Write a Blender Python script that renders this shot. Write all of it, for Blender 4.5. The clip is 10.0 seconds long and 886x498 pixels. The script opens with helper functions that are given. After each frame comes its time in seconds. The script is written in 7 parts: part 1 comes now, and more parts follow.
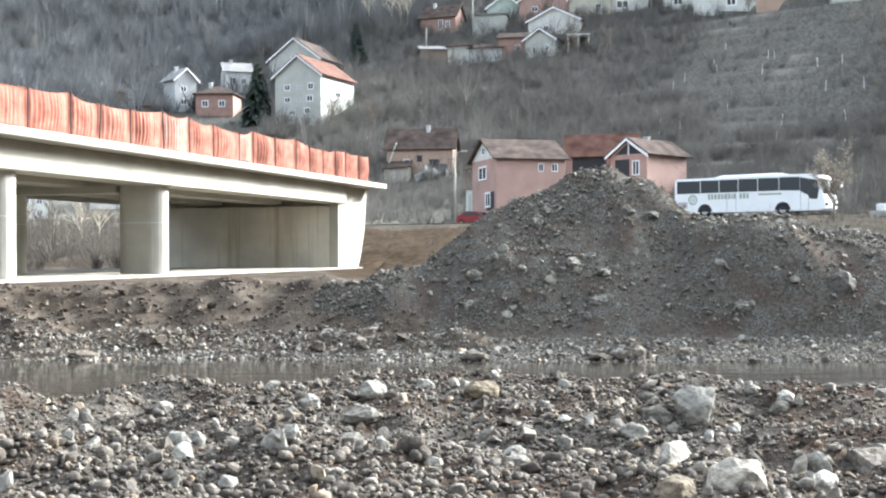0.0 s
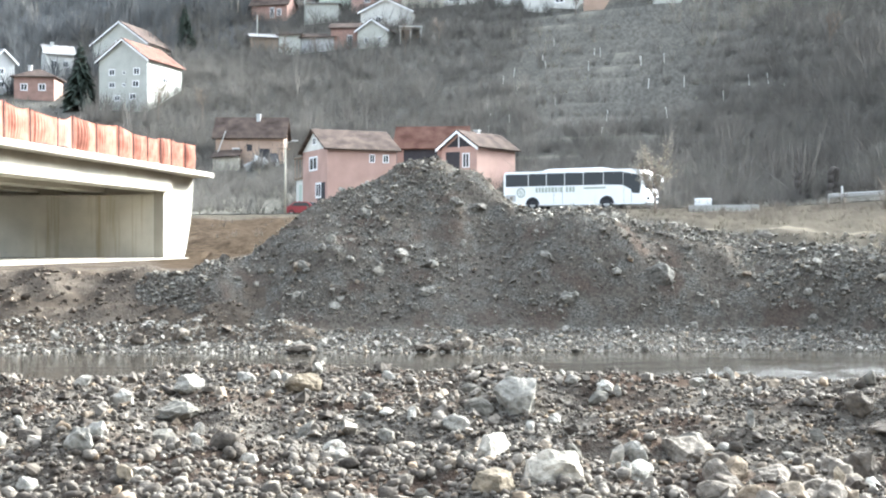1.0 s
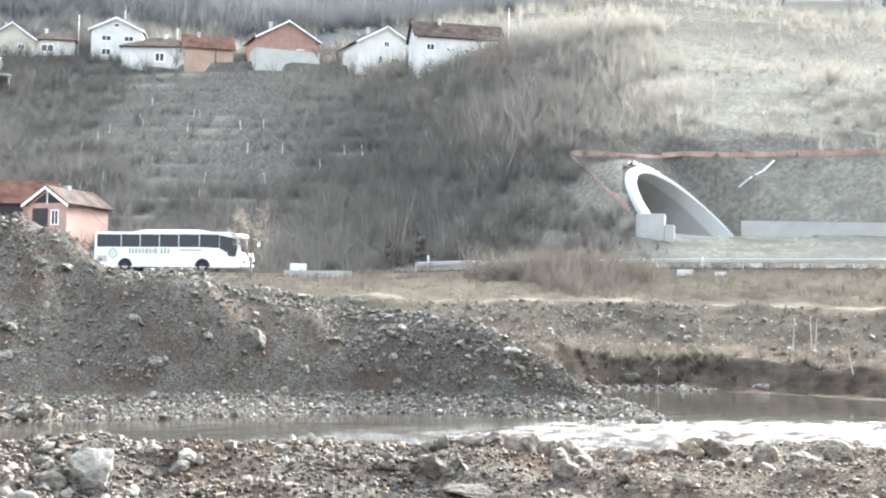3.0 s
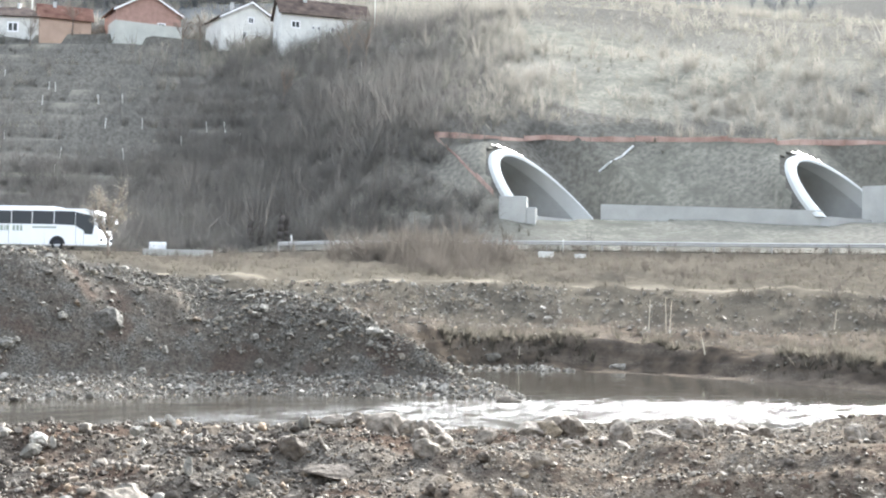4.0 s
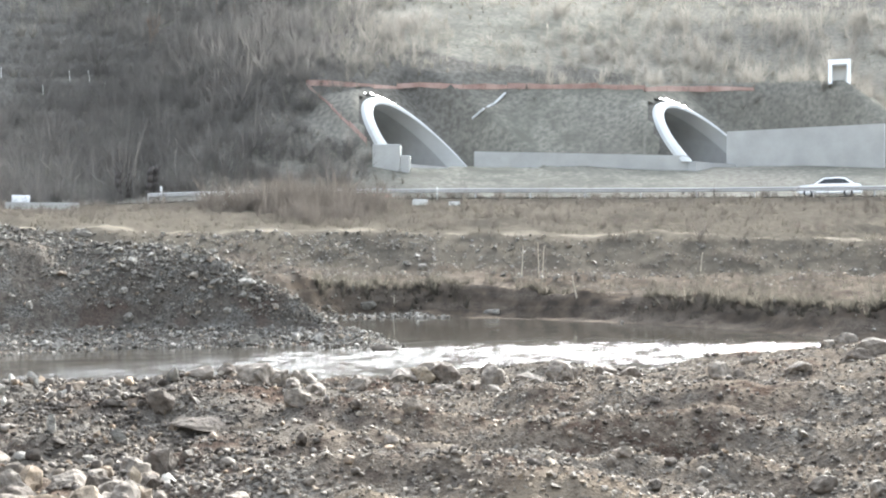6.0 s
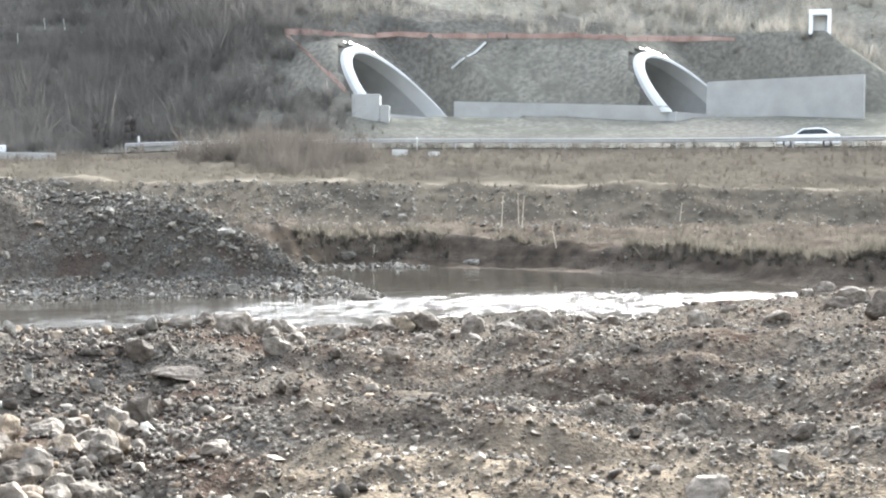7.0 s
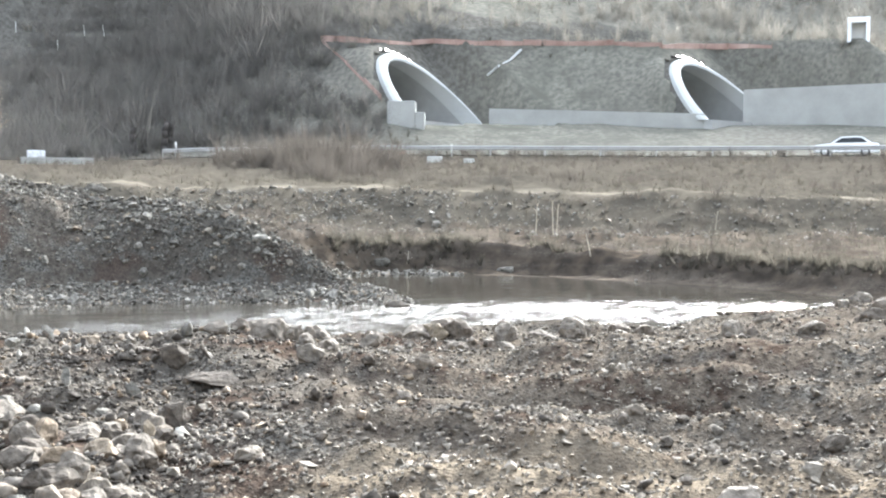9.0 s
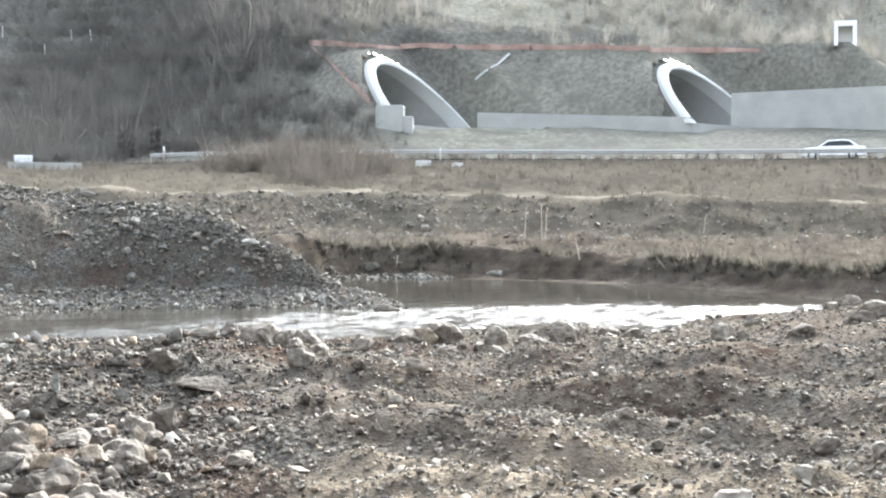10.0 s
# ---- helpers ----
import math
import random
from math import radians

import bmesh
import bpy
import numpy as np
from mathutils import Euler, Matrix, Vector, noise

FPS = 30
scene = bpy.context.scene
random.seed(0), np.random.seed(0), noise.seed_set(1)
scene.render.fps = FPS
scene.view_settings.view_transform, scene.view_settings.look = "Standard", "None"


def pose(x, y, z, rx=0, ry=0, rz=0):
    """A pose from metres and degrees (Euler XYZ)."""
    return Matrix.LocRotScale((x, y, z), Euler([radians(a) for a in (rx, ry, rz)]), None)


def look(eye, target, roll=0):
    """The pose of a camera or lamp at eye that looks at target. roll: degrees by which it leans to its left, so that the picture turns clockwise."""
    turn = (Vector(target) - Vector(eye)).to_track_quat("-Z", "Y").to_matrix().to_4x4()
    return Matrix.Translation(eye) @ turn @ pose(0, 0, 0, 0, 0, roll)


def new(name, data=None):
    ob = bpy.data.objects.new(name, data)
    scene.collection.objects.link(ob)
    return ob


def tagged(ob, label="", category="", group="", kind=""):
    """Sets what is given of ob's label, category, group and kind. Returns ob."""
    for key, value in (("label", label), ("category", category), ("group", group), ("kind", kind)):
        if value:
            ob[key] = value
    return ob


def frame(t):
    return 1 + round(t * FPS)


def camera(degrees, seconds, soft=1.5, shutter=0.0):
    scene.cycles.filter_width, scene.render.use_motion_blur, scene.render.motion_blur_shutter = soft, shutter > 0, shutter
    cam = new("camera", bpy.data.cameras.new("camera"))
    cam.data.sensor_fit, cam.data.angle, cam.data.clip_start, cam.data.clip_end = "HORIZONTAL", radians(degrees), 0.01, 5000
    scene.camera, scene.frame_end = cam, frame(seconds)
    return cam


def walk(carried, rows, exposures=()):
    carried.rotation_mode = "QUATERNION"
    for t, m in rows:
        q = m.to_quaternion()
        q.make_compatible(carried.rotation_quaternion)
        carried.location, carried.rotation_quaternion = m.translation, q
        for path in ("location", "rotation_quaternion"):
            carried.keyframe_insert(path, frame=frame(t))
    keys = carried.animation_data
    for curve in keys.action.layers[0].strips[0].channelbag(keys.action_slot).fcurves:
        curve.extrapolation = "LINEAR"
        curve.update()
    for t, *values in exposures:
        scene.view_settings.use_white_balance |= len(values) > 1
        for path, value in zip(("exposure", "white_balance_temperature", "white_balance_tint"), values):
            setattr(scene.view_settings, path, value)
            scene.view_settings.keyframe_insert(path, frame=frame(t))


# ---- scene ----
EYE_Z = 2.5     # height of the eye over the river's water
cam = camera(40.06, 10.0, soft=2.1)
# seconds, shift of the eye in x, y, z, then yaw, pitch and roll
ROWS = [
    (0.0, -0.073, -0.218, 0.009, 7.330, 0.125, 0.240),
    (0.5, -0.048, -0.220, 0.014, 3.010, -0.552, -0.239),
    (1.0, 0.000, 0.000, 0.000, -0.600, -0.300, -0.100),
    (1.5, 0.016, -0.010, 0.018, -4.566, 1.329, -0.011),
    (2.0, 0.028, -0.028, 0.033, -10.120, 0.936, -0.481),
    (2.5, 0.060, -0.005, 0.034, -14.473, 2.489, -0.695),
    (3.0, 0.104, 0.018, 0.028, -19.456, 2.865, -0.939),
    (3.2, 0.107, 0.020, 0.028, -20.976, 2.750, -0.870),
    (4.3, 0.122, 0.032, 0.032, -26.997, 1.829, -1.250),
    (4.5, 0.127, 0.034, 0.033, -27.400, 1.724, -1.094),
    (5.0, 0.154, 0.025, 0.033, -27.875, 2.247, -0.255),
    (5.5, 0.193, 0.051, 0.024, -29.842, 1.306, -0.227),
    (5.7, 0.200, 0.062, 0.020, -31.202, 0.724, -0.450),
    (6.8, 0.237, 0.125, -0.008, -32.124, -2.242, -0.289),
    (7.0, 0.244, 0.136, -0.012, -32.687, -2.597, -0.241),
    (7.5, 0.262, 0.150, -0.007, -33.990, -3.020, -0.303),
    (8.0, 0.255, 0.153, -0.006, -33.324, -3.109, -0.405),
    (8.5, 0.242, 0.120, -0.001, -32.125, -2.494, -0.496),
    (9.0, 0.227, 0.092, 0.005, -31.056, -2.292, -0.546),
    (9.5, 0.217, 0.108, -0.002, -31.418, -2.203, -0.639),
    (10.0, 0.218, 0.105, 0.005, -31.598, -2.099, -0.397),
]
walk(cam, [(t, pose(x, y, EYE_Z + z, 90 + p, r, w)) for t, x, y, z, w, p, r in ROWS],
     [(0, 2.83, 5720, 5), (1, 3.28, 5750, 4), (2.5, 3.56, 5850, 6), (4.5, 3.18, 5880, 7), (7.5, 3.18, 5850, 7), (10, 3.18, 5800, 6)])

# ---- light: low sun ahead and to the right, hazy winter sky ----
SUN_AZ, SUN_EL = 51, 25
world = bpy.data.worlds.new("sky")
scene.world = world
world.use_nodes = True
wn = world.node_tree.nodes
sky = wn.new("ShaderNodeTexSky")
sky.sky_type, sky.sun_disc = "NISHITA", False
sky.sun_elevation, sky.sun_rotation = radians(SUN_EL), radians(SUN_AZ)
sky.air_density, sky.dust_density = 1.0, 6.0
veil = wn.new("ShaderNodeHueSaturation")      # thin high cloud pales the blue
veil.inputs["Saturation"].default_value = 0.32
world.node_tree.links.new(sky.outputs[0], veil.inputs["Color"])
world.node_tree.links.new(veil.outputs[0], wn["Background"].inputs[0])
wn["Background"].inputs[1].default_value = 0.15
sun_data = bpy.data.lights.new("sun", "SUN")
sun_data.energy, sun_data.angle, sun_data.color = 1.7, radians(5.0), (1.0, 0.94, 0.86)
sun = new("sun", sun_data)
sun.matrix_world = look((60, 30, 40), (60 - math.sin(radians(SUN_AZ)) * 10, 30 - math.cos(radians(SUN_AZ)) * 10, 40 - 10 * math.tan(radians(SUN_EL))))


# ---- materials ----
def material(name, base, rough=0.85, spread=0.25, scale=3.0, fine=40.0, bump=0.3, metal=0.0, tint=None, spec=0.3, per_object=0.0):
    """A worn surface: coarse stains and fine grain over a base colour, with relief from both."""
    m = bpy.data.materials.new(name)
    m.use_nodes = True
    nt = m.node_tree
    b = nt.nodes["Principled BSDF"]
    co = nt.nodes.new("ShaderNodeTexCoord")
    n1, n2 = nt.nodes.new("ShaderNodeTexNoise"), nt.nodes.new("ShaderNodeTexNoise")
    n1.inputs["Scale"].default_value, n1.inputs["Detail"].default_value = scale, 5
    n2.inputs["Scale"].default_value, n2.inputs["Detail"].default_value = fine, 3
    for n in (n1, n2):
        nt.links.new(co.outputs["Object"], n.inputs["Vector"])
    mix = nt.nodes.new("ShaderNodeMix")
    mix.data_type = "RGBA"
    dark = [c * (1 - spread) for c in base]
    light = [min(1, c * (1 + spread)) for c in (tint or base)]
    mix.inputs[6].default_value, mix.inputs[7].default_value = (*dark, 1), (*light, 1)
    add = nt.nodes.new("ShaderNodeMath")
    add.operation = "MULTIPLY_ADD"
    add.inputs[1].default_value = 0.45
    ramp = nt.nodes.new("ShaderNodeMapRange")
    ramp.inputs[1].default_value, ramp.inputs[2].default_value = 0.45, 1.0
    nt.links.new(n2.outputs[0], add.inputs[0])
    nt.links.new(n1.outputs[0], add.inputs[2])
    nt.links.new(add.outputs[0], ramp.inputs[0])
    nt.links.new(ramp.outputs[0], mix.inputs[0])
    col = mix.outputs[2]
    if per_object:
        info, hsv, rng = nt.nodes.new("ShaderNodeObjectInfo"), nt.nodes.new("ShaderNodeHueSaturation"), nt.nodes.new("ShaderNodeMapRange")
        rng.inputs[3].default_value, rng.inputs[4].default_value = 1 - per_object, 1 + per_object
        nt.links.new(info.outputs["Random"], rng.inputs[0])
        nt.links.new(rng.outputs[0], hsv.inputs["Value"])
        nt.links.new(col, hsv.inputs["Color"])
        col = hsv.outputs[0]
    nt.links.new(col, b.inputs["Base Color"])
    bp = nt.nodes.new("ShaderNodeBump")
    bp.inputs["Strength"].default_value, bp.inputs["Distance"].default_value = bump, 0.02
    nt.links.new(add.outputs[0], bp.inputs["Height"])
    nt.links.new(bp.outputs[0], b.inputs["Normal"])
    b.inputs["Roughness"].default_value, b.inputs["Metallic"].default_value = rough, metal
    b.inputs["Specular IOR Level"].default_value = spec
    return m


M = {
    "pier_concrete": material("pier_concrete", (0.30, 0.283, 0.245), 0.8, 0.14, 1.3, 25),
    "concrete": material("concrete", (0.30, 0.278, 0.23), 0.8, 0.2, 0.7, 25),
    "new_concrete": material("new_concrete", (0.48, 0.48, 0.455), 0.8, 0.10, 0.5, 25),
    "wall_concrete": material("wall_concrete", (0.34, 0.335, 0.31), 0.85, 0.16, 0.5, 12),
    # Tube grey: the shade and haze inside the mouth are put into the tone.
    "shaded_concrete": material("shaded_concrete", (0.35, 0.345, 0.325), 0.9, 0.16, 0.5, 20),
    # site netting greyed: the haze in front of it is put into the colour
    "pink_net": material("hazed_net", (0.30, 0.175, 0.14), 0.9, 0.3, 0.6, 30, tint=(0.33, 0.24, 0.20)),
    "net": material("orange_net", (0.215, 0.074, 0.048), 0.85, 0.3, 2.5, 60, tint=(0.26, 0.115, 0.082), spec=0.1),
    "pale_net": material("bleached_net", (0.30, 0.125, 0.088), 0.85, 0.3, 2.5, 60, tint=(0.34, 0.18, 0.14), spec=0.1),
    "white_wall": material("white_plaster", (0.55, 0.54, 0.50), 0.9, 0.16, 0.6, 20),
    "aged_white": material("aged_white_plaster", (0.40, 0.40, 0.36), 0.9, 0.16, 0.6, 20),
    "pink_wall": material("pink_plaster", (0.37, 0.245, 0.205), 0.9, 0.18, 0.6, 20),
    "orange_wall": material("orange_plaster", (0.38, 0.275, 0.21), 0.9, 0.18, 0.6, 20),
    "brick_wall": material("brick_wall", (0.30, 0.19, 0.155), 0.9, 0.22, 1.2, 30),
    "green_wall": material("green_plaster", (0.36, 0.41, 0.355), 0.9, 0.18, 0.6, 20),
    "beige_wall": material("beige_plaster", (0.46, 0.43, 0.355), 0.9, 0.18, 0.6, 20),
    "grey_wall": material("grey_render", (0.42, 0.42, 0.41), 0.9, 0.14, 0.6, 20),
    "red_roof": material("red_tiles", (0.105, 0.05, 0.036), 0.95, 0.4, 0.8, 9, tint=(0.125, 0.072, 0.056), spec=0.05),
    "brown_roof": material("brown_tiles", (0.054, 0.042, 0.036), 0.95, 0.45, 0.8, 9, tint=(0.08, 0.06, 0.05), spec=0.05),
    "grey_roof": material("grey_roof", (0.22, 0.21, 0.20), 0.8, 0.25, 1.0, 12),
    "white_paint": material("white_paint", (0.78, 0.78, 0.78), 0.35, 0.04, 2.0, 30, 0.05, spec=0.5),
    # near-black: painted shade in openings, and parts that are dark themselves
    "dark": material("shade_and_black", (0.03, 0.03, 0.035), 0.7, 0.2, 2.0, 20),
    "wood": material("grey_wood", (0.20, 0.15, 0.11), 0.85, 0.25, 3.0, 30),
    "rubber": material("rubber", (0.02, 0.02, 0.02), 0.8, 0.2, 5, 40),
    "steel": material("galvanised_steel", (0.40, 0.39, 0.37), 0.6, 0.12, 4, 50, 0.1, metal=0.2),
    "asphalt": material("asphalt", (0.06, 0.06, 0.06), 0.85, 0.3, 0.8, 60, 0.3),
}


def streaked_concrete():
    """Concrete with rust-brown streaks that run down it."""
    m = material("streaked_concrete", (0.50, 0.47, 0.40), 0.8, 0.2, 0.7, 25)
    nt = m.node_tree
    b = nt.nodes["Principled BSDF"]
    src = b.inputs["Base Color"].links[0].from_socket
    co, mp, n = nt.nodes.new("ShaderNodeTexCoord"), nt.nodes.new("ShaderNodeMapping"), nt.nodes.new("ShaderNodeTexNoise")
    mp.inputs["Scale"].default_value = (2.6, 2.6, 0.12)
    n.inputs["Scale"].default_value, n.inputs["Detail"].default_value = 1.0, 4
    rg, mx = nt.nodes.new("ShaderNodeMapRange"), nt.nodes.new("ShaderNodeMix")
    rg.inputs[1].default_value, rg.inputs[2].default_value, rg.inputs[4].default_value = 0.55, 0.72, 0.75
    mx.data_type = "RGBA"
    mx.inputs[7].default_value = (0.30, 0.24, 0.14, 1)
    nt.links.new(co.outputs["Object"], mp.inputs["Vector"])
    nt.links.new(mp.outputs[0], n.inputs["Vector"])
    nt.links.new(n.outputs[0], rg.inputs[0])
    nt.links.new(rg.outputs[0], mx.inputs[0])
    nt.links.new(src, mx.inputs[6])
    nt.links.new(mx.outputs[2], b.inputs["Base Color"])
    return m


M["streaked"] = streaked_concrete()


def glass_material(name, tone):
    m = bpy.data.materials.new(name)
    m.use_nodes = True
    b = m.node_tree.nodes["Principled BSDF"]
    b.inputs["Base Color"].default_value = (*tone, 1)
    b.inputs["Roughness"].default_value = 0.08
    b.inputs["Specular IOR Level"].default_value = 0.6
    return m


M["glass"] = glass_material("window_glass", (0.03, 0.035, 0.04))


# ---- small mesh tools ----
def box(bm, x0, x1, y0, y1, z0, z1, m=None):
    vs = [bm.verts.new((x, y, z)) for z in (z0, z1) for x, y in ((x0, y0), (x1, y0), (x1, y1), (x0, y1))]
    if m is not None:
        for v in vs:
            v.co = m @ v.co
    for f in ((3, 2, 1, 0), (4, 5, 6, 7), (0, 1, 5, 4), (1, 2, 6, 5), (2, 3, 7, 6), (3, 0, 4, 7)):
        bm.faces.new([vs[i] for i in f])
    return vs


def prism(bm, ring, z0, z1):
    """An upright solid over a ring of x, y points, counter-clockwise."""
    lo = [bm.verts.new((x, y, z0)) for x, y in ring]
    hi = [bm.verts.new((x, y, z1)) for x, y in ring]
    n = len(ring)
    bm.faces.new(lo[::-1])
    bm.faces.new(hi)
    for i in range(n):
        bm.faces.new((lo[i], lo[(i + 1) % n], hi[(i + 1) % n], hi[i]))


def slab(bm, quad, thick):
    """A plate of some thickness under four corners."""
    q = [Vector(p) for p in quad]
    n = (q[1] - q[0]).cross(q[2] - q[0]).normalized() * thick
    top = [bm.verts.new(p) for p in q]
    low = [bm.verts.new(p - n) for p in q]
    k = len(q)
    bm.faces.new(top)
    bm.faces.new(low[::-1])
    for i in range(k):
        bm.faces.new((top[i], low[i], low[(i + 1) % k], top[(i + 1) % k]))


def tube(bm, a, b, r0, r1, n=6):
    a, b = Vector(a), Vector(b)
    d = (b - a).normalized()
    u = d.orthogonal().normalized()
    w = d.cross(u)
    ra = [bm.verts.new(a + (u * math.cos(2 * math.pi * i / n) + w * math.sin(2 * math.pi * i / n)) * r0) for i in range(n)]
    rb = [bm.verts.new(b + (u * math.cos(2 * math.pi * i / n) + w * math.sin(2 * math.pi * i / n)) * r1) for i in range(n)]
    for i in range(n):
        bm.faces.new((ra[i], ra[(i + 1) % n], rb[(i + 1) % n], rb[i]))
    bm.faces.new(ra[::-1])
    bm.faces.new(rb)


def finish(bm, mat, name, smooth=False, bevel=0.0):
    if bevel:
        bmesh.ops.bevel(bm, geom=list(bm.edges), offset=bevel, segments=1, affect="EDGES")
    bmesh.ops.recalc_face_normals(bm, faces=bm.faces)
    me = bpy.data.meshes.new(name)
    bm.to_mesh(me)
    bm.free()
    if smooth:
        me.polygons.foreach_set("use_smooth", [True] * len(me.polygons))
    me.materials.append(mat)
    return me


def part(name, bm, mat, parent, label="", smooth=False, bevel=0.0):
    ob = new(name, finish(bm, mat, name, smooth, bevel))
    ob.parent = parent
    if label:
        tagged(ob, label)
    return ob


def thing(name, m, label, category, group="", kind=""):
    ob = new(name)
    ob.matrix_world = m
    return tagged(ob, label, category, group, kind)


# ---- the lie of the land ----
def lattice(ix, iy, seed):
    n = (ix.astype(np.int64) * 374761393 + iy.astype(np.int64) * 668265263 + seed * 974711) & 0xFFFFFFFF
    n = ((n ^ (n >> 13)) * 1274126177) & 0xFFFFFFFF
    return ((n ^ (n >> 16)) & 0xFFFF) / 65535.0


def value_noise(x, y, seed=0):
    ix, iy = np.floor(x), np.floor(y)
    fx, fy = x - ix, y - iy
    fx, fy = fx * fx * (3 - 2 * fx), fy * fy * (3 - 2 * fy)
    a, b = lattice(ix, iy, seed), lattice(ix + 1, iy, seed)
    c, d = lattice(ix, iy + 1, seed), lattice(ix + 1, iy + 1, seed)
    return (a + (b - a) * fx) * (1 - fy) + (c + (d - c) * fx) * fy - 0.5


def rough(x, y, size, octaves, seed=0):
    v, amp = 0, 1.0
    for k in range(octaves):
        v = v + amp * value_noise(x / size * 2 ** k, y / size * 2 ** k, seed + k)
        amp *= 0.5
    return v


def polar(az, r):
    return r * math.sin(radians(az)), r * math.cos(radians(az))


# tunnel mouths: bearing, distance, height of the foot, height of the arch
PORTALS = [(31.5, 111.5, 9.5, 7.0), (44.95, 116.5, 9.95, 6.6)]
AXIS_TURN = math.degrees(math.acos(6.26 / 11.0))


def portal_space(az, r, z):
    """x across the tube, y into the hill, z up."""
    x, y = polar(az, r)
    return pose(x, y, z, 0, 0, -az + AXIS_TURN)


# bearings (degrees to the right of y), and along each: where the land bends, and how high it lies there
AZ = [-60, -27, -17, -7, 4, 16, 22, 28, 34, 42, 50, 56, 75]
LINES = [
    ([17, 15.5, 14.8, 15.2, 14.8, 14.6, 14.4, 14.8, 16.8, 17.2, 18.3, 20, 24], [0.9] * 9 + [0.86, 0.85, 1.06, 1.1]),                         # edge of the near bar
    ([20, 18.5, 17.8, 18.2, 17.8, 17.6, 17.6, 18, 19.8, 20.2, 21.3, 23, 27], [-0.1] * 13),
    ([25, 24, 24, 23.5, 24, 25, 27, 33, 35, 33.5, 31, 31, 36], [-0.6] * 13),
    ([34, 30, 29.2, 27.8, 28, 30.5, 35, 41.5, 41, 38.4, 34.4, 34.4, 42], [0.0] * 13),                                 # far shore
    ([36.2, 31.9, 31.3, 30, 30, 32.5, 36.5, 43.0, 42.8, 39.4, 35.3, 35.3, 43], [0.45, 0.45, 0.45, 0.4, 0.4, 0.4, 0.3, 0.22, 0.22, 0.2, 0.2, 0.2, 0.2]),
    ([38, 34.0, 33.4, 33, 33, 35.5, 38.5, 43.7, 43.5, 40.1, 36.2, 36.2, 44], [1.65, 1.65, 1.65, 1.7, 1.8, 1.9, 1.5, 1.15, 1.05, 0.9, 0.8, 0.8, 0.8]),   # top of the cut bank
    ([70, 70, 68, 62, 54, 49, 50, 51, 52, 53, 55, 58, 66], [1.65, 1.65, 1.65, 1.7, 1.9, 2.0, 1.6, 1.3, 1.3, 1.2, 1.1, 1.0, 1.0]),
    ([76, 76, 73, 67, 58, 52, 54, 56, 57, 58, 60, 63, 70], [2.2, 2.2, 2.2, 2.6, 2.9, 3.0, 2.95, 2.95, 2.95, 2.9, 2.8, 2.8, 2.8]),      # dirt track
    ([84, 84, 81, 75, 66, 60, 62, 64, 65, 66, 68, 71, 78], [2.4, 2.4, 2.4, 3.0, 3.1, 3.2, 3.15, 3.15, 3.15, 3.1, 3.0, 3.0, 3.0]),
    ([126, 122, 115, 107, 97.5, 90.5, 88.5, 87.5, 87, 87, 86, 86, 88], [4.6, 4.6, 4.7, 4.8, 4.9, 4.8, 5.1, 5.3, 5.4, 5.4, 5.4, 5.4, 5.4]),
    ([128, 124, 117, 109, 99.5, 92.5, 90.5, 89.5, 89, 89, 88, 88, 90], [4.95, 4.95, 4.95, 5.0, 5.15, 5.2, 5.6, 5.75, 5.8, 5.8, 5.8, 5.8, 5.8]),   # road
    ([136, 132, 125, 117, 107.5, 100.5, 98.5, 97.5, 97, 97, 96, 96, 98], [4.95, 4.95, 4.95, 5.0, 5.15, 5.2, 5.6, 5.75, 5.8, 5.8, 5.8, 5.8, 5.8]),
    ([152, 147, 142, 130, 120, 110, 103, 104.5, 112, 117, 117, 117, 118], [7, 7, 6.8, 5.6, 5.8, 6.8, 7.4, 9.1, 9.9, 10.2, 10.2, 10.2, 10.2]),    # foot of the hill
    ([182, 177, 172, 160, 150, 140, 122, 118, 124, 134, 139, 142, 148], [15.5, 15.5, 15.5, 14.5, 15, 16.5, 17.6, 18.3, 19.6, 20.3, 20, 20, 20]),
    ([900] * 13, [250, 250, 250, 258, 262, 266, 268, 270, 270, 265, 260, 260, 260]),
    ([2600] * 13, [760] * 13),
]
# crest of the heap on the far bank: bearing and elevation seen from the bar
CREST = [(-17, -1.9), (-15.4, -1.35), (-13.3, -1.15), (-10.9, -0.9), (-8.5, -0.1), (-6.4, 1.2), (-4.2, 2.65), (-1.6, 3.65), (0.5, 3.75), (1.8, 3.2), (4.4, 1.7),
         (5.9, 1.2), (7.9, 1.45), (9.5, 0.9), (11.5, 1.0), (14.9, 0.55), (16.8, 0.15), (18.9, -0.2), (20.5, -0.95), (22.0, -1.5), (23.2, -1.85), (24.4, -2.35), (25.6, -2.95), (26.7, -3.6), (27.8, -4.2), (28.8, -4.6), (29.8, -5.0)]
SHORE_X, SHORE_Y = [-30, -14, -9, -3.5, 1.7, 9, 12.6, 14.2, 15.2], [27.5, 26.8, 27.8, 27.5, 27.8, 28.7, 26.9, 25.6, 24.6]


def heap_lines():
    xs, ys, zs = [], [], []
    for a, e in CREST:
        k = math.tan(radians(e)) / math.cos(radians(a))
        y = 32.0
        for _ in range(20):
            toe = np.interp(y * math.tan(radians(a)), SHORE_X, SHORE_Y) + 2.0
            y = (toe + (EYE_Z - 0.35) / 0.8) / (1 - k / 0.8)
        xs.append(y * math.tan(radians(a)))
        ys.append(y)
        zs.append(EYE_Z + y * k)
    return xs, ys, zs


HEAP_X, HEAP_Y, HEAP_Z = heap_lines()


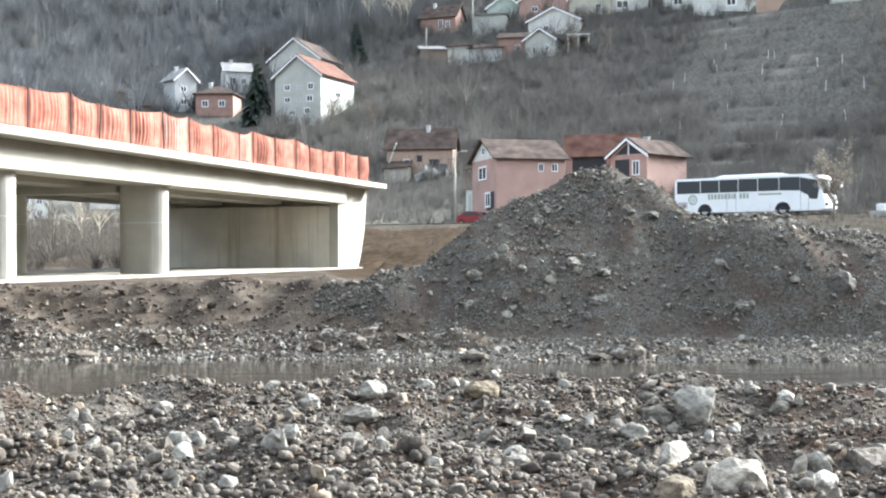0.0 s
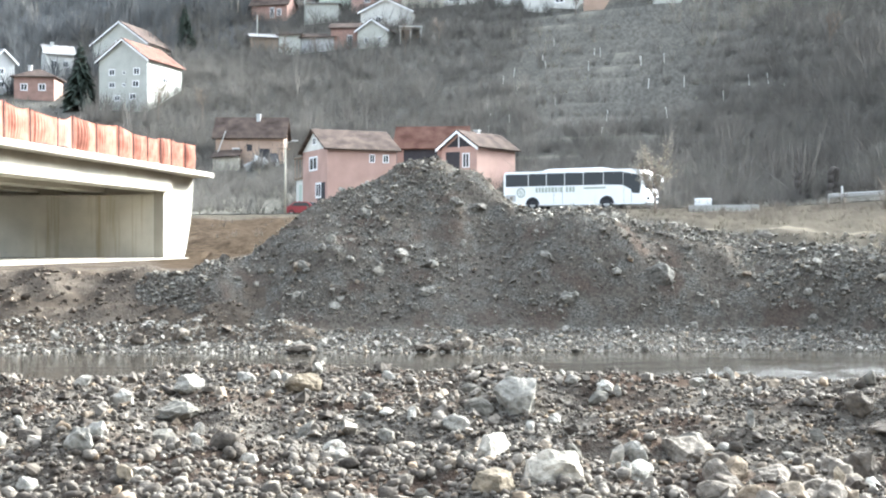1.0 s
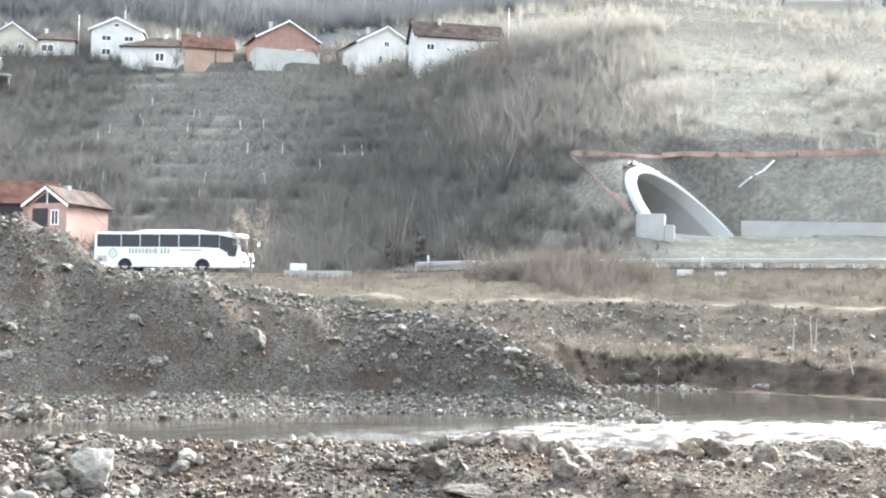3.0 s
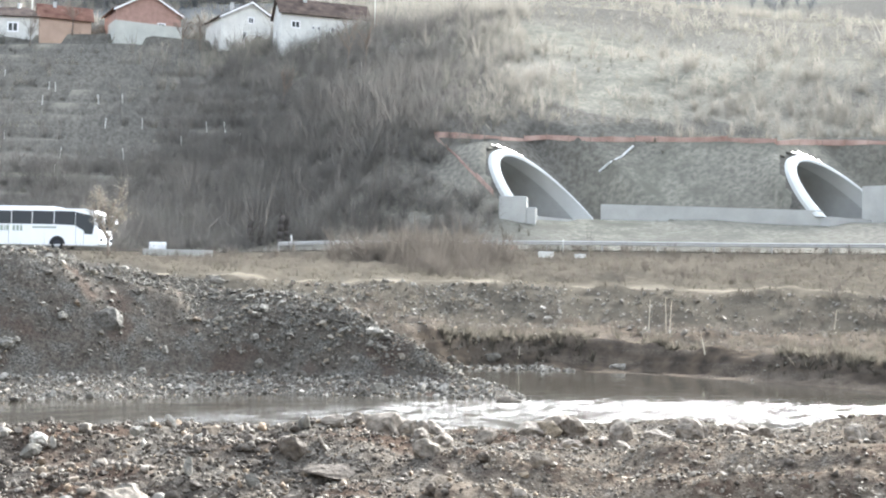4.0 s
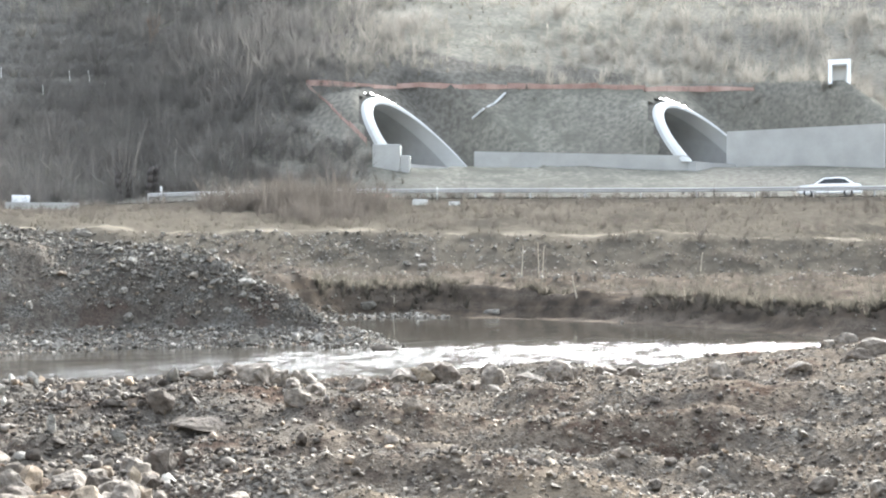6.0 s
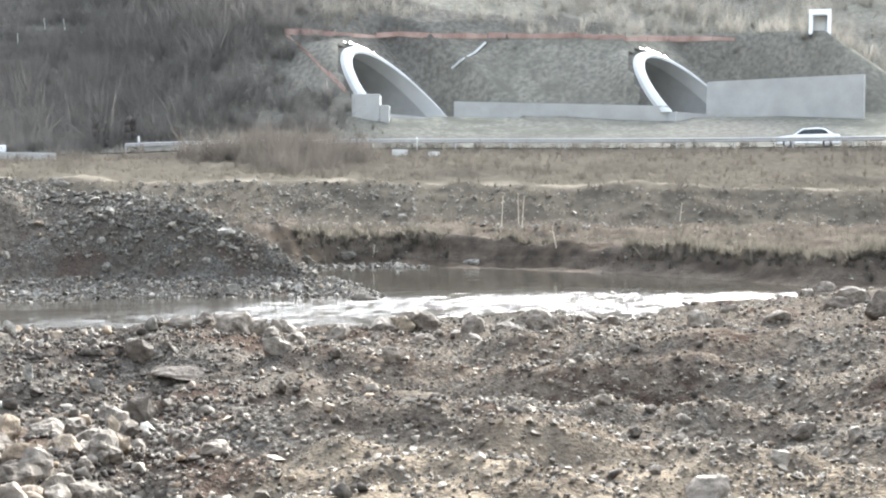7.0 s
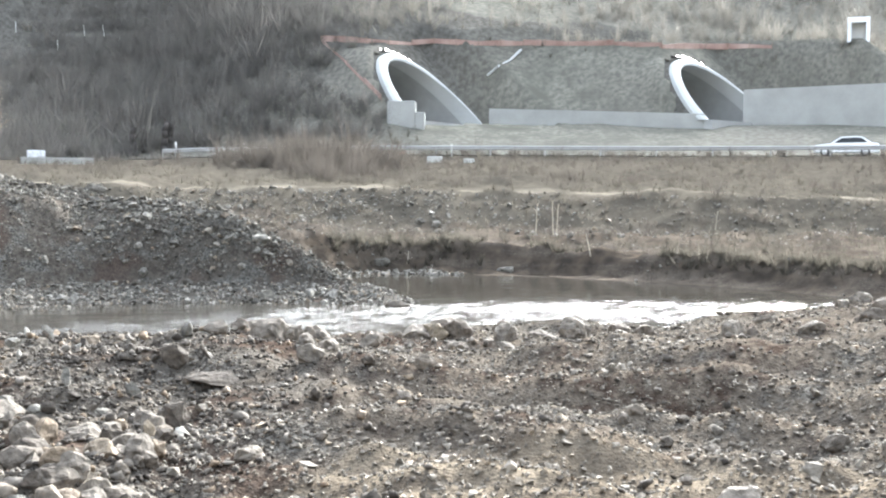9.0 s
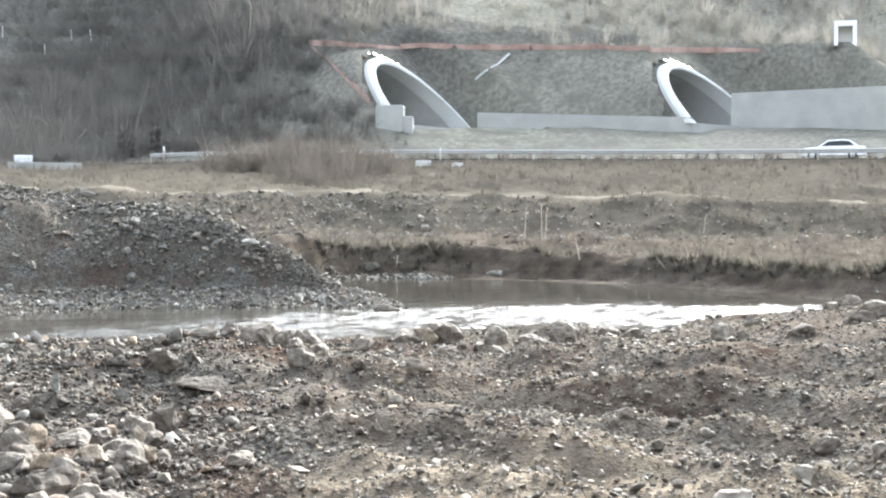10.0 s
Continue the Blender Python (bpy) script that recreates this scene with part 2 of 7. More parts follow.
def smooth_lines():
    """Distances and heights of the lines for every half degree, with the bends between the bearings rounded off."""
    fine = np.arange(-180, 180.5, 0.5)
    w = np.hanning(11)
    w /= w.sum()
    pad = lambda v: np.convolve(np.pad(v, 5, mode="edge"), w, "valid")
    return fine, [(pad(np.interp(fine, AZ, a)), pad(np.interp(fine, AZ, b))) for a, b in LINES]


FINE_AZ, FINE = smooth_lines()


def tunnel_cover(x, y):
    """Height of the fill over the tunnel tubes, and which places lie inside the tubes, for the bare ground z."""
    cover = np.full(x.shape, -1e3)
    tubes = []
    for az, r, z0, high in PORTALS:
        m = portal_space(az, r, z0).inverted()
        lx = m[0][0] * x + m[0][1] * y + m[0][3]
        ly = m[1][0] * x + m[1][1] * y + m[1][3]
        top = z0 + (high + 0.6) * np.sqrt(np.clip(1 - (lx / 6.9) ** 2, 0, 1))
        plane = z0 + (ly - 1.3) * high / 6.1
        third = z0 + high + 0.9 - np.maximum(0, ly - 11) * 0.7
        c = np.where(np.abs(lx) < 6.8, np.minimum(np.minimum(top, plane), third), -1e3)
        cover = np.maximum(cover, np.where((ly > -3) & (ly < 20), c, -1e3))
        tubes.append((lx, ly, z0, high))
    return cover, tubes


def height(x, y):
    """The ground's height over the water at any place, and how much of it is heap."""
    r = np.hypot(x, y)
    az = np.degrees(np.arctan2(x, y))
    az = np.where(az < -120, az + 360, az)
    rr = np.array([np.interp(az, FINE_AZ, line[0]) for line in FINE])
    zz = np.array([np.interp(az, FINE_AZ, line[1]) for line in FINE])
    z = np.where(r < rr[0], zz[0], 0.0)
    for i in range(len(LINES) - 1):
        t = np.clip((r - rr[i]) / (rr[i + 1] - rr[i]), 0, 1)
        z = np.where(r >= rr[i], zz[i] + (zz[i + 1] - zz[i]) * t, z)
    # the wall between the tunnel mouths holds the fill back
    wall_r = np.interp(az, [26, 33.3, 43.2, 45.3, 51.7, 56], [112, 115.2, 112.2, 116.6, 112, 111])
    # uneven ground: bar, banks, hill
    on_bar = np.clip((rr[1] - r) / 3, 0, 1)
    z = z + on_bar * (0.44 * rough(x, y, 2.6, 3, 5) + 0.2 * rough(x, y, 0.8, 3, 9)) * np.interp(az, [20, 28], [1.0, 0.5])
    z = z + on_bar * np.clip((az - 22) / 6, 0, 1) * 0.34 * rough(np.radians(az) * r * 0.28, r, 1.5, 3, 17)
    z = z + on_bar * np.clip((az - 22) / 5, 0, 1) * np.clip((9 - r) / 1.5, 0, 1) * 0.05 * rough(np.radians(az) * r * 0.2, r, 0.3, 2, 14)
    z = z + on_bar * 0.11 * rough(x, y, 0.32, 2, 13) * np.clip((16 - r) / 6, 0.3, 1)
    # wheel ruts and low berms on the finer end of the bar
    rut = np.clip((az - 24) / 5, 0, 1) * np.clip((r - 6) / 2, 0, 1) * np.clip((15 - r) / 3, 0, 1)
    z = z + on_bar * rut * 0.07 * np.sin((r + 0.05 * az + 1.2 * rough(x, y, 6, 2, 15)) * 4.6)
    z = z + on_bar * np.clip(1 - np.abs(r - 11.4 + 0.06 * (az - 45)) / 1.3, 0, 1) * np.clip((az - 35) / 6, 0, 1) * 0.30
    z = z + on_bar * np.clip(1 - np.abs(r - rr[0] + 1.2) / 1.6, 0, 1) * np.clip((az - 44) / 10, 0, 1) * 0.05
    bank = np.clip((r - rr[3]) / 2, 0, 1) * np.clip((rr[9] - r) / 6, 0, 1)
    bank = bank * np.where(az < -10.5, np.clip((35.0 - r) / 1.5, 0, 1) + np.clip((r - 66) / 4, 0, 1), 1)
    z = z + bank * (0.45 * rough(x, y, 5, 3, 21) + 0.32 * rough(x, y, 1.1, 3, 24)) + np.clip((r - rr[3]) / 1, 0, 1) * np.clip((rr[5] + 0.5 - r) / 1, 0, 1) * (0.5 * rough(x, y, 1.6, 3, 27) + 0.34 * rough(x, y, 0.6, 2, 29)) * np.interp(az, [-14, -9, 20, 27], [0.35, 1.0, 1.0, 0.55])
    hill = np.clip((r - rr[12]) / 40, 0, 1)
    z = z + hill * (6.0 * rough(x, y, 70, 3, 31) + np.clip(r / 300, 0, 1) * 22 * rough(x, y, 260, 2, 35))
    # terraces on the open slope
    open_slope = np.clip(1 - np.abs(az - 11) / 9, 0, 1) * np.clip((r - 135) / 15, 0, 1) * np.clip((235 - r) / 20, 0, 1)
    step = z / 2.6 + 0.5 * rough(x, y, 40, 2, 38)
    z = z + open_slope * (np.round(step) - step) * 2.2
    # the cutting: one even face from the wall's top to the netting, with a bench behind it
    face = np.minimum(10.3 + (r - wall_r - 0.4) * 1.12, 17.7 + (r - 118.5) * 0.13)
    face = np.where((az > 26) & (az < 55) & (r > wall_r + 0.4), face, -1e3) - 26 * np.clip((28.2 - az) / 2.7, 0, 1) ** 2
    z = np.maximum(z, face - 8 * np.clip((az - 50) / 5, 0, 1))
    z = np.maximum(z, np.where(r < wall_r + 0.4, np.where((az > 33.3) & (az < 43.3), -1e3, tunnel_cover(x, y)[0]), tunnel_cover(x, y)[0]))
    z = np.where((az > 33.2) & (az < 43.4) & (r < wall_r + 0.3) & (r > 100), np.minimum(z, 9.75 + 0.25 * rough(x, y, 3, 2, 33)), z)
    z = np.where((az > 44.6) & (az < 52.0) & (r < wall_r + 0.5) & (r > 100), np.minimum(z, 9.6), z)
    # level forecourts cut in front of the tunnel mouths
    for lx, ly, z0, high in tunnel_cover(x, y)[1]:
        cut = np.maximum(z0 - 0.1, z0 + (ly - 1.3) * high / 6.1) + np.maximum(0, lx - 6.9) * 4.0 + np.maximum(0, -lx - 10) * 1.2
        z = np.where((lx > -15) & (lx < 9) & (ly > -14) & (ly < 9), np.minimum(z, cut), z)
    # gravel strip and heap
    shore = np.interp(x, SHORE_X, SHORE_Y)
    inside = np.clip((16.1 - x) / 1.0, 0, 1)
    toe = shore + 2.0
    ry, rz = np.interp(x, HEAP_X, HEAP_Y), np.interp(x, HEAP_X, HEAP_Z)
    t = (y - toe) / np.maximum(ry - toe, 0.4)
    strip = np.clip((y - shore) / 2.0, -0.5, 1) * 0.35 - 0.7 * (1 - inside)
    front = 0.35 + (rz - 0.35) * np.clip(t, 0, 1) ** 0.92
    back = rz - (y - ry) * 0.62
    heap = np.where(t < 1, front, back)
    heap = np.where(t < 0, strip, heap) + np.clip(t * 3, 0, 1) * (0.62 * rough(x, y * 0.6, 2.6, 3, 41) + 0.16 * rough(x, y, 0.7, 2, 44)) * np.clip(rz - 0.6, 0.1, 1)
    heap = heap + np.where((t > 0) & (t < 1), np.sin(math.pi * np.clip(t, 0, 1)), 0) * np.clip(rz - 1, 0, 1) * (0.75 * rough(x, y * 0.5, 3.6, 2, 49) + 0.3 * np.abs(rough(x, y * 0.6, 1.3, 2, 46)))
    # a second tip leans on the main one, with a bare hollow between the two
    tip = lambda x0, y0, wx, wy: np.exp(-((x - x0) / wx) ** 2 - ((y - y0) / wy) ** 2)
    heap = heap + np.where((t > 0.05) & (t < 1), 1.0, 0) * (0.7 * tip(4.3, 31.8, 1.8, 1.1) - 0.55 * tip(1.6, 32.4, 0.9, 1.5) + 0.3 * tip(9.2, 31.2, 1.5, 0.9) + 0.4 * tip(-2.4, 31.5, 1.3, 0.9) - 0.35 * tip(-4.3, 31.2, 0.8, 1.1) - 0.35 * tip(11.4, 30.6, 0.6, 1.0))
    edge = -9.4 + 1.6 * rough(x, y, 2.5, 2, 47)
    heap = heap - np.clip((edge + 3.0 - x) / 3.0, 0, 1) ** 2 * np.clip(heap - 0.35, 0, 9) * 0.9
    heap = np.where((x < edge) & (t >= 0), -9, heap) - np.clip(x - 14.4, 0, 9) * 0.35
    zone = (x > -34) & (x < 17.5) & (y > shore - 1.5) & (y < 60)
    is_heap = zone & (heap > z) & ((x > edge) | (t < 0))
    return np.where(is_heap, heap, z), is_heap, az, r, rr


def ground_z(x, y):
    return float(height(np.array([x], float), np.array([y], float))[0][0])


def on_ray(az, el, near=4.0, far=1200.0):
    """Where the ray with that bearing and elevation first meets the ground beyond a distance."""
    r = np.geomspace(near, far, 4000)
    x, y = r * math.sin(radians(az)), r * math.cos(radians(az))
    z = height(x, y)[0]
    below = EYE_Z + r * math.tan(radians(el)) <= z
    i = int(np.argmax(below)) if below.any() else len(r) - 1
    return x[i], y[i], z[i], r[i]


def build_ground():
    az = np.concatenate([np.arange(-180, -34, 4.0), np.arange(-34, 60, 0.27), np.arange(60, 180, 4.0)])
    r = np.concatenate([[0.02], np.geomspace(0.5, 5.0, 16)[:-1], np.geomspace(5.0, 27.0, 175)[:-1], np.linspace(27.0, 46.5, 130)[:-1], np.geomspace(46.5, 95.0, 75)[:-1], np.linspace(95, 145, 110)[:-1], np.geomspace(145, 330, 120)[:-1], np.geomspace(330, 2600, 60)])
    A, R = np.meshgrid(np.radians(az), r, indexing="ij")
    X, Y = R * np.sin(A), R * np.cos(A)
    Z, is_heap, AZD, RR, rr = height(X.ravel(), Y.ravel())
    n, m = A.shape
    idx = np.arange(n * m).reshape(n, m)
    nxt = np.roll(idx, -1, axis=0)
    quads = np.stack([idx[:, :-1], idx[:, 1:], nxt[:, 1:], nxt[:, :-1]], -1).reshape(-1, 4)
    # under the tubes the sheet dips below their floors, and opens where it would close their mouths
    sunk = np.zeros(n * m, bool)
    for lx, ly, z0, high in tunnel_cover(X.ravel(), Y.ravel())[1]:
        arch = np.sqrt(np.clip(1 - (lx / 6.2) ** 2, 0, 1))
        dip = (np.abs(lx) < 6.1) & (ly > -2.5) & (ly < 16.5) & (Z < z0 + high * arch)
        # the edge of the sheet over the tube lies on the tube's outer skin
        skin = z0 + high * arch
        roof = np.where(dip, -1e3, Z - skin).reshape(n, m)
        beside = np.full((n, m), -1e3)
        for sx in (-1, 0, 1):
            for sy in (-1, 0, 1):
                beside = np.maximum(beside, np.roll(np.roll(roof, sx, 0), sy, 1))
        edge = dip & (beside.ravel() > -0.6) & (ly > 6.1 * arch + 1.0)
        Z = np.where(edge, skin, np.where(dip, np.minimum(Z, z0 - 0.4), Z))
        sunk |= dip & ~edge & (ly > -0.5)
    some = sunk[quads].sum(1)
    quads = quads[~((some > 0) & (some < 4) & (np.ptp(Z[quads], axis=1) > 1.0))]
    me = bpy.data.meshes.new("ground")
    me.vertices.add(n * m)
    me.vertices.foreach_set("co", np.stack([X.ravel(), Y.ravel(), Z], -1).ravel().astype(np.float32))
    me.loops.add(quads.size)
    me.loops.foreach_set("vertex_index", quads.ravel().astype(np.int32))
    me.polygons.add(len(quads))
    me.polygons.foreach_set("loop_start", np.arange(0, quads.size, 4, dtype=np.int32))
    me.update(calc_edges=True)
    x, y, rad = X.ravel(), Y.ravel(), RR
    wob = rough(x, y, 9, 3, 61)
    soft = lambda a, b: np.clip((a - b) / 1.5 + 0.5, 0, 1)
    layers = {
        "heap": is_heap.astype(float),
        "mud": np.clip((78 - AZD) / 12, 0, 1) * np.clip((AZD - 24 + 12 * rough(x, y, 3, 3, 63)) / 6, 0, 1) * np.clip((rr[0] + 1 - rad) / 2, 0, 1),
        "tread": np.clip((72 - AZD) / 10, 0, 1) * np.clip((AZD - 21 + 8 * rough(x, y, 2.5, 2, 67)) / 5, 0, 1) * np.clip((8.4 + 2.2 * rough(x, y, 2, 3, 68) - rad) / 0.9, 0, 1),
        "woods": np.clip((rad - np.interp(AZD, [-24, -14, -6, 4, 12, 20], [168, 196, 226, 228, 232, 238]) + 24 * rough(x, y, 60, 2, 65)) / 14, 0, 1) * np.clip((27 - AZD) / 12, 0, 1),
        "earth": np.where(is_heap, 0, np.maximum(soft(rad, rr[3] - 1.5) * soft(rr[6] + 6 * wob, rad), 2 * soft(rad, rr[5]) * soft(103 + 6 * wob, rad) * (AZD < -5 + 4 * wob))),
        "clay": np.where(is_heap, 0, soft(rad, rr[5] + 6) * soft(100 + 6 * wob, rad) * np.clip((-2 - AZD + 3 * wob) / 2, 0, 1) * np.clip((AZD + 13 + 2 * wob) / 2, 0, 1)),
        "grass": np.where(is_heap, 0, soft(rad, rr[11])),
        "verge": np.where(is_heap | (AZD < -5 + 4 * wob) & (rad < 103), 0, soft(rad, rr[6] + 4 * wob) * soft(rr[11], rad)),
        "brush": np.where(is_heap, 0, np.clip((rad - rr[12]) / 20, 0, 1) * np.maximum(np.clip(0.5 + 1.6 * rough(x, y, 60, 3, 71), 0, 1), np.maximum(np.clip((12 - AZD) / 9, 0.8 * np.clip((19 - AZD) / 3, 0, 1), 1) * np.clip((AZD + 15) / 4, 0, 1) * np.clip((240 - rad) / 20, 0, 1), np.clip((AZD - 14) / 5, 0, 1) * np.clip((53 - AZD) / 3, 0, 1) * np.clip((np.interp(AZD, [24, 30], [178, 140]) + 30 * wob - rad) / 12, 0, 1)))),
        "ledge": np.clip(1 - np.abs(AZD - 8.5) / 9, 0, 1) ** 0.5 * np.clip((rad - 132) / 12, 0, 1) * np.clip((225 - rad) / 20, 0, 1) * np.clip(1 - np.abs((Z / 2.6 + 0.5 * rough(x, y, 40, 2, 38) + 0.75) % 1 - 0.5) / 0.17, 0, 1) * np.clip(0.5 + 2.6 * rough(x, y, 16, 2, 69), 0, 1),
        "track": np.where(is_heap | (AZD < -2 + 3 * wob), 0, soft(rad, rr[7] + 0.9) * soft(rr[7] + 2.6, rad)),
    }
    for name, v in layers.items():
        me.attributes.new(name, "FLOAT", "POINT").data.foreach_set("value", np.asarray(v, np.float32))
    me.polygons.foreach_set("use_smooth", np.ones(len(quads), bool))
    ob = tagged(new("ground", me), "grey river gravel, brown cut banks and dry winter hillside", "ground", kind="structure")
    return ob


def ground_material():
    m = bpy.data.materials.new("river_valley_ground")
    m.use_nodes = True
    nt = m.node_tree
    b = nt.nodes["Principled BSDF"]
    b.inputs["Roughness"].default_value, b.inputs["Specular IOR Level"].default_value = 1.0, 0.0
    geo = nt.nodes.new("ShaderNodeNewGeometry")

    def noise_tex(scale, detail=6):
        n = nt.nodes.new("ShaderNodeTexNoise")
        n.inputs["Scale"].default_value, n.inputs["Detail"].default_value = scale, detail
        nt.links.new(geo.outputs["Position"], n.inputs["Vector"])
        return n.outputs[0]

    def two(a, c, fac, lo=0.35, hi=0.65):
        rg, mx = nt.nodes.new("ShaderNodeMapRange"), nt.nodes.new("ShaderNodeMix")
        rg.inputs[1].default_value, rg.inputs[2].default_value = lo, hi
        nt.links.new(fac, rg.inputs[0])
        mx.data_type = "RGBA"
        for i, v in ((6, a), (7, c)):
            if isinstance(v, tuple):
                mx.inputs[i].default_value = (*v, 1)
            else:
                nt.links.new(v, mx.inputs[i])
        nt.links.new(rg.outputs[0], mx.inputs[0])
        return mx.outputs[2]

    def layer(name):
        a = nt.nodes.new("ShaderNodeAttribute")
        a.attribute_name = name
        return a.outputs["Fac"]

    coarse, mid, fine, far = noise_tex(0.35), noise_tex(2.2), noise_tex(16, 4), noise_tex(0.045)
    vor = nt.nodes.new("ShaderNodeTexVoronoi")
    nt.links.new(geo.outputs["Position"], vor.inputs["Vector"])
    vor.inputs["Scale"].default_value = 13
    vor2 = nt.nodes.new("ShaderNodeTexVoronoi")
    vor2.inputs["Scale"].default_value = 34
    nt.links.new(geo.outputs["Position"], vor2.inputs["Vector"])
    sep, sep2 = nt.nodes.new("ShaderNodeSeparateColor"), nt.nodes.new("ShaderNodeSeparateColor")
    nt.links.new(vor.outputs["Color"], sep.inputs[0])
    nt.links.new(vor2.outputs["Color"], sep2.inputs[0])
    gravel = two(two((0.040, 0.034, 0.028), (0.15, 0.136, 0.115), sep2.outputs[0], 0.2, 1.0), two((0.038, 0.032, 0.026), (0.115, 0.10, 0.082), sep.outputs[1], 0.1, 1.0), mid, 0.45, 0.62)
    gravel = two(gravel, two((0.035, 0.025, 0.019), (0.07, 0.052, 0.04), fine), noise_tex(0.8, 4), 0.47, 0.6)
    heap = two(two((0.0469, 0.0433, 0.0375), (0.17, 0.16, 0.14), sep2.outputs[0], 0.28, 1.0), two((0.048, 0.041, 0.034), (0.10, 0.088, 0.073), sep.outputs[1], 0.0, 1.0), mid, 0.40, 0.54)
    heap = two(heap, two((0.052, 0.041, 0.034), (0.09, 0.071, 0.057), fine), noise_tex(0.9, 4), 0.56, 0.66)
    earth = two(two((0.0508, 0.0402, 0.032), (0.111, 0.091, 0.0722), mid), two((0.0656, 0.0558, 0.0443), (0.148, 0.13, 0.105), sep2.outputs[0], 0.2, 1.0), fine, 0.45, 0.62)
    # beds of darker earth in the cut faces
    beds, flatten = nt.nodes.new("ShaderNodeTexNoise"), nt.nodes.new("ShaderNodeMapping")
    flatten.inputs["Scale"].default_value = (0.35, 0.35, 3.2)
    nt.links.new(geo.outputs["Position"], flatten.inputs["Vector"])
    nt.links.new(flatten.outputs[0], beds.inputs["Vector"])
    beds.inputs["Scale"].default_value, beds.inputs["Detail"].default_value = 1.0, 5
    earth = two(earth, two((0.040, 0.034, 0.028), (0.086, 0.068, 0.051), mid), beds.outputs[0], 0.42, 0.6)
    # dry grass, kept paler and greyer: the hillside's haze is put into these tones
    grass = two(two((0.135, 0.128, 0.106), (0.225, 0.213, 0.175), mid), (0.125, 0.12, 0.098), coarse, 0.42, 0.62)
    brush = two((0.075, 0.07, 0.061), (0.128, 0.12, 0.104), mid)
    verge = two(two((0.047, 0.04, 0.032), (0.098, 0.086, 0.068), mid), (0.07, 0.062, 0.049), fine, 0.4, 0.6)
    slope = two(grass, two((0.13, 0.121, 0.102), (0.215, 0.2, 0.167), mid), far, 0.4, 0.6)
    mud = two(two((0.064, 0.0517, 0.0394), (0.131, 0.11, 0.0861), fine, 0.35, 0.65), (0.135, 0.115, 0.09), coarse, 0.6, 0.74)
    mud = two(mud, gravel, noise_tex(4.5, 5), 0.46, 0.60)
    col = two(gravel, mud, layer("mud"), 0.2, 1.1)
    col = two(col, two((0.075, 0.061, 0.046), (0.16, 0.131, 0.096), noise_tex(3.5, 7), 0.38, 0.64), layer("tread"), 0.2, 0.8)
    col = two(col, earth, layer("earth"), 0.3, 0.7)
    col = two(col, slope, layer("grass"), 0.3, 0.7)
    col = two(col, verge, layer("verge"), 0.3, 0.7)
    col = two(col, two((0.036, 0.027, 0.019), (0.068, 0.051, 0.036), mid), layer("clay"), 0.3, 0.7)
    col = two(col, brush, layer("brush"), 0.3, 0.7)
    col = two(col, two((0.07, 0.072, 0.073), (0.105, 0.107, 0.107), mid), layer("woods"), 0.2, 0.9)
    col = two(col, (0.27, 0.25, 0.205), layer("ledge"), 0.1, 0.9)
    col = two(col, (0.165, 0.145, 0.115), layer("track"), 0.3, 1.1)
    col = two(col, heap, layer("heap"), 0.3, 0.7)
    nt.links.new(col, b.inputs["Base Color"])
    bp = nt.nodes.new("ShaderNodeBump")
    bp.inputs["Strength"].default_value, bp.inputs["Distance"].default_value = 0.7, 0.045
    hsum = nt.nodes.new("ShaderNodeMath")
    hsum.operation = "MULTIPLY_ADD"
    hsum.inputs[1].default_value = 0.5
    nt.links.new(noise_tex(55, 3), hsum.inputs[0])
    nt.links.new(fine, hsum.inputs[2])
    # small stones stand proud of the finer stuff
    peb = nt.nodes.new("ShaderNodeMath")
    peb.operation = "MULTIPLY_ADD"
    peb.inputs[1].default_value = -0.45
    nt.links.new(vor2.outputs["Distance"], peb.inputs[0])
    nt.links.new(hsum.outputs[0], peb.inputs[2])
    nt.links.new(peb.outputs[0], bp.inputs["Height"])
    nt.links.new(bp.outputs[0], b.inputs["Normal"])
    return m


ground = build_ground()
ground.data.materials.append(ground_material())


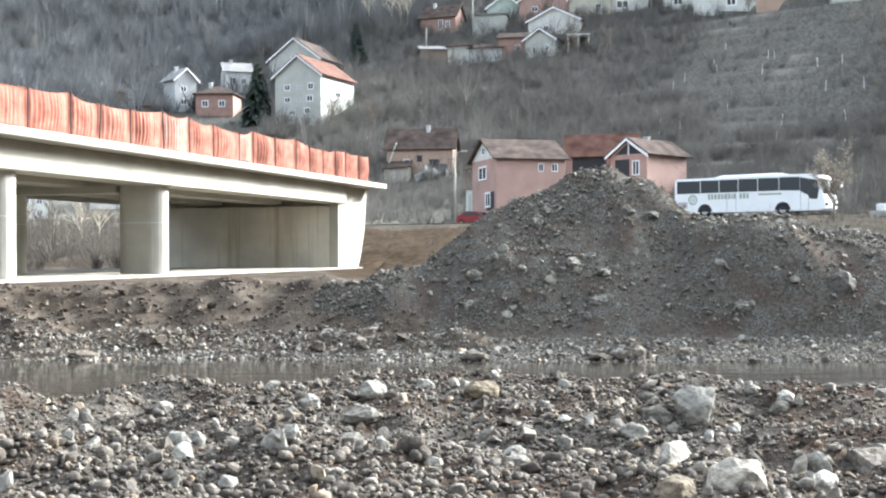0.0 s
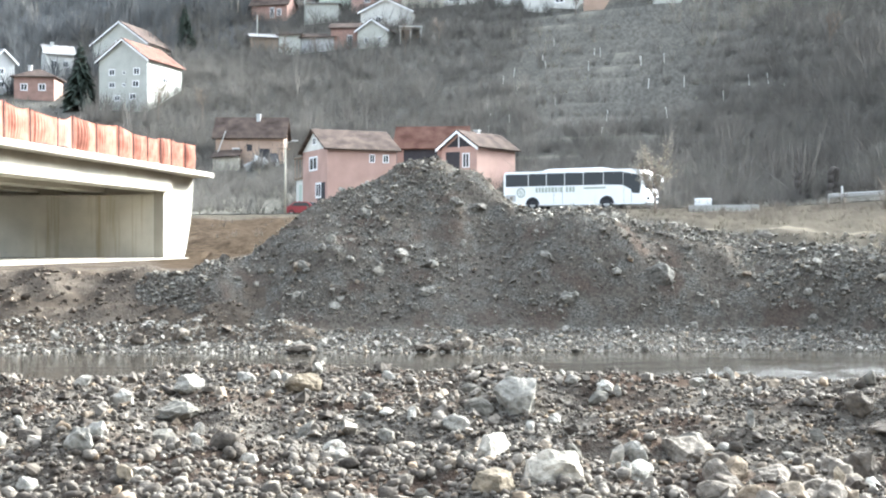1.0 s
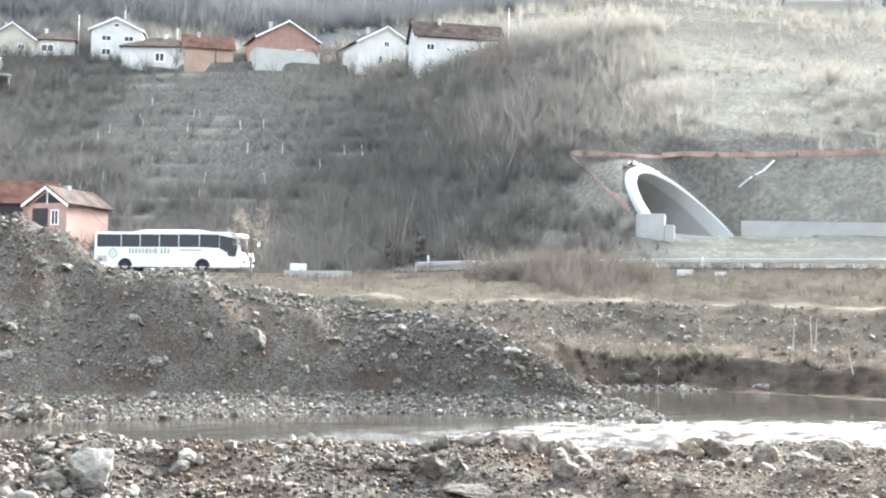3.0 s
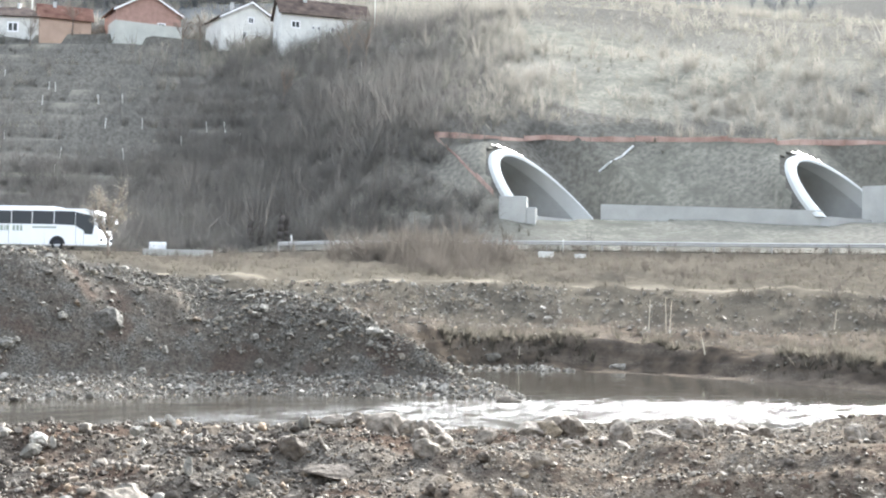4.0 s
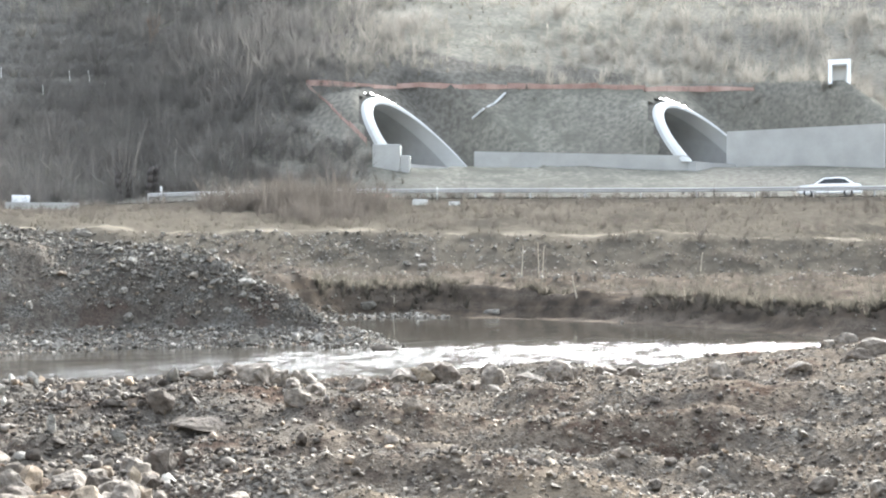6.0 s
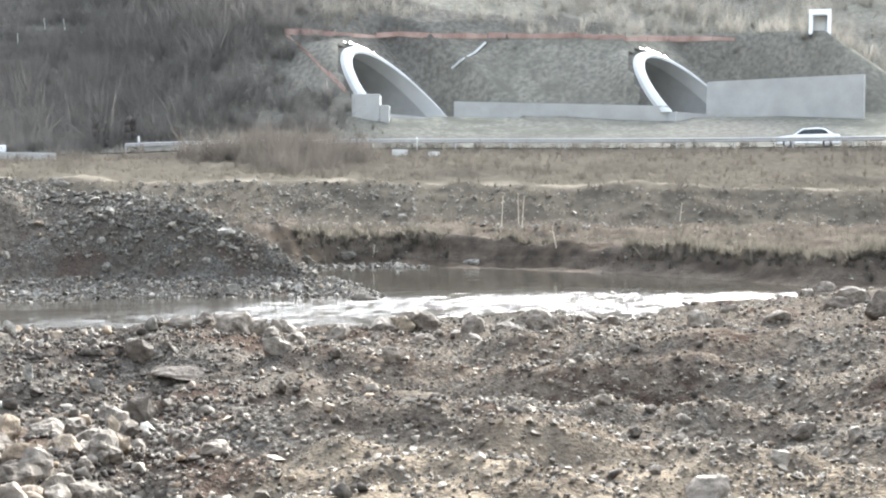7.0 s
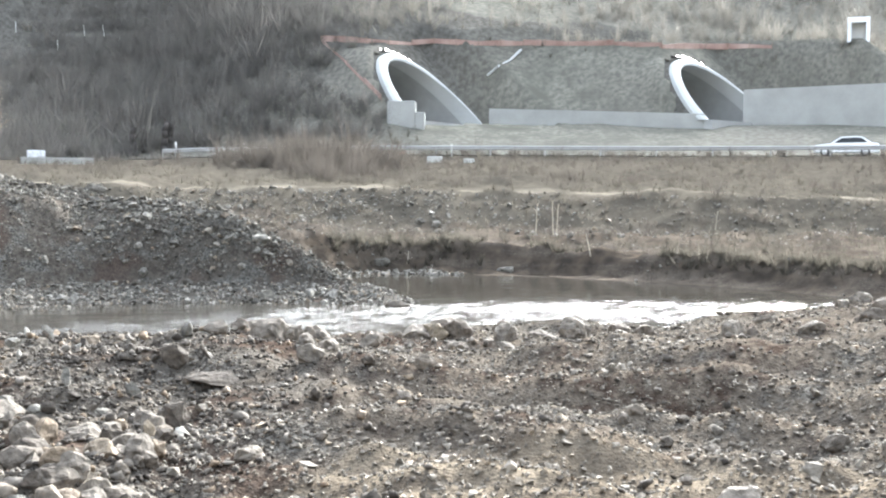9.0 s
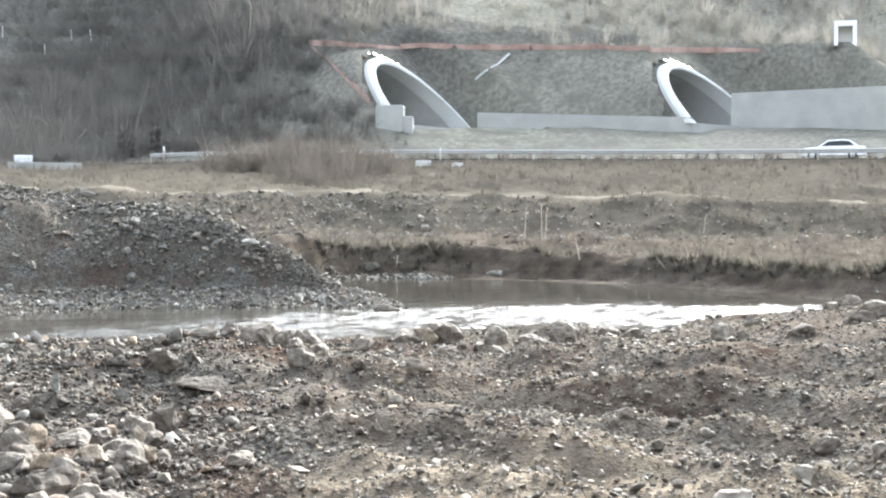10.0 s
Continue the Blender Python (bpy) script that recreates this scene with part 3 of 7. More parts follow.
def build_water():
    m = bpy.data.materials.new("river_water")
    m.use_nodes = True
    nt = m.node_tree
    b = nt.nodes["Principled BSDF"]
    b.inputs["Base Color"].default_value = (0.036, 0.032, 0.026, 1)
    b.inputs["Roughness"].default_value, b.inputs["IOR"].default_value = 0.03, 1.33
    geo, mp = nt.nodes.new("ShaderNodeNewGeometry"), nt.nodes.new("ShaderNodeMapping")
    mp.inputs["Scale"].default_value = (0.6, 1.6, 1.0)
    n1, n2 = nt.nodes.new("ShaderNodeTexNoise"), nt.nodes.new("ShaderNodeTexNoise")
    n1.inputs["Scale"].default_value, n2.inputs["Scale"].default_value = 6.0, 22.0
    add, bp = nt.nodes.new("ShaderNodeMath"), nt.nodes.new("ShaderNodeBump")
    add.operation = "MULTIPLY_ADD"
    add.inputs[1].default_value = 0.5
    nt.links.new(geo.outputs["Position"], mp.inputs["Vector"])
    for n in (n1, n2):
        nt.links.new(mp.outputs[0], n.inputs["Vector"])
    nt.links.new(n2.outputs[0], add.inputs[0])
    nt.links.new(n1.outputs[0], add.inputs[2])
    bp.inputs["Distance"].default_value = 0.035
    sw, amt = nt.nodes.new("ShaderNodeAttribute"), nt.nodes.new("ShaderNodeMapRange")
    sw.attribute_name = "swift"
    amt.inputs[3].default_value, amt.inputs[4].default_value = 0.05, 0.45
    nt.links.new(sw.outputs["Fac"], amt.inputs[0])
    # cat's paws: patches of ripple between smoother water
    paws, wide, grain = nt.nodes.new("ShaderNodeTexNoise"), nt.nodes.new("ShaderNodeMapRange"), nt.nodes.new("ShaderNodeMath")
    paws.inputs["Scale"].default_value, paws.inputs["Detail"].default_value = 3.2, 3
    nt.links.new(mp.outputs[0], paws.inputs["Vector"])
    wide.inputs[1].default_value, wide.inputs[2].default_value, wide.inputs[3].default_value, wide.inputs[4].default_value = 0.4, 0.6, 0.35, 1.5
    nt.links.new(paws.outputs[0], wide.inputs[0])
    grain.operation = "MULTIPLY"
    nt.links.new(amt.outputs[0], grain.inputs[0])
    nt.links.new(wide.outputs[0], grain.inputs[1])
    nt.links.new(grain.outputs[0], bp.inputs["Strength"])
    nt.links.new(add.outputs[0], bp.inputs["Height"])
    nt.links.new(bp.outputs[0], b.inputs["Normal"])
    xs = np.concatenate([np.arange(-90, -28, 4.0), np.arange(-28, -2, 0.2), np.arange(-2, 36, 0.1), np.arange(36, 46, 0.25), np.arange(46, 90, 4.0)])
    ys = np.concatenate([np.arange(8, 17, 1.0), np.arange(17, 29, 0.12), np.arange(29, 44, 0.3), np.arange(44, 62, 2.0)])
    X, Y = np.meshgrid(xs, ys, indexing="ij")
    # a riffle runs down the middle of the channel and past the end of the heap
    A, RAD = np.degrees(np.arctan2(X, Y)), np.hypot(X, Y)
    mid = np.interp(A, [-20, 0, 10, 18, 25, 32, 40, 48, 56], [20.5, 21.2, 22.2, 24.2, 26.2, 27.6, 29.0, 30.2, 31.5]) + 0.9 * rough(X, Y, 9, 2, 52)
    far_side = np.interp(A, [10, 25, 45], [2.4, 2.8, 3.6])
    swift = np.clip(1.25 - np.where(RAD > mid, (RAD - mid) / far_side, (mid - RAD) / 6.0), 0, 1) * np.interp(A, [-16, 2, 14, 22], [0.18, 0.42, 0.7, 1.0])
    swift = swift * np.clip(0.85 + 1.0 * rough(X * 0.4, Y, 0.26, 3, 58), 0.2, 1)
    chop = rough(X * 0.35, Y, 0.3, 2, 55) + 0.5 * rough(X * 0.5 + 0.3 * Y, Y, 0.7, 2, 57)
    Z = chop * (0.0045 + 0.016 * swift)
    n, k = X.shape
    idx = np.arange(n * k).reshape(n, k)
    quads = np.stack([idx[:-1, :-1], idx[1:, :-1], idx[1:, 1:], idx[:-1, 1:]], -1).reshape(-1, 4)
    me = bpy.data.meshes.new("river_water")
    me.vertices.add(n * k)
    me.vertices.foreach_set("co", np.stack([X, Y, Z], -1).ravel().astype(np.float32))
    me.loops.add(quads.size)
    me.loops.foreach_set("vertex_index", quads.ravel().astype(np.int32))
    me.polygons.add(len(quads))
    me.polygons.foreach_set("loop_start", np.arange(0, quads.size, 4, dtype=np.int32))
    me.polygons.foreach_set("use_smooth", np.ones(len(quads), bool))
    me.update(calc_edges=True)
    me.attributes.new("swift", "FLOAT", "POINT").data.foreach_set("value", swift.ravel().astype(np.float32))
    me.materials.append(m)
    tagged(new("river_water", me), "shallow murky river with ripples and sun glitter", "water", kind="structure")


build_water()


# ---- the road along the far side of the valley ----
def build_road():
    bm = bmesh.new()
    front, back = LINES[10][0], LINES[11][0]
    rows = []
    for a in np.arange(-58, 74, 1.0):
        f, k = np.interp(a, AZ, front), np.interp(a, AZ, back)
        z = np.interp(a, AZ, LINES[10][1]) + 0.06
        rows.append([bm.verts.new((*polar(a, f + 0.3 + (k - f - 0.6) * u), z + (0.05 if 0 < u < 1 else 0))) for u in (0, 0.5, 1)])
    for p, q in zip(rows, rows[1:]):
        for i in range(2):
            bm.faces.new((p[i], q[i], q[i + 1], p[i + 1]))
    me = finish(bm, M["asphalt"], "road")
    tagged(new("road", me), "two-lane asphalt road on a low embankment", "road", kind="structure")


build_road()


# ---- the unfinished bridge ----
def build_bridge():
    base = thing("bridge", pose(-12.2, 60.8, 0, 0, 0, -9.3), "unfinished pale concrete road bridge with orange netting on its parapet", "bridge")
    deck_z = 6.19
    bm = bmesh.new()
    box(bm, -12.8, 0, -64, 4.2, deck_z - 0.28, deck_z)
    part("deck_slab", bm, M["concrete"], base, "pale concrete deck slab with a sunlit edge", bevel=0.03)
    for x in (-1.35, -4.9, -8.4, -11.6):
        bm = bmesh.new()
        box(bm, x - 0.55, x + 0.6, -64, 0.1, 5.0, deck_z - 0.28)
        part("girder", bm, M["concrete"], base, bevel=0.03)
    for y in (-17.7, -26.9, -40, -54):
        bm = bmesh.new()
        box(bm, -9.4, -2.95, y - 0.5, y + 0.5, 4.75, 5.05)
        part("cross_beam", bm, M["concrete"], base, bevel=0.03)
        for x in (-2.0, -8.2):
            bm = bmesh.new()
            ring = []
            for i in range(13):
                a = -math.pi / 2 + math.pi * i / 12
                ring.append((x + 0.45 + 0.5 * math.cos(a), y + 0.5 * math.sin(a)))
            for i in range(13):
                a = math.pi / 2 + math.pi * i / 12
                ring.append((x - 0.45 + 0.5 * math.cos(a), y + 0.5 * math.sin(a)))
            prism(bm, ring, -0.5 if y < -27 else 1.2, 5.02)
            pier = part("pier", bm, M["pier_concrete"], base, "smooth concrete pier with rounded ends")
            bm = bmesh.new()
            prism(bm, [(x + (px - x) * 1.004, y + (py - y) * 1.008) for px, py in ring], 3.62, 3.645)
            part("formwork_joint", bm, M["grey_wall"], pier, "thin dark joint line")
    bm = bmesh.new()
    box(bm, -12.9, -1.6, -0.2, 0.9, 1.2, 4.86)
    box(bm, -12.9, -1.62, 0.55, 0.9, 4.86, 5.9)
    part("abutment_wall", bm, M["streaked"], base, "concrete abutment wall with rust-brown water streaks")
    bm = bmesh.new()
    prof = [(-0.2, 1.2), (2.3, 1.2), (3.0, 2.2), (3.6, 3.6), (3.9, 5.0), (4.0, 5.9), (-0.2, 5.9)]
    a = [bm.verts.new((-1.6, y, z)) for y, z in prof]
    b = [bm.verts.new((-1.1, y, z)) for y, z in prof]
    bm.faces.new(a[::-1])
    bm.faces.new(b)
    for i in range(len(prof)):
        bm.faces.new((a[i], a[(i + 1) % len(prof)], b[(i + 1) % len(prof)], b[i]))
    part("wing_wall", bm, M["concrete"], base, "sunlit concrete wing wall with a curved end")
    bm = bmesh.new()
    box(bm, -11, -0.2, -45, 1.0, 1.3, 1.72)
    part("footing_apron", bm, M["concrete"], base, "dusty concrete apron under the bridge", bevel=0.04)
    # netting
    net = thing("safety_netting", pose(-12.2, 60.8, deck_z, 0, 0, -9.3), "sagging orange plastic netting tied to posts along the bridge edge", "netting")
    y = -60.0
    rnd = random.Random(3)
    hl = 1.25
    while y < 0.5:
        step = rnd.choice((1.3, 1.6, 1.9, 2.2)) if y < -1.5 else 1.6
        hr = 1.24 + rnd.uniform(-0.13, 0.14)
        bm = bmesh.new()
        cols = 56
        fold, pitch, sag, lean = rnd.uniform(0.25, 1.0), rnd.uniform(52, 78), rnd.uniform(0.03, 0.14), rnd.uniform(-0.05, 0.09)
        lift = rnd.uniform(0.0, 0.07)
        grid = []
        for i in range(cols + 1):
            u = i / cols
            arc = math.sin(math.pi * u)
            top = hl + (hr - hl) * u - sag * arc + 0.012 * rnd.uniform(-1, 1)
            bow = (0.10 + lean) * arc + 0.012 * rnd.uniform(-1, 1) + 0.05 * math.sin(u * pitch) * max(0.2, 1 - u / fold) * (0.3 + 0.7 * arc)
            low = 0.02 + lift * arc * rnd.uniform(0.6, 1.0)
            grid.append([bm.verts.new((-0.12 + bow * (0.25 + math.sin(math.pi * (0.1 + 0.75 * v))), y + step * u, low + (top - low) * v)) for v in (0, 0.15, 0.32, 0.5, 0.68, 0.85, 0.95, 1)])
        for p, q in zip(grid, grid[1:]):
            for i in range(7):
                bm.faces.new((p[i], q[i], q[i + 1], p[i + 1]))
        part("net_panel", bm, M["net"] if rnd.random() < 0.72 else M["pale_net"], net, smooth=True)
        bm = bmesh.new()
        tube(bm, (-0.03, y, 0), (-0.03 + rnd.uniform(-0.03, 0.03), y + rnd.uniform(-0.04, 0.04), hl + 0.04), 0.022, 0.022)
        part("net_post", bm, M["dark"], net)
        bm = bmesh.new()
        pts = [(-0.07, y + step * u, hl + (hr - hl) * u - sag * math.sin(math.pi * u)) for u in (0, 0.25, 0.5, 0.75, 1)]
        for p, q in zip(pts, pts[1:]):
            tube(bm, p, q, 0.014, 0.014, 5)
        part("hem_rope", bm, M["net"], net)
        y += step
        hl = hr
    # the bent end of the net, folded round the last post
    bm = bmesh.new()
    grid = [[bm.verts.new((-0.12 - 0.8 * u + 0.05 * math.sin(u * 20), y + 0.1 * math.sin(u * 9), 0.03 + (hl - 0.25 * u) * v)) for v in (0, 0.33, 0.66, 1)] for u in (0, 0.2, 0.4, 0.6, 0.8, 1)]
    for p, q in zip(grid, grid[1:]):
        for i in range(3):
            bm.faces.new((p[i], q[i], q[i + 1], p[i + 1]))
    part("net_end", bm, M["net"], net, smooth=True)


build_bridge()

# ---- houses ----
U = 1 / 2.15     # sizes of far houses are given as they look from the bar, in thousandths of their distance, times 2.15


def window_part(parent, x, z, w, h, m, frame_mat="white_paint", face_y=0.0):
    """A framed window on a wall that faces -y at face_y in the space m."""
    bm = bmesh.new()
    t = min(w, h) * 0.12
    for a in ((x - w / 2, x + w / 2, z, z + t), (x - w / 2, x + w / 2, z + h - t, z + h), (x - w / 2, x - w / 2 + t, z + t, z + h - t),
              (x + w / 2 - t, x + w / 2, z + t, z + h - t), (x - t / 3, x + t / 3, z + t, z + h - t)):
        box(bm, a[0], a[1], face_y - 0.07, face_y + 0.05, a[2], a[3], m)
    fr = part("window", bm, M[frame_mat], parent)
    bm = bmesh.new()
    box(bm, x - w / 2 + t * 0.9, x + w / 2 - t * 0.9, face_y - 0.02, face_y + 0.04, z + t * 0.9, z + h - t * 0.9, m)
    part("pane", bm, M["glass"], fr)
    return fr


def house(az, el, w, h, roof, d=1.0, turn=0, kind="front", wall="white_wall", tiles="red_roof", label="", windows=(), side_windows=(), chimney=0.3, near=100.0, over=0.45, dist=None, left_windows=(), white_gable=False, shade_plates=(), porch=False):
    """A house whose front foot is seen at that bearing and elevation. w, h, roof: width, wall and roof height as they look; d: depth over width.
    kind: front (gable to the viewer), side (ridge across), hip. windows: x, z, width, height as fractions of the front."""
    x, y, z, r = on_ray(az, el, near)
    if dist:
        r = dist
        x, y = polar(az, r)
        z = EYE_Z + r * math.tan(radians(el))
    k = r * U / 1000
    w, h, roof = w * k, h * k, roof * k
    d = d * w
    ob = thing("house", pose(x, y, z, 0, 0, -az + turn), label, "house")
    mw = M[wall]
    bm = bmesh.new()
    foot = -4.0
    if kind == "front":
        ring = [(-w / 2, foot), (w / 2, foot), (w / 2, h), (0, h + roof), (-w / 2, h)]
        a = [bm.verts.new((p, 0, q)) for p, q in ring]
        b = [bm.verts.new((p, d, q)) for p, q in ring]
    elif kind == "side":
        ring = [(0, foot), (d, foot), (d, h), (d / 2, h + roof), (0, h)]
        a = [bm.verts.new((-w / 2, p, q)) for p, q in ring]
        b = [bm.verts.new((w / 2, p, q)) for p, q in ring]
    else:
        ring = [(-w / 2, 0), (w / 2, 0), (w / 2, d), (-w / 2, d)]
        a = [bm.verts.new((p, q, foot)) for p, q in ring]
        b = [bm.verts.new((p, q, h)) for p, q in ring]
    bm.faces.new(a)
    bm.faces.new(b)
    for i in range(len(a)):
        bm.faces.new((a[i], a[(i + 1) % len(a)], b[(i + 1) % len(a)], b[i]))
    part("wall", bm, mw, ob)
    bm = bmesh.new()
    o = over
    th = 0.16
    if kind == "front":
        s = roof / (w / 2)
        for sg in (-1, 1):
            q = [(0, -o, h + roof + th), (sg * (w / 2 + o), -o, h - s * o + th), (sg * (w / 2 + o), d + o, h - s * o + th), (0, d + o, h + roof + th)]
            slab(bm, q if sg < 0 else q[::-1], th)
    elif kind == "side":
        s = roof / (d / 2)
        for sg in (-1, 1):
            ye = d / 2 + sg * (d / 2 + o)
            q = [(-w / 2 - o, d / 2, h + roof + th), (w / 2 + o, d / 2, h + roof + th), (w / 2 + o, ye, h - s * o + th), (-w / 2 - o, ye, h - s * o + th)]
            slab(bm, q if sg > 0 else q[::-1], th)
    else:
        ins = min(w, d) / 2 * 0.95
        e = [(-w / 2 - o, -o, h), (w / 2 + o, -o, h), (w / 2 + o, d + o, h), (-w / 2 - o, d + o, h)]
        if w >= d:
            t0, t1 = (-w / 2 + ins, d / 2, h + roof), (w / 2 - ins, d / 2, h + roof)
        else:
            t0, t1 = (0, ins, h + roof), (0, d - ins, h + roof)
        ev = [bm.verts.new(p) for p in e]
        el_ = [bm.verts.new((p[0], p[1], p[2] - th)) for p in e]
        a0, a1 = bm.verts.new(t0), bm.verts.new(t1)
        if w >= d:
            fs = ((ev[0], ev[1], a1, a0), (ev[1], ev[2], a1), (ev[2], ev[3], a0, a1), (ev[3], ev[0], a0))
        else:
            fs = ((ev[0], ev[1], a0), (ev[1], ev[2], a1, a0), (ev[2], ev[3], a1), (ev[3], ev[0], a0, a1))
        for f in fs:
            bm.faces.new(f)
        bm.faces.new(el_[::-1])
        for i in range(4):
            bm.faces.new((ev[i], el_[i], el_[(i + 1) % 4], ev[(i + 1) % 4]))
    part("roof", bm, M[tiles], ob)
    if kind == "front":
        bm = bmesh.new()
        s = roof / (w / 2)
        for sg in (-1, 1):
            q = [(0, -o - 0.05, h + roof + th + 0.02), (sg * (w / 2 + o), -o - 0.05, h - s * o + th + 0.02), (sg * (w / 2 + o), -o - 0.05, h - s * o - 0.12), (0, -o - 0.05, h + roof - 0.1)]
            slab(bm, q, 0.05)
        part("bargeboard", bm, M["white_paint"], ob)
    if chimney:
        bm = bmesh.new()
        cx = w * (chimney - 0.5)
        box(bm, cx - 0.25, cx + 0.25, d * 0.5 - 0.6, d * 0.5 - 0.1, h + roof * 0.4, h + roof + 0.45)
        box(bm, cx - 0.32, cx + 0.32, d * 0.5 - 0.67, d * 0.5 - 0.03, h + roof + 0.45, h + roof + 0.55)
        part("chimney", bm, M["grey_wall"], ob)
    ident = Matrix.Identity(4)
    for u, v, a, b in windows:
        window_part(ob, (u - 0.5) * w, v * h, a * w, b * h, ident)
    left = Matrix.Translation((-w / 2, d, 0)) @ Matrix.Rotation(radians(-90), 4, "Z")
    for u, v, a, b in left_windows:
        window_part(ob, u * d, v * h, a * d, b * h, left)
    # flat plates on the wall, their near-black is the shade inside doorways
    for u, v, a, b in shade_plates:
        bm = bmesh.new()
        box(bm, (u - 0.5 - a / 2) * w, (u - 0.5 + a / 2) * w, -0.025, 0.06, v * h, (v + b) * h)
        part("doorway", bm, M["dark"], ob, "near-black plate painted as the shade in a doorway")
    if porch:
        # no recess: a near-black triangle is painted shade for the open gable
        bm = bmesh.new()
        side_ring = [(-0.36 * w, h * 1.02), (0.36 * w, h * 1.02), (0, h + roof * 0.78)]
        va = [bm.verts.new((p, -0.03, q)) for p, q in side_ring]
        vb = [bm.verts.new((p, 0.05, q)) for p, q in side_ring]
        bm.faces.new(va)
        bm.faces.new(vb[::-1])
        for i in range(3):
            bm.faces.new((va[i], va[(i + 1) % 3], vb[(i + 1) % 3], vb[i]))
        part("gable_shade", bm, M["dark"], ob, "near-black plate painted as the shade in the open gable")
        bm = bmesh.new()
        box(bm, -0.06, 0.06, -0.1, -0.03, h, h + roof * 0.8)
        part("gable_post", bm, M["white_paint"], ob)
    if white_gable:
        bm = bmesh.new()
        ring = [(0.03, h), (d - 0.03, h), (d / 2, h + roof)]
        va = [bm.verts.new((-w / 2 - 0.03, p, q)) for p, q in ring]
        vb = [bm.verts.new((-w / 2 + 0.02, p, q)) for p, q in ring]
        bm.faces.new(va)
        bm.faces.new(vb[::-1])
        for i in range(3):
            bm.faces.new((va[i], va[(i + 1) % 3], vb[(i + 1) % 3], vb[i]))
        part("gable", bm, M["white_wall"], ob, "white painted gable")
        window_part(ob, d / 2, h + roof * 0.25, d * 0.14, roof * 0.4, Matrix.Translation((-0.03, 0, 0)) @ left)
    right = Matrix.Translation((w / 2, 0, 0)) @ Matrix.Rotation(radians(90), 4, "Z")
    for u, v, a, b in side_windows:
        window_part(ob, u * d, v * h, a * d, b * h, right)
    return ob


FLAT4 = [(0.27, 0.70, 0.13, 0.13), (0.78, 0.70, 0.13, 0.14), (0.27, 0.46, 0.13, 0.11), (0.76, 0.46, 0.14, 0.13), (0.38, 0.2, 0.12, 0.11), (0.7, 0.22, 0.13, 0.12), (0.52, 0.72, 0.06, 0.06), (0.52, 0.48, 0.06, 0.06)]
house(-14.15, 5.95, 92, 87, 34, 1.35, -30, "front", "aged_white", "red_roof", "tall off-white plastered house with red tiled roof on the slope", FLAT4, [(0.5, 0.6, 0.15, 0.12)], near=140)
house(-14.3, 7.6, 100, 52, 36, 1.0, -28, "front", "aged_white", "brown_roof", "white gabled house behind a taller one, brown roof", [(0.5, 0.85, 0.16, 0.25), (0.25, 0.3, 0.15, 0.3)], near=160)
house(-18.0, 6.3, 66, 40, 16, 0.9, -15, "hip", "brick_wall", "brown_roof", "bare red brick house with brown hipped roof", [(0.25, 0.4, 0.18, 0.3), (0.7, 0.4, 0.18, 0.3)], near=140)
house(-19.3, 6.5, 40, 55, 18, 1.2, 25, "front", "grey_wall", "grey_roof", "narrow grey house with an unfinished upper storey", [(0.4, 0.6, 0.3, 0.2), (0.4, 0.2, 0.3, 0.2)], near=140)
house(-16.9, 7.4, 46, 38, 16, 1.0, 10, "side", "white_wall", "grey_roof", "small whitish house half hidden by a fir", [(0.3, 0.4, 0.2, 0.3), (0.7, 0.4, 0.2, 0.3)], near=150)
house(-22.7, 6.9, 52, 16, 12, 0.8, 0, "hip", "wood", "brown_roof", "low brown-roofed house above the bridge", near=140)
house(-20.8, 6.4, 46, 12, 9, 0.8, 0, "hip", "wood", "brown_roof", "low shed with brown roof above the bridge", near=140, chimney=0)
house(-26.0, 1.3, 46, 60, 10, 1.0, 5, "hip", "white_wall", "grey_roof", "white block of flats beyond the bridge", [(0.25, 0.1, 0.2, 0.2), (0.7, 0.1, 0.2, 0.2), (0.25, 0.45, 0.2, 0.2), (0.7, 0.45, 0.2, 0.2), (0.25, 0.75, 0.2, 0.15), (0.7, 0.75, 0.2, 0.15)], near=140, chimney=0)
house(-22.8, 2.0, 60, 40, 12, 0.8, -10, "hip", "white_wall", "brown_roof", "white house beyond the bridge", [(0.3, 0.3, 0.2, 0.3), (0.7, 0.3, 0.2, 0.3)], near=140, chimney=0)
ruin = house(-8.45, 3.55, 118, 52, 34, 0.6, -8, "side", "orange_wall", "brown_roof", "run-down orange plastered house with a dark broken roof", [(0.3, 0.3, 0.1, 0.3)], near=126, chimney=0.6, shade_plates=[(0.72, 0.08, 0.16, 0.5), (0.5, 0.5, 0.08, 0.22)])
bm = bmesh.new()
slab(bm, [(-4.6, -2.2, 0.9), (-0.9, -2.4, 1.2), (-0.9, 0.0, 2.1), (-4.4, 0.0, 1.9)], 0.12)
part("lean_to_roof", bm, M["brown_roof"], ruin, "sagging brown lean-to roof")
bm = bmesh.new()
box(bm, -4.3, -1.1, -1.9, 0.0, -4.0, 0.95)
part("lean_to_wall", bm, M["beige_wall"], ruin)
bm = bmesh.new()
tube(bm, (-3.95, -0.5, 1.5), (-2.9, -0.55, 4.3), 0.09, 0.09, 4)
part("bargeboard", bm, M["white_wall"], ruin, "white board of the broken gable")
rnd = random.Random(5)
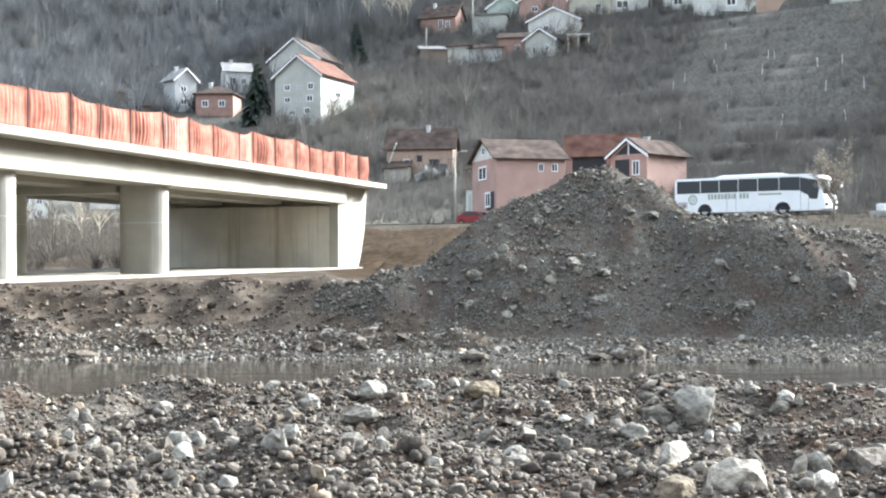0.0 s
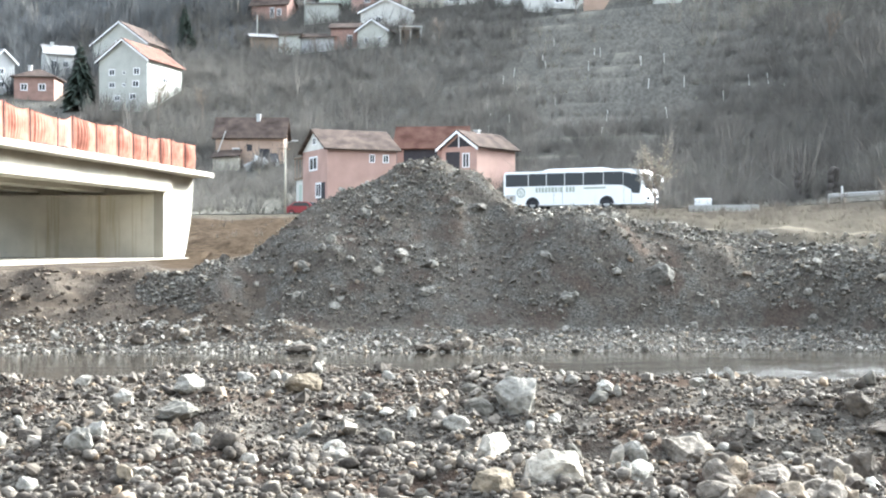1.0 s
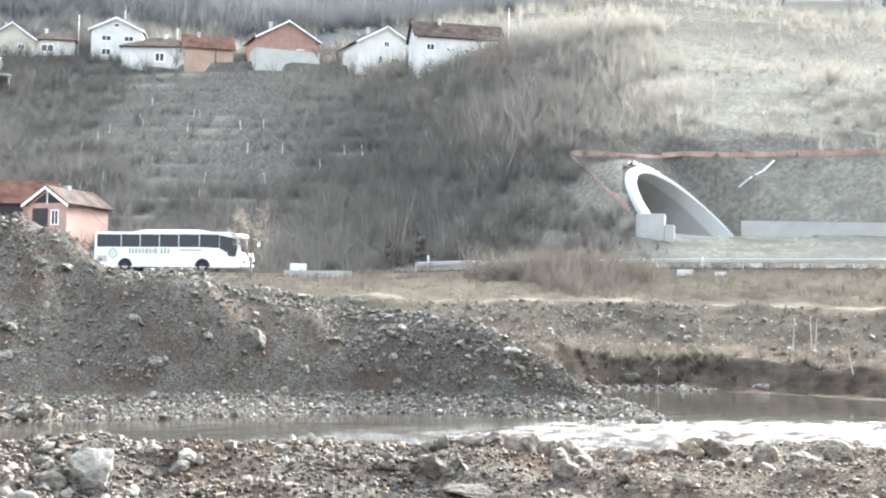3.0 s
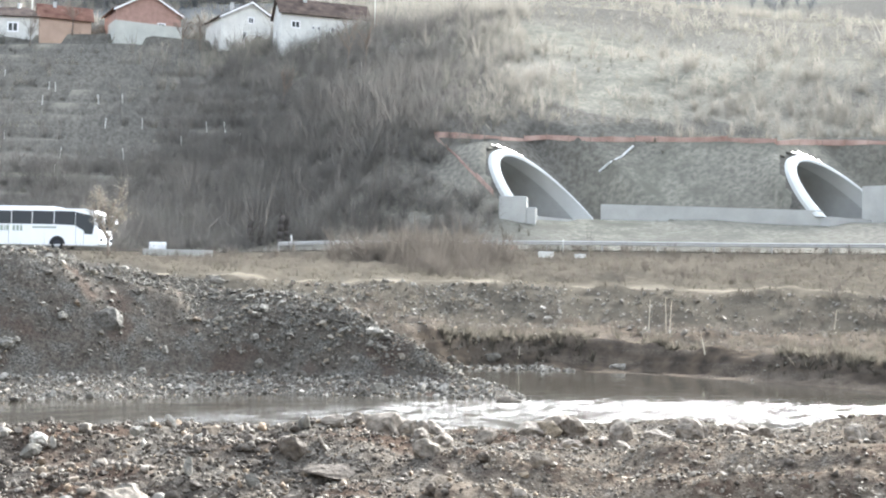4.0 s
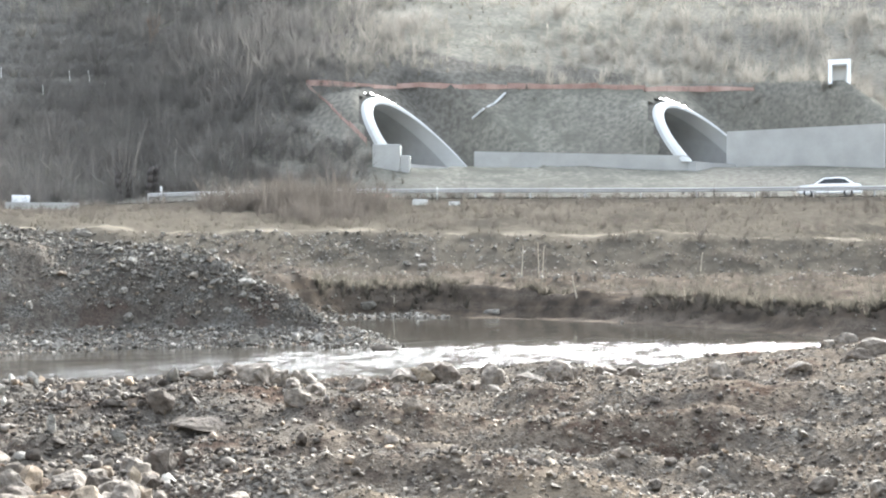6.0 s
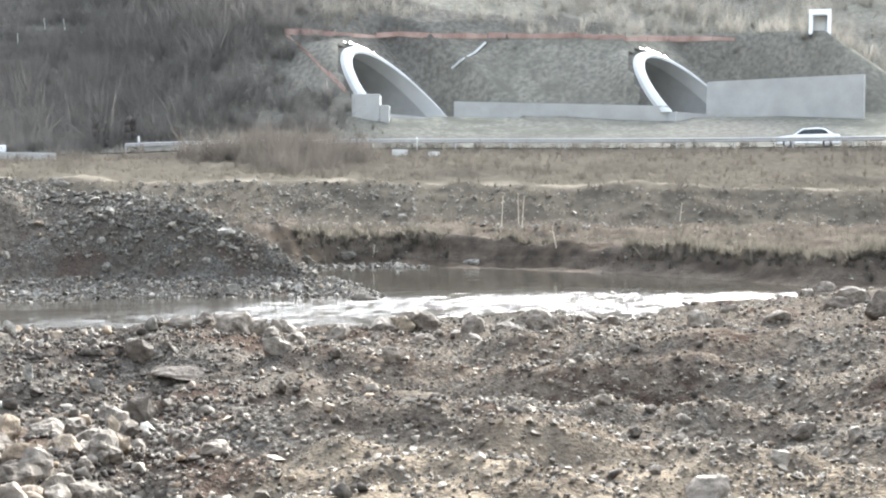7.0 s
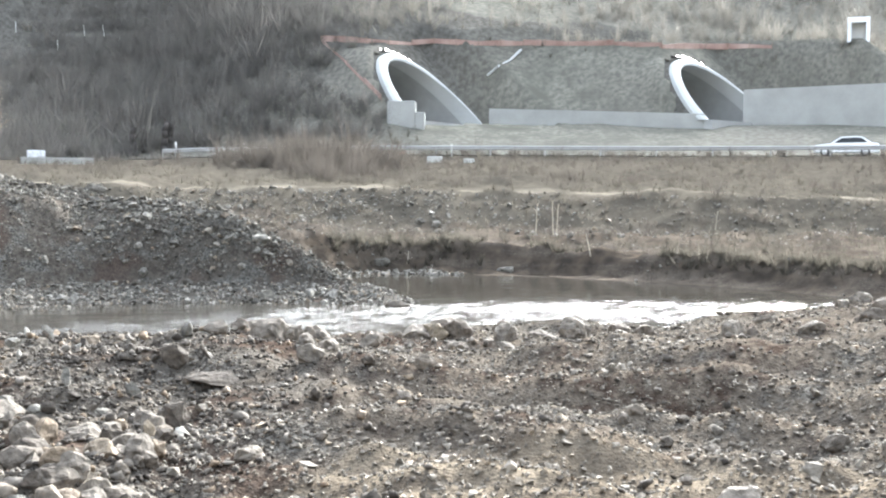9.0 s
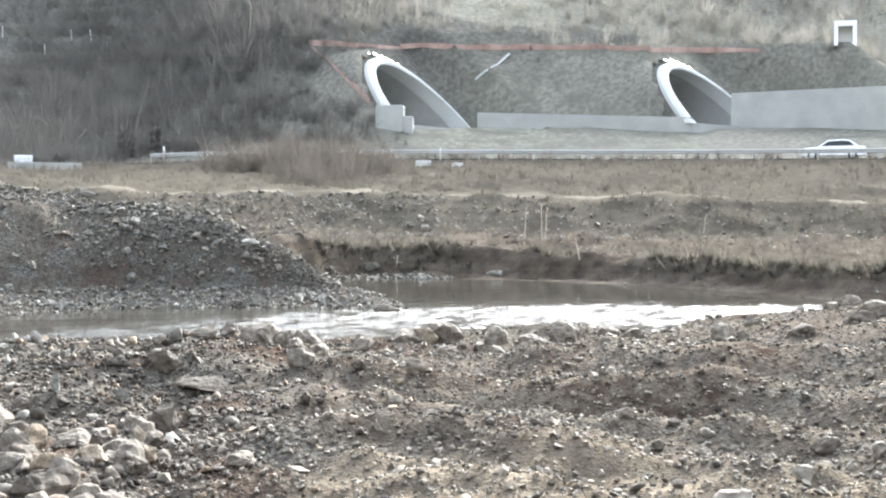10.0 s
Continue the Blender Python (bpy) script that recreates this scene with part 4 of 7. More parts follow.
for i in range(9):
    bm = bmesh.new()
    box(bm, -rnd.uniform(0.3, 0.8), rnd.uniform(0.3, 0.8), -0.12, 0.12, -0.5, rnd.uniform(0.3, 0.9))
    p = part("broken_slab", bm, M["grey_wall"] if i % 3 else M["dark"], ruin, "tilted slab of the fallen porch")
    p.matrix_basis = pose(rnd.uniform(0.4, 3.3), rnd.uniform(-2.2, -0.5), rnd.uniform(-0.6, 0.9), rnd.uniform(-25, 25), rnd.uniform(-40, 40), rnd.uniform(-40, 40))
pink_house = house(-3.2, 1.95, 130, 92, 36, 1.05, 21, "side", "pink_wall", "brown_roof", "two-storey pink house with white gable and brown tiled roof", [(0.64, 0.74, 0.08, 0.16), (0.84, 0.74, 0.09, 0.16)],
      near=119, chimney=0, dist=124, left_windows=[(0.45, 0.60, 0.32, 0.28), (0.66, 0.06, 0.22, 0.3)], white_gable=True)
# solid plate, the garage's inner shade is its near-black colour
bm = bmesh.new()
box(bm, -3.79, -3.70, 0.7, 3.1, 0.0, 1.9)
part("garage_door", bm, M["dark"], pink_house, "near-black plate under the gable, painted as the shade in a garage")
bm = bmesh.new()
box(bm, -3.7, -0.6, 7.95, 10.2, -0.3, 2.5)
annex = part("annex", bm, M["white_wall"], pink_house, "low white annex beside the gable")
bm = bmesh.new()
box(bm, -3.74, -3.66, 8.3, 9.2, 0.0, 1.95)
part("annex_door", bm, M["green_wall"], annex, "pale blue-green door")
bm = bmesh.new()
box(bm, -3.9, -0.6, 7.95, 10.4, 2.5, 2.66)
box(bm, -3.9, -0.6, 7.95, 10.4, 4.75, 4.9)
for py in (8.1, 9.2, 10.3):
    box(bm, -3.85, -3.75, py - 0.05, py + 0.05, 2.66, 4.75)
part("balcony", bm, M["wood"], pink_house, "dark wooden balcony over the annex")
# near-black sheet behind the posts, painted as the balcony's shade
bm = bmesh.new()
box(bm, -2.2, -2.0, 7.95, 10.3, 2.66, 4.75)
part("balcony_shade", bm, M["dark"], pink_house)
house(0.0, 3.35, 120, 46, 34, 0.5, -8, "side", "brick_wall", "red_roof", "low brick wing with a red tiled roof", shade_plates=[(0.35, 0.1, 0.5, 0.75)], near=119, chimney=0, dist=134)
house(1.35, 3.1, 76, 52, 26, 1.65, -35, "front", "pink_wall", "brown_roof", "pink single-storey house with brown roof and dark open porch", [(0.7, 0.3, 0.2, 0.5)], near=119, chimney=0.5, dist=128, shade_plates=[(0.32, 0.0, 0.4, 0.85)], porch=True)
house(-7.55, 10.2, 66, 30, 22, 0.7, -22, "side", "brick_wall", "brown_roof", "brick-red house with a pale brown tiled roof high on the slope", [(0.58, 0.2, 0.12, 0.6), (0.78, 0.3, 0.12, 0.4)], near=180)
house(-6.6, 8.7, 40, 36, 5, 1.3, -20, "hip", "aged_white", "brown_roof", "low whitewashed garage with a flat brown roof", near=180, chimney=0)
house(-5.3, 8.85, 58, 26, 8, 0.8, -12, "side", "grey_wall", "brown_roof", "long grey shed beside a whitewashed garage", near=182, chimney=0)
house(-7.75, 8.8, 46, 26, 7, 0.8, 6, "side", "wood", "grey_roof", "dark boarded shed with a grey roof on the slope", near=180, chimney=0)
house(-4.05, 9.0, 48, 38, 10, 0.9, -10, "side", "brick_wall", "brown_roof", "small brick house with a sagging brown roof", [(0.7, 0.15, 0.2, 0.5)], near=180, chimney=0)
house(-2.75, 9.05, 54, 32, 18, 0.9, -16, "front", "aged_white", "brown_roof", "old whitewashed house with peeling plaster and brown roof", [(0.3, 0.3, 0.12, 0.3), (0.75, 0.35, 0.1, 0.3)], near=180, chimney=0)
house(-5.1, 10.15, 58, 36, 5, 0.7, -8, "hip", "aged_white", "grey_roof", "white flat-roofed annexe below a pale green house", near=195, chimney=0)
house(-2.1, 10.05, 92, 26, 22, 0.8, -12, "front", "white_wall", "brown_roof", "small white house with shallow gable roof", [(0.35, 0.3, 0.12, 0.4)], near=190)
house(-4.4, 10.7, 62, 24, 24, 0.9, 4, "front", "green_wall", "grey_roof", "pale green house with gabled roof", [(0.3, 0.35, 0.25, 0.3)], near=200)
house(-2.5, 10.8, 92, 32, 28, 0.8, -6, "front", "pink_wall", "brown_roof", "brick red house with white-edged gable roof", [(0.3, 0.4, 0.12, 0.3)], near=200)
house(-0.4, 10.9, 74, 30, 26, 0.8, -10, "front", "beige_wall", "brown_roof", "beige plastered house with gable roof", [(0.7, 0.4, 0.15, 0.3)], near=200)
house(1.3, 11.05, 74, 28, 18, 0.8, -10, "hip", "white_wall", "brown_roof", "white house with a porch and brown hipped roof", [(0.4, 0.2, 0.3, 0.5)], near=200)
house(4.1, 11.1, 84, 50, 20, 0.8, -8, "front", "white_wall", "grey_roof", "white two-storey house with balconies", [(0.3, 0.6, 0.2, 0.2), (0.75, 0.6, 0.2, 0.2), (0.3, 0.1, 0.2, 0.25), (0.5, 1.1, 0.1, 0.12)], near=200)
house(5.9, 10.75, 120, 34, 24, 0.7, -14, "hip", "white_wall", "brown_roof", "low white house with brown hipped roof", [(0.55, 0.2, 0.15, 0.5)], near=200, chimney=0.55)
house(8.3, 11.15, 84, 28, 24, 0.6, 5, "side", "orange_wall", "red_roof", "small house with red roof among bushes", near=200)
gabled = house(11.95, 11.05, 112, 40, 32, 0.8, 14, "front", "brick_wall", "red_roof", "brick-red gabled house with white lower storey", [(0.7, 0.3, 0.12, 0.3)], near=200)
bm = bmesh.new()
k = Vector(gabled.location).length * U / 1000
box(bm, -56.8 * k, 56.8 * k, -0.12, 50 * k, -4.0, 20 * k)
part("lower_storey", bm, M["aged_white"], gabled, "whitewashed lower storey")
house(16.6, 11.15, 108, 40, 30, 0.8, 20, "front", "white_wall", "brown_roof", "white house with steep gable and dark attic window", [(0.5, 0.85, 0.1, 0.28), (0.4, 0.05, 0.07, 0.42), (0.64, 0.05, 0.14, 0.36)], near=150)
house(20.1, 11.6, 160, 46, 30, 0.42, 14, "side", "white_wall", "brown_roof", "long off-white house with brownish tiled roof", [(0.16, 0.4, 0.1, 0.28), (0.36, 0.4, 0.03, 0.14), (0.42, 0.4, 0.03, 0.14), (0.58, 0.38, 0.05, 0.16)], near=150, shade_plates=[(0.86, 0.3, 0.12, 0.3)])


# ---- tunnel mouths ----
def build_portal(az, r, z, high):
    m = portal_space(az, r, z)
    ob = thing("tunnel_portal", m, "slanting white concrete tunnel mouth cut into the hillside", "tunnel portal", "tunnel portals")
    n = 40
    # the rim slopes back from its inner edge like a collar, so its far limb shows as a thin line
    collar = ((5.4, 0.0), (5.6, 0.0), (5.85, 0.3), (6.0, 0.7), (5.88, 1.3), (5.4, 2.2))
    tube_wall = ((5.45, 2.1), (5.95, 2.1), (5.95, None), (5.45, None))
    for name, mat, prof, lab in (("rim", "new_concrete", collar, "broad white concrete collar"), ("lining", "shaded_concrete", tube_wall, "smooth concrete lining, toned grey for the shade inside the tube")):
        bm = bmesh.new()
        rings = []
        for i in range(n + 1):
            a = math.pi * i / n
            c, s = math.cos(a), math.sin(a)
            rings.append([bm.verts.new((c * rad, 13.0 if back is None else 6.1 * s + back, s * rad * high / 6.2)) for rad, back in prof])
        k = len(prof)
        for p, q in zip(rings, rings[1:]):
            for i in range(k):
                bm.faces.new((p[i], p[(i + 1) % k], q[(i + 1) % k], q[i]))
        bm.faces.new(rings[0])
        bm.faces.new(rings[-1][::-1])
        part(name, bm, M[mat], ob, lab, smooth=False)
    bm = bmesh.new()
    box(bm, -5.6, 5.6, -0.5, 12.8, -1.8, -0.02)
    part("carriageway", bm, M["shaded_concrete"], ob, "dusty unpaved concrete floor")
    # added plate, closes the tube where its depth is not built
    bm = bmesh.new()
    side_ring = [(5.7 * math.cos(math.pi * i / 24), 5.7 * math.sin(math.pi * i / 24) * high / 6.2 - 0.02) for i in range(25)]
    va, vb = [bm.verts.new((p, 12.6, q)) for p, q in side_ring], [bm.verts.new((p, 12.9, q)) for p, q in side_ring]
    bm.faces.new(va)
    bm.faces.new(vb[::-1])
    for i in range(25):
        bm.faces.new((va[i], va[(i + 1) % 25], vb[(i + 1) % 25], vb[i]))
    part("end_cap", bm, M["shaded_concrete"], ob, "added grey plate that closes the tube")
    return ob


for p in PORTALS:
    build_portal(*p)


def cutting_skirt(az, r, z, high):
    """The even earth slope that closes up to the collar, in the plane of the mouth."""
    verts, faces, n = [], [], 48
    for i in range(n + 1):
        a = math.pi * i / n
        c, s = math.cos(a), math.sin(a)
        for rad, back in ((5.9, 1.15), (6.1, 1.3), (6.35, 1.7), (6.5, 2.4)):
            verts.append((c * rad, 6.1 * s + back, s * rad * high / 6.2))
    for i in range(n):
        for k in range(3):
            q = i * 4 + k
            faces.append((q, q + 1, q + 5, q + 4))
    me = bpy.data.meshes.new("cutting_slope")
    me.from_pydata(verts, [], faces)
    for name in ("grass", "brush"):
        me.attributes.new(name, "FLOAT", "POINT").data.foreach_set("value", np.ones(len(verts), np.float32))
    me.polygons.foreach_set("use_smooth", [True] * len(faces))
    me.materials.append(ground.data.materials[0])
    ob = tagged(new("cutting_slope", me), "trimmed earth slope round the tunnel mouth", "slope", kind="structure")
    ob.matrix_world = portal_space(az, r, z)


for p in PORTALS:
    cutting_skirt(*p)


def long_wall(name, pts, low, high, thick, mat, label, category):
    """A wall along bearings and distances, with its foot and top heights at each end."""
    bm = bmesh.new()
    (a0, r0), (a1, r1) = pts
    p, q = Vector((*polar(a0, r0), 0)), Vector((*polar(a1, r1), 0))
    n = Vector((0, 0, 1)).cross(q - p).normalized() * thick
    vs = []
    for base, (z0, z1) in ((p, (low[0], high[0])), (q, (low[1], high[1]))):
        vs.append([bm.verts.new(v) for v in (base + Vector((0, 0, z0)), base + n + Vector((0, 0, z0)), base + n + Vector((0, 0, z1)), base + Vector((0, 0, z1)))])
    for i in range(4):
        bm.faces.new((vs[0][i], vs[0][(i + 1) % 4], vs[1][(i + 1) % 4], vs[1][i]))
    bm.faces.new(vs[0][::-1])
    bm.faces.new(vs[1])
    me = finish(bm, mat, name)
    return tagged(new(name, me), label, category)


long_wall("retaining_wall", [(33.25, 115.2), (43.2, 112.2)], [8.0, 8.0], [11.2, 10.5], 0.5, M["wall_concrete"], "low pale concrete retaining wall between the tunnel mouths", "wall")
long_wall("retaining_wall", [(44.9, 117.0), (51.7, 112)], [8.0, 8.0], [13.05, 13.0], 0.5, M["wall_concrete"], "high pale concrete retaining wall beside the tunnel mouth", "wall")


# ---- stones ----
def stone_material(name, dark, light, tan, island):
    m = bpy.data.materials.new(name)
    m.use_nodes = True
    nt = m.node_tree
    b = nt.nodes["Principled BSDF"]
    b.inputs["Roughness"].default_value, b.inputs["Specular IOR Level"].default_value = 0.9, 0.12
    if island:
        pick = nt.nodes.new("ShaderNodeNewGeometry").outputs["Random Per Island"]
    else:
        pick = nt.nodes.new("ShaderNodeObjectInfo").outputs["Random"]
    ramp = nt.nodes.new("ShaderNodeValToRGB")
    e = ramp.color_ramp.elements
    e[0].position, e[0].color = 0.0, (*dark, 1)
    e[1].position, e[1].color = 0.88, (*light, 1)
    k = e.new(0.45)
    k.color = (*[(p + q) / 2 for p, q in zip(dark, light)], 1)
    k = e.new(0.97)
    k.color = (*tan, 1)
    nt.links.new(pick, ramp.inputs[0])
    geo, n1 = nt.nodes.new("ShaderNodeNewGeometry"), nt.nodes.new("ShaderNodeTexNoise")
    n1.inputs["Scale"].default_value, n1.inputs["Detail"].default_value = 14, 8
    nt.links.new(geo.outputs["Position"], n1.inputs["Vector"])
    rg, mul = nt.nodes.new("ShaderNodeMapRange"), nt.nodes.new("ShaderNodeMix")
    rg.inputs[1].default_value, rg.inputs[2].default_value, rg.inputs[3].default_value, rg.inputs[4].default_value = 0.3, 0.7, 0.5, 1.3
    nt.links.new(n1.outputs[0], rg.inputs[0])
    mul.data_type, mul.blend_type = "RGBA", "MULTIPLY"
    mul.inputs[0].default_value = 1
    nt.links.new(ramp.outputs[0], mul.inputs[6])
    nt.links.new(rg.outputs[0], mul.inputs[7])
    nt.links.new(mul.outputs[2], b.inputs["Base Color"])
    bp = nt.nodes.new("ShaderNodeBump")
    bp.inputs["Strength"].default_value, bp.inputs["Distance"].default_value = 0.9, 0.04
    nt.links.new(n1.outputs[0], bp.inputs["Height"])
    nt.links.new(bp.outputs[0], b.inputs["Normal"])
    return m


SHORE_STONE = stone_material("washed_stone", (0.085, 0.076, 0.063), (0.30, 0.278, 0.24), (0.28, 0.23, 0.17), True)
STONE = stone_material("river_stone", (0.042, 0.034, 0.027), (0.18, 0.158, 0.131), (0.19, 0.143, 0.098), True)
ROCK = stone_material("loose_rock", (0.07, 0.057, 0.044), (0.178, 0.153, 0.124), (0.165, 0.128, 0.09), False)
PALE_ROCK = stone_material("pale_rock", (0.11, 0.10, 0.083), (0.31, 0.29, 0.25), (0.33, 0.27, 0.195), False)
TAN_ROCK = stone_material("tan_rock", (0.148, 0.119, 0.0836), (0.213, 0.174, 0.125), (0.23, 0.184, 0.135), False)
HEAP_ROCK = stone_material("dusty_rock", (0.085, 0.078, 0.067), (0.155, 0.144, 0.124), (0.15, 0.124, 0.095), False)
HEAP_LUMP = stone_material("bedded_rock", (0.11, 0.10, 0.084), (0.22, 0.205, 0.175), (0.2, 0.165, 0.125), False)
CRUMB = stone_material("soil_crumb", (0.085, 0.071, 0.055), (0.30, 0.265, 0.215), (0.31, 0.25, 0.18), True)
EARTH_CRUMB = stone_material("earth_crumb", (0.055, 0.044, 0.034), (0.15, 0.122, 0.095), (0.18, 0.145, 0.11), True)
CLOD = stone_material("soil_clod", (0.107, 0.0877, 0.0689), (0.197, 0.17, 0.138), (0.205, 0.164, 0.119), False)
FRAGMENT = stone_material("broken_fragment", (0.06, 0.053, 0.044), (0.23, 0.212, 0.18), (0.21, 0.175, 0.13), True)
HEAP_STONE = stone_material("dusty_heap_stone", (0.062, 0.054, 0.044), (0.25, 0.232, 0.195), (0.18, 0.144, 0.108), True)


def rock_shape(level, seed, points=18, blunt=0.5, thinnest=0.55, cuts=0):
    """A unit rock: the hull of points spread over a ball, so that it has facets and corners; higher levels round it off and roughen its faces."""
    rnd = random.Random(seed)
    bm = bmesh.new()
    long, mid_, thin = 1.0, rnd.uniform(0.72, 1.0), rnd.uniform(thinnest, 0.95)
    spread = []
    for _ in range(points):
        tries = [Vector((rnd.gauss(0, 1), rnd.gauss(0, 1), rnd.gauss(0, 1))).normalized() for _ in range(5)]
        spread.append(max(tries, key=lambda d: min([(d - o).length for o in spread], default=0)))
    for d in spread:
        d = d * rnd.uniform(0.82, 1.0)
        bm.verts.new((d.x * long, d.y * mid_, d.z * thin))
    hull = bmesh.ops.convex_hull(bm, input=list(bm.verts))
    bmesh.ops.delete(bm, geom=[g for g in hull["geom_interior"] if isinstance(g, bmesh.types.BMVert)], context="VERTS")
    bmesh.ops.triangulate(bm, faces=list(bm.faces))
    if level > 1:
        bmesh.ops.subdivide_edges(bm, edges=list(bm.edges), cuts=cuts or level, use_grid_fill=True)
        bmesh.ops.triangulate(bm, faces=list(bm.faces))
        bmesh.ops.smooth_vert(bm, verts=list(bm.verts), factor=blunt, use_axis_x=True, use_axis_y=True, use_axis_z=True)
        for v in bm.verts:
            d = v.co.copy()
            v.co = d * (1 + 0.16 * noise.noise(d * 2.6 + Vector((seed, 0, 0))) + (0.07 * noise.noise(d * 6 + Vector((0, seed, 0))) if level > 2 else 0))
    vs = np.array([v.co[:] for v in bm.verts])
    bm.verts.index_update()
    fs = np.array([[v.index for v in f.verts] for f in bm.faces])
    bm.free()
    return vs, fs


SMALL = [rock_shape(1, 100 + i, 7 + i % 2, thinnest=0.7) for i in range(10)]
MIDDLE = [rock_shape(2, 200 + i, 11 + i % 4, 0.3 + 0.04 * i, 0.6, 1) for i in range(10)]


def scatter(name, pts, sizes, shapes, mat, label, category, sink=0.25, flat=0.8, seed=1, rounded=False):
    """One object with many stones at the places given."""
    rng = np.random.default_rng(seed)
    verts, faces, base = [], [], 0
    which = rng.integers(0, len(shapes), len(pts))
    for k, (vs, fs) in enumerate(shapes):
        sel = np.where(which == k)[0]
        if not len(sel):
            continue
        n = len(sel)
        q = rng.normal(size=(n, 4))
        q /= np.linalg.norm(q, axis=1)[:, None]
        w, x, y, z = q.T
        R = np.stack([1 - 2 * (y * y + z * z), 2 * (x * y - z * w), 2 * (x * z + y * w), 2 * (x * y + z * w), 1 - 2 * (x * x + z * z), 2 * (y * z - x * w),
                      2 * (x * z - y * w), 2 * (y * z + x * w), 1 - 2 * (x * x + y * y)], -1).reshape(n, 3, 3)
        sc = rng.uniform(0.68, 1.15, (n, 1, 3))
        v = np.einsum("nij,nkj->nki", R, vs[None] * sc)
        v[:, :, 2] *= flat
        s = sizes[sel][:, None, None] * 0.5
        v = v * s + pts[sel][:, None, :]
        v[:, :, 2] += (s[:, :, 0] * (1 - 2 * sink) * flat)
        verts.append(v.reshape(-1, 3))
        f = fs[None] + (np.arange(n) * len(vs))[:, None, None] + base
        faces.append(f.reshape(-1, 3))
        base += n * len(vs)
    V, F = np.concatenate(verts), np.concatenate(faces)
    me = bpy.data.meshes.new(name)
    me.vertices.add(len(V))
    me.vertices.foreach_set("co", V.ravel().astype(np.float32))
    me.loops.add(F.size)
    me.loops.foreach_set("vertex_index", F.ravel().astype(np.int32))
    me.polygons.add(len(F))
    me.polygons.foreach_set("loop_start", np.arange(0, F.size, 3, dtype=np.int32))
    me.polygons.foreach_set("use_smooth", np.full(len(F), rounded))
    me.update(calc_edges=True)
    me.materials.append(mat)
    return tagged(new(name, me), label, category, kind="stuff")


def bar_points(n, r0, r1, a0, a1, rng, power=1.0):
    u = rng.random(n)
    r = (r0 ** power + (r1 ** power - r0 ** power) * u) ** (1 / power)
    a = np.radians(rng.uniform(a0, a1, n))
    x, y = r * np.sin(a), r * np.cos(a)
    z = height(x, y)[0]
    return np.stack([x, y, z], -1)


def build_gravel():
    rng = np.random.default_rng(11)
    lim = lambda p: np.degrees(np.arctan2(p[:, 0], p[:, 1]))
    # near bar: fine pebbles everywhere, cobbles thick towards the stony end
    p = np.concatenate([bar_points(25000, 5.5, 19, -30, 25, rng, 1.2), bar_points(10000, 5.5, 19, 24, 57, rng, 1.2)])
    size = np.exp(rng.normal(math.log(0.044), 0.4, len(p)))
    keep = (p[:, 2] > -0.15) & (rng.random(len(p)) < np.interp(lim(p), [-31, 20, 27, 57], [1, 1, 0.6, 0.55]) * np.where((lim(p) > 22) & (np.hypot(p[:, 0], p[:, 1]) < 8.3), 0.45, 1.0))
    scatter("bar_pebbles", p[keep], size[keep], SMALL, STONE, "loose pale grey pebbles covering the gravel bar", "gravel", seed=2, rounded=True)
    p = np.concatenate([bar_points(34000, 5.5, 19, -30, 24, rng, 1.35), bar_points(8000, 5.5, 20, 24, 57, rng, 1.4)])
    az = lim(p)
    patch = rough(p[:, 0], p[:, 1], 2.0, 2, 81)
    keep = (p[:, 2] > -0.15) & (rng.random(len(p)) < np.interp(az, [-31, 15, 24, 57], [1, 1, 0.42, 0.3]) * np.clip(0.85 + 2.0 * patch, 0.16, 1) * np.interp(np.hypot(p[:, 0], p[:, 1]), [6.3, 8.5], [0.6, 1.0]) * np.where((az > 22) & (np.hypot(p[:, 0], p[:, 1]) < 8.3), 0.25, 1.0))
    size = np.exp(rng.normal(math.log(0.06), 0.5, len(p))) * np.interp(az, [-31, 18, 26, 57], [1.05, 1.0, 0.62, 0.6])
    close = (np.hypot(p[:, 0], p[:, 1]) < 9.5) & (size > 0.085)
    worn = rng.random(len(p)) < 0.5
    for sel, shapes, sd, rounded in ((keep & close, MIDDLE, 3, True), (keep & ~close & worn, SMALL, 13, True), (keep & ~close & ~worn, SMALL, 23, False)):
        scatter("bar_cobbles", p[sel], np.clip(size[sel], 0.04, 0.32), shapes, STONE, "rounded and broken grey cobbles on the gravel bar", "gravel", sink=0.3, seed=sd, rounded=rounded)
    # crumbled soil on the finer end
    p = bar_points(29000, 5.5, 18, 19, 57, rng, 1.2)
    size = np.exp(rng.normal(math.log(0.03), 0.5, len(p)))
    keep = (p[:, 2] > 0.2) & (rough(p[:, 0], p[:, 1], 1.6, 2, 83) > -0.18)
    scatter("soil_crumbs", p[keep], np.clip(size[keep], 0.018, 0.22), SMALL, CRUMB, "crumbled brown soil and gravel between the wheel ruts", "soil", sink=0.35, seed=14)
    # strip along the far shore
    x = rng.uniform(-24, 16.3, 13000)
    y = np.interp(x, SHORE_X, SHORE_Y) + rng.uniform(-0.2, 1.0, len(x)) * 2.0
    z = height(x, y)[0]
    size = np.exp(rng.normal(math.log(0.078), 0.5, len(x)))
    keep = z > -0.12
    scatter("shore_cobbles", np.stack([x, y, z], -1)[keep], np.clip(size[keep], 0.06, 0.5), SMALL, SHORE_STONE, "pale cobbles in a strip along the far shore", "gravel", seed=4)
    # rubble tipped down the upper bank
    a, u = np.concatenate([rng.uniform(20, 31.5, 1400), rng.uniform(31, 56, 1500)]), rng.uniform(0, 1, 2900)
    f0, f1 = np.interp(a, FINE_AZ, FINE[6][0]) - 2.5, np.interp(a, FINE_AZ, FINE[7][0])
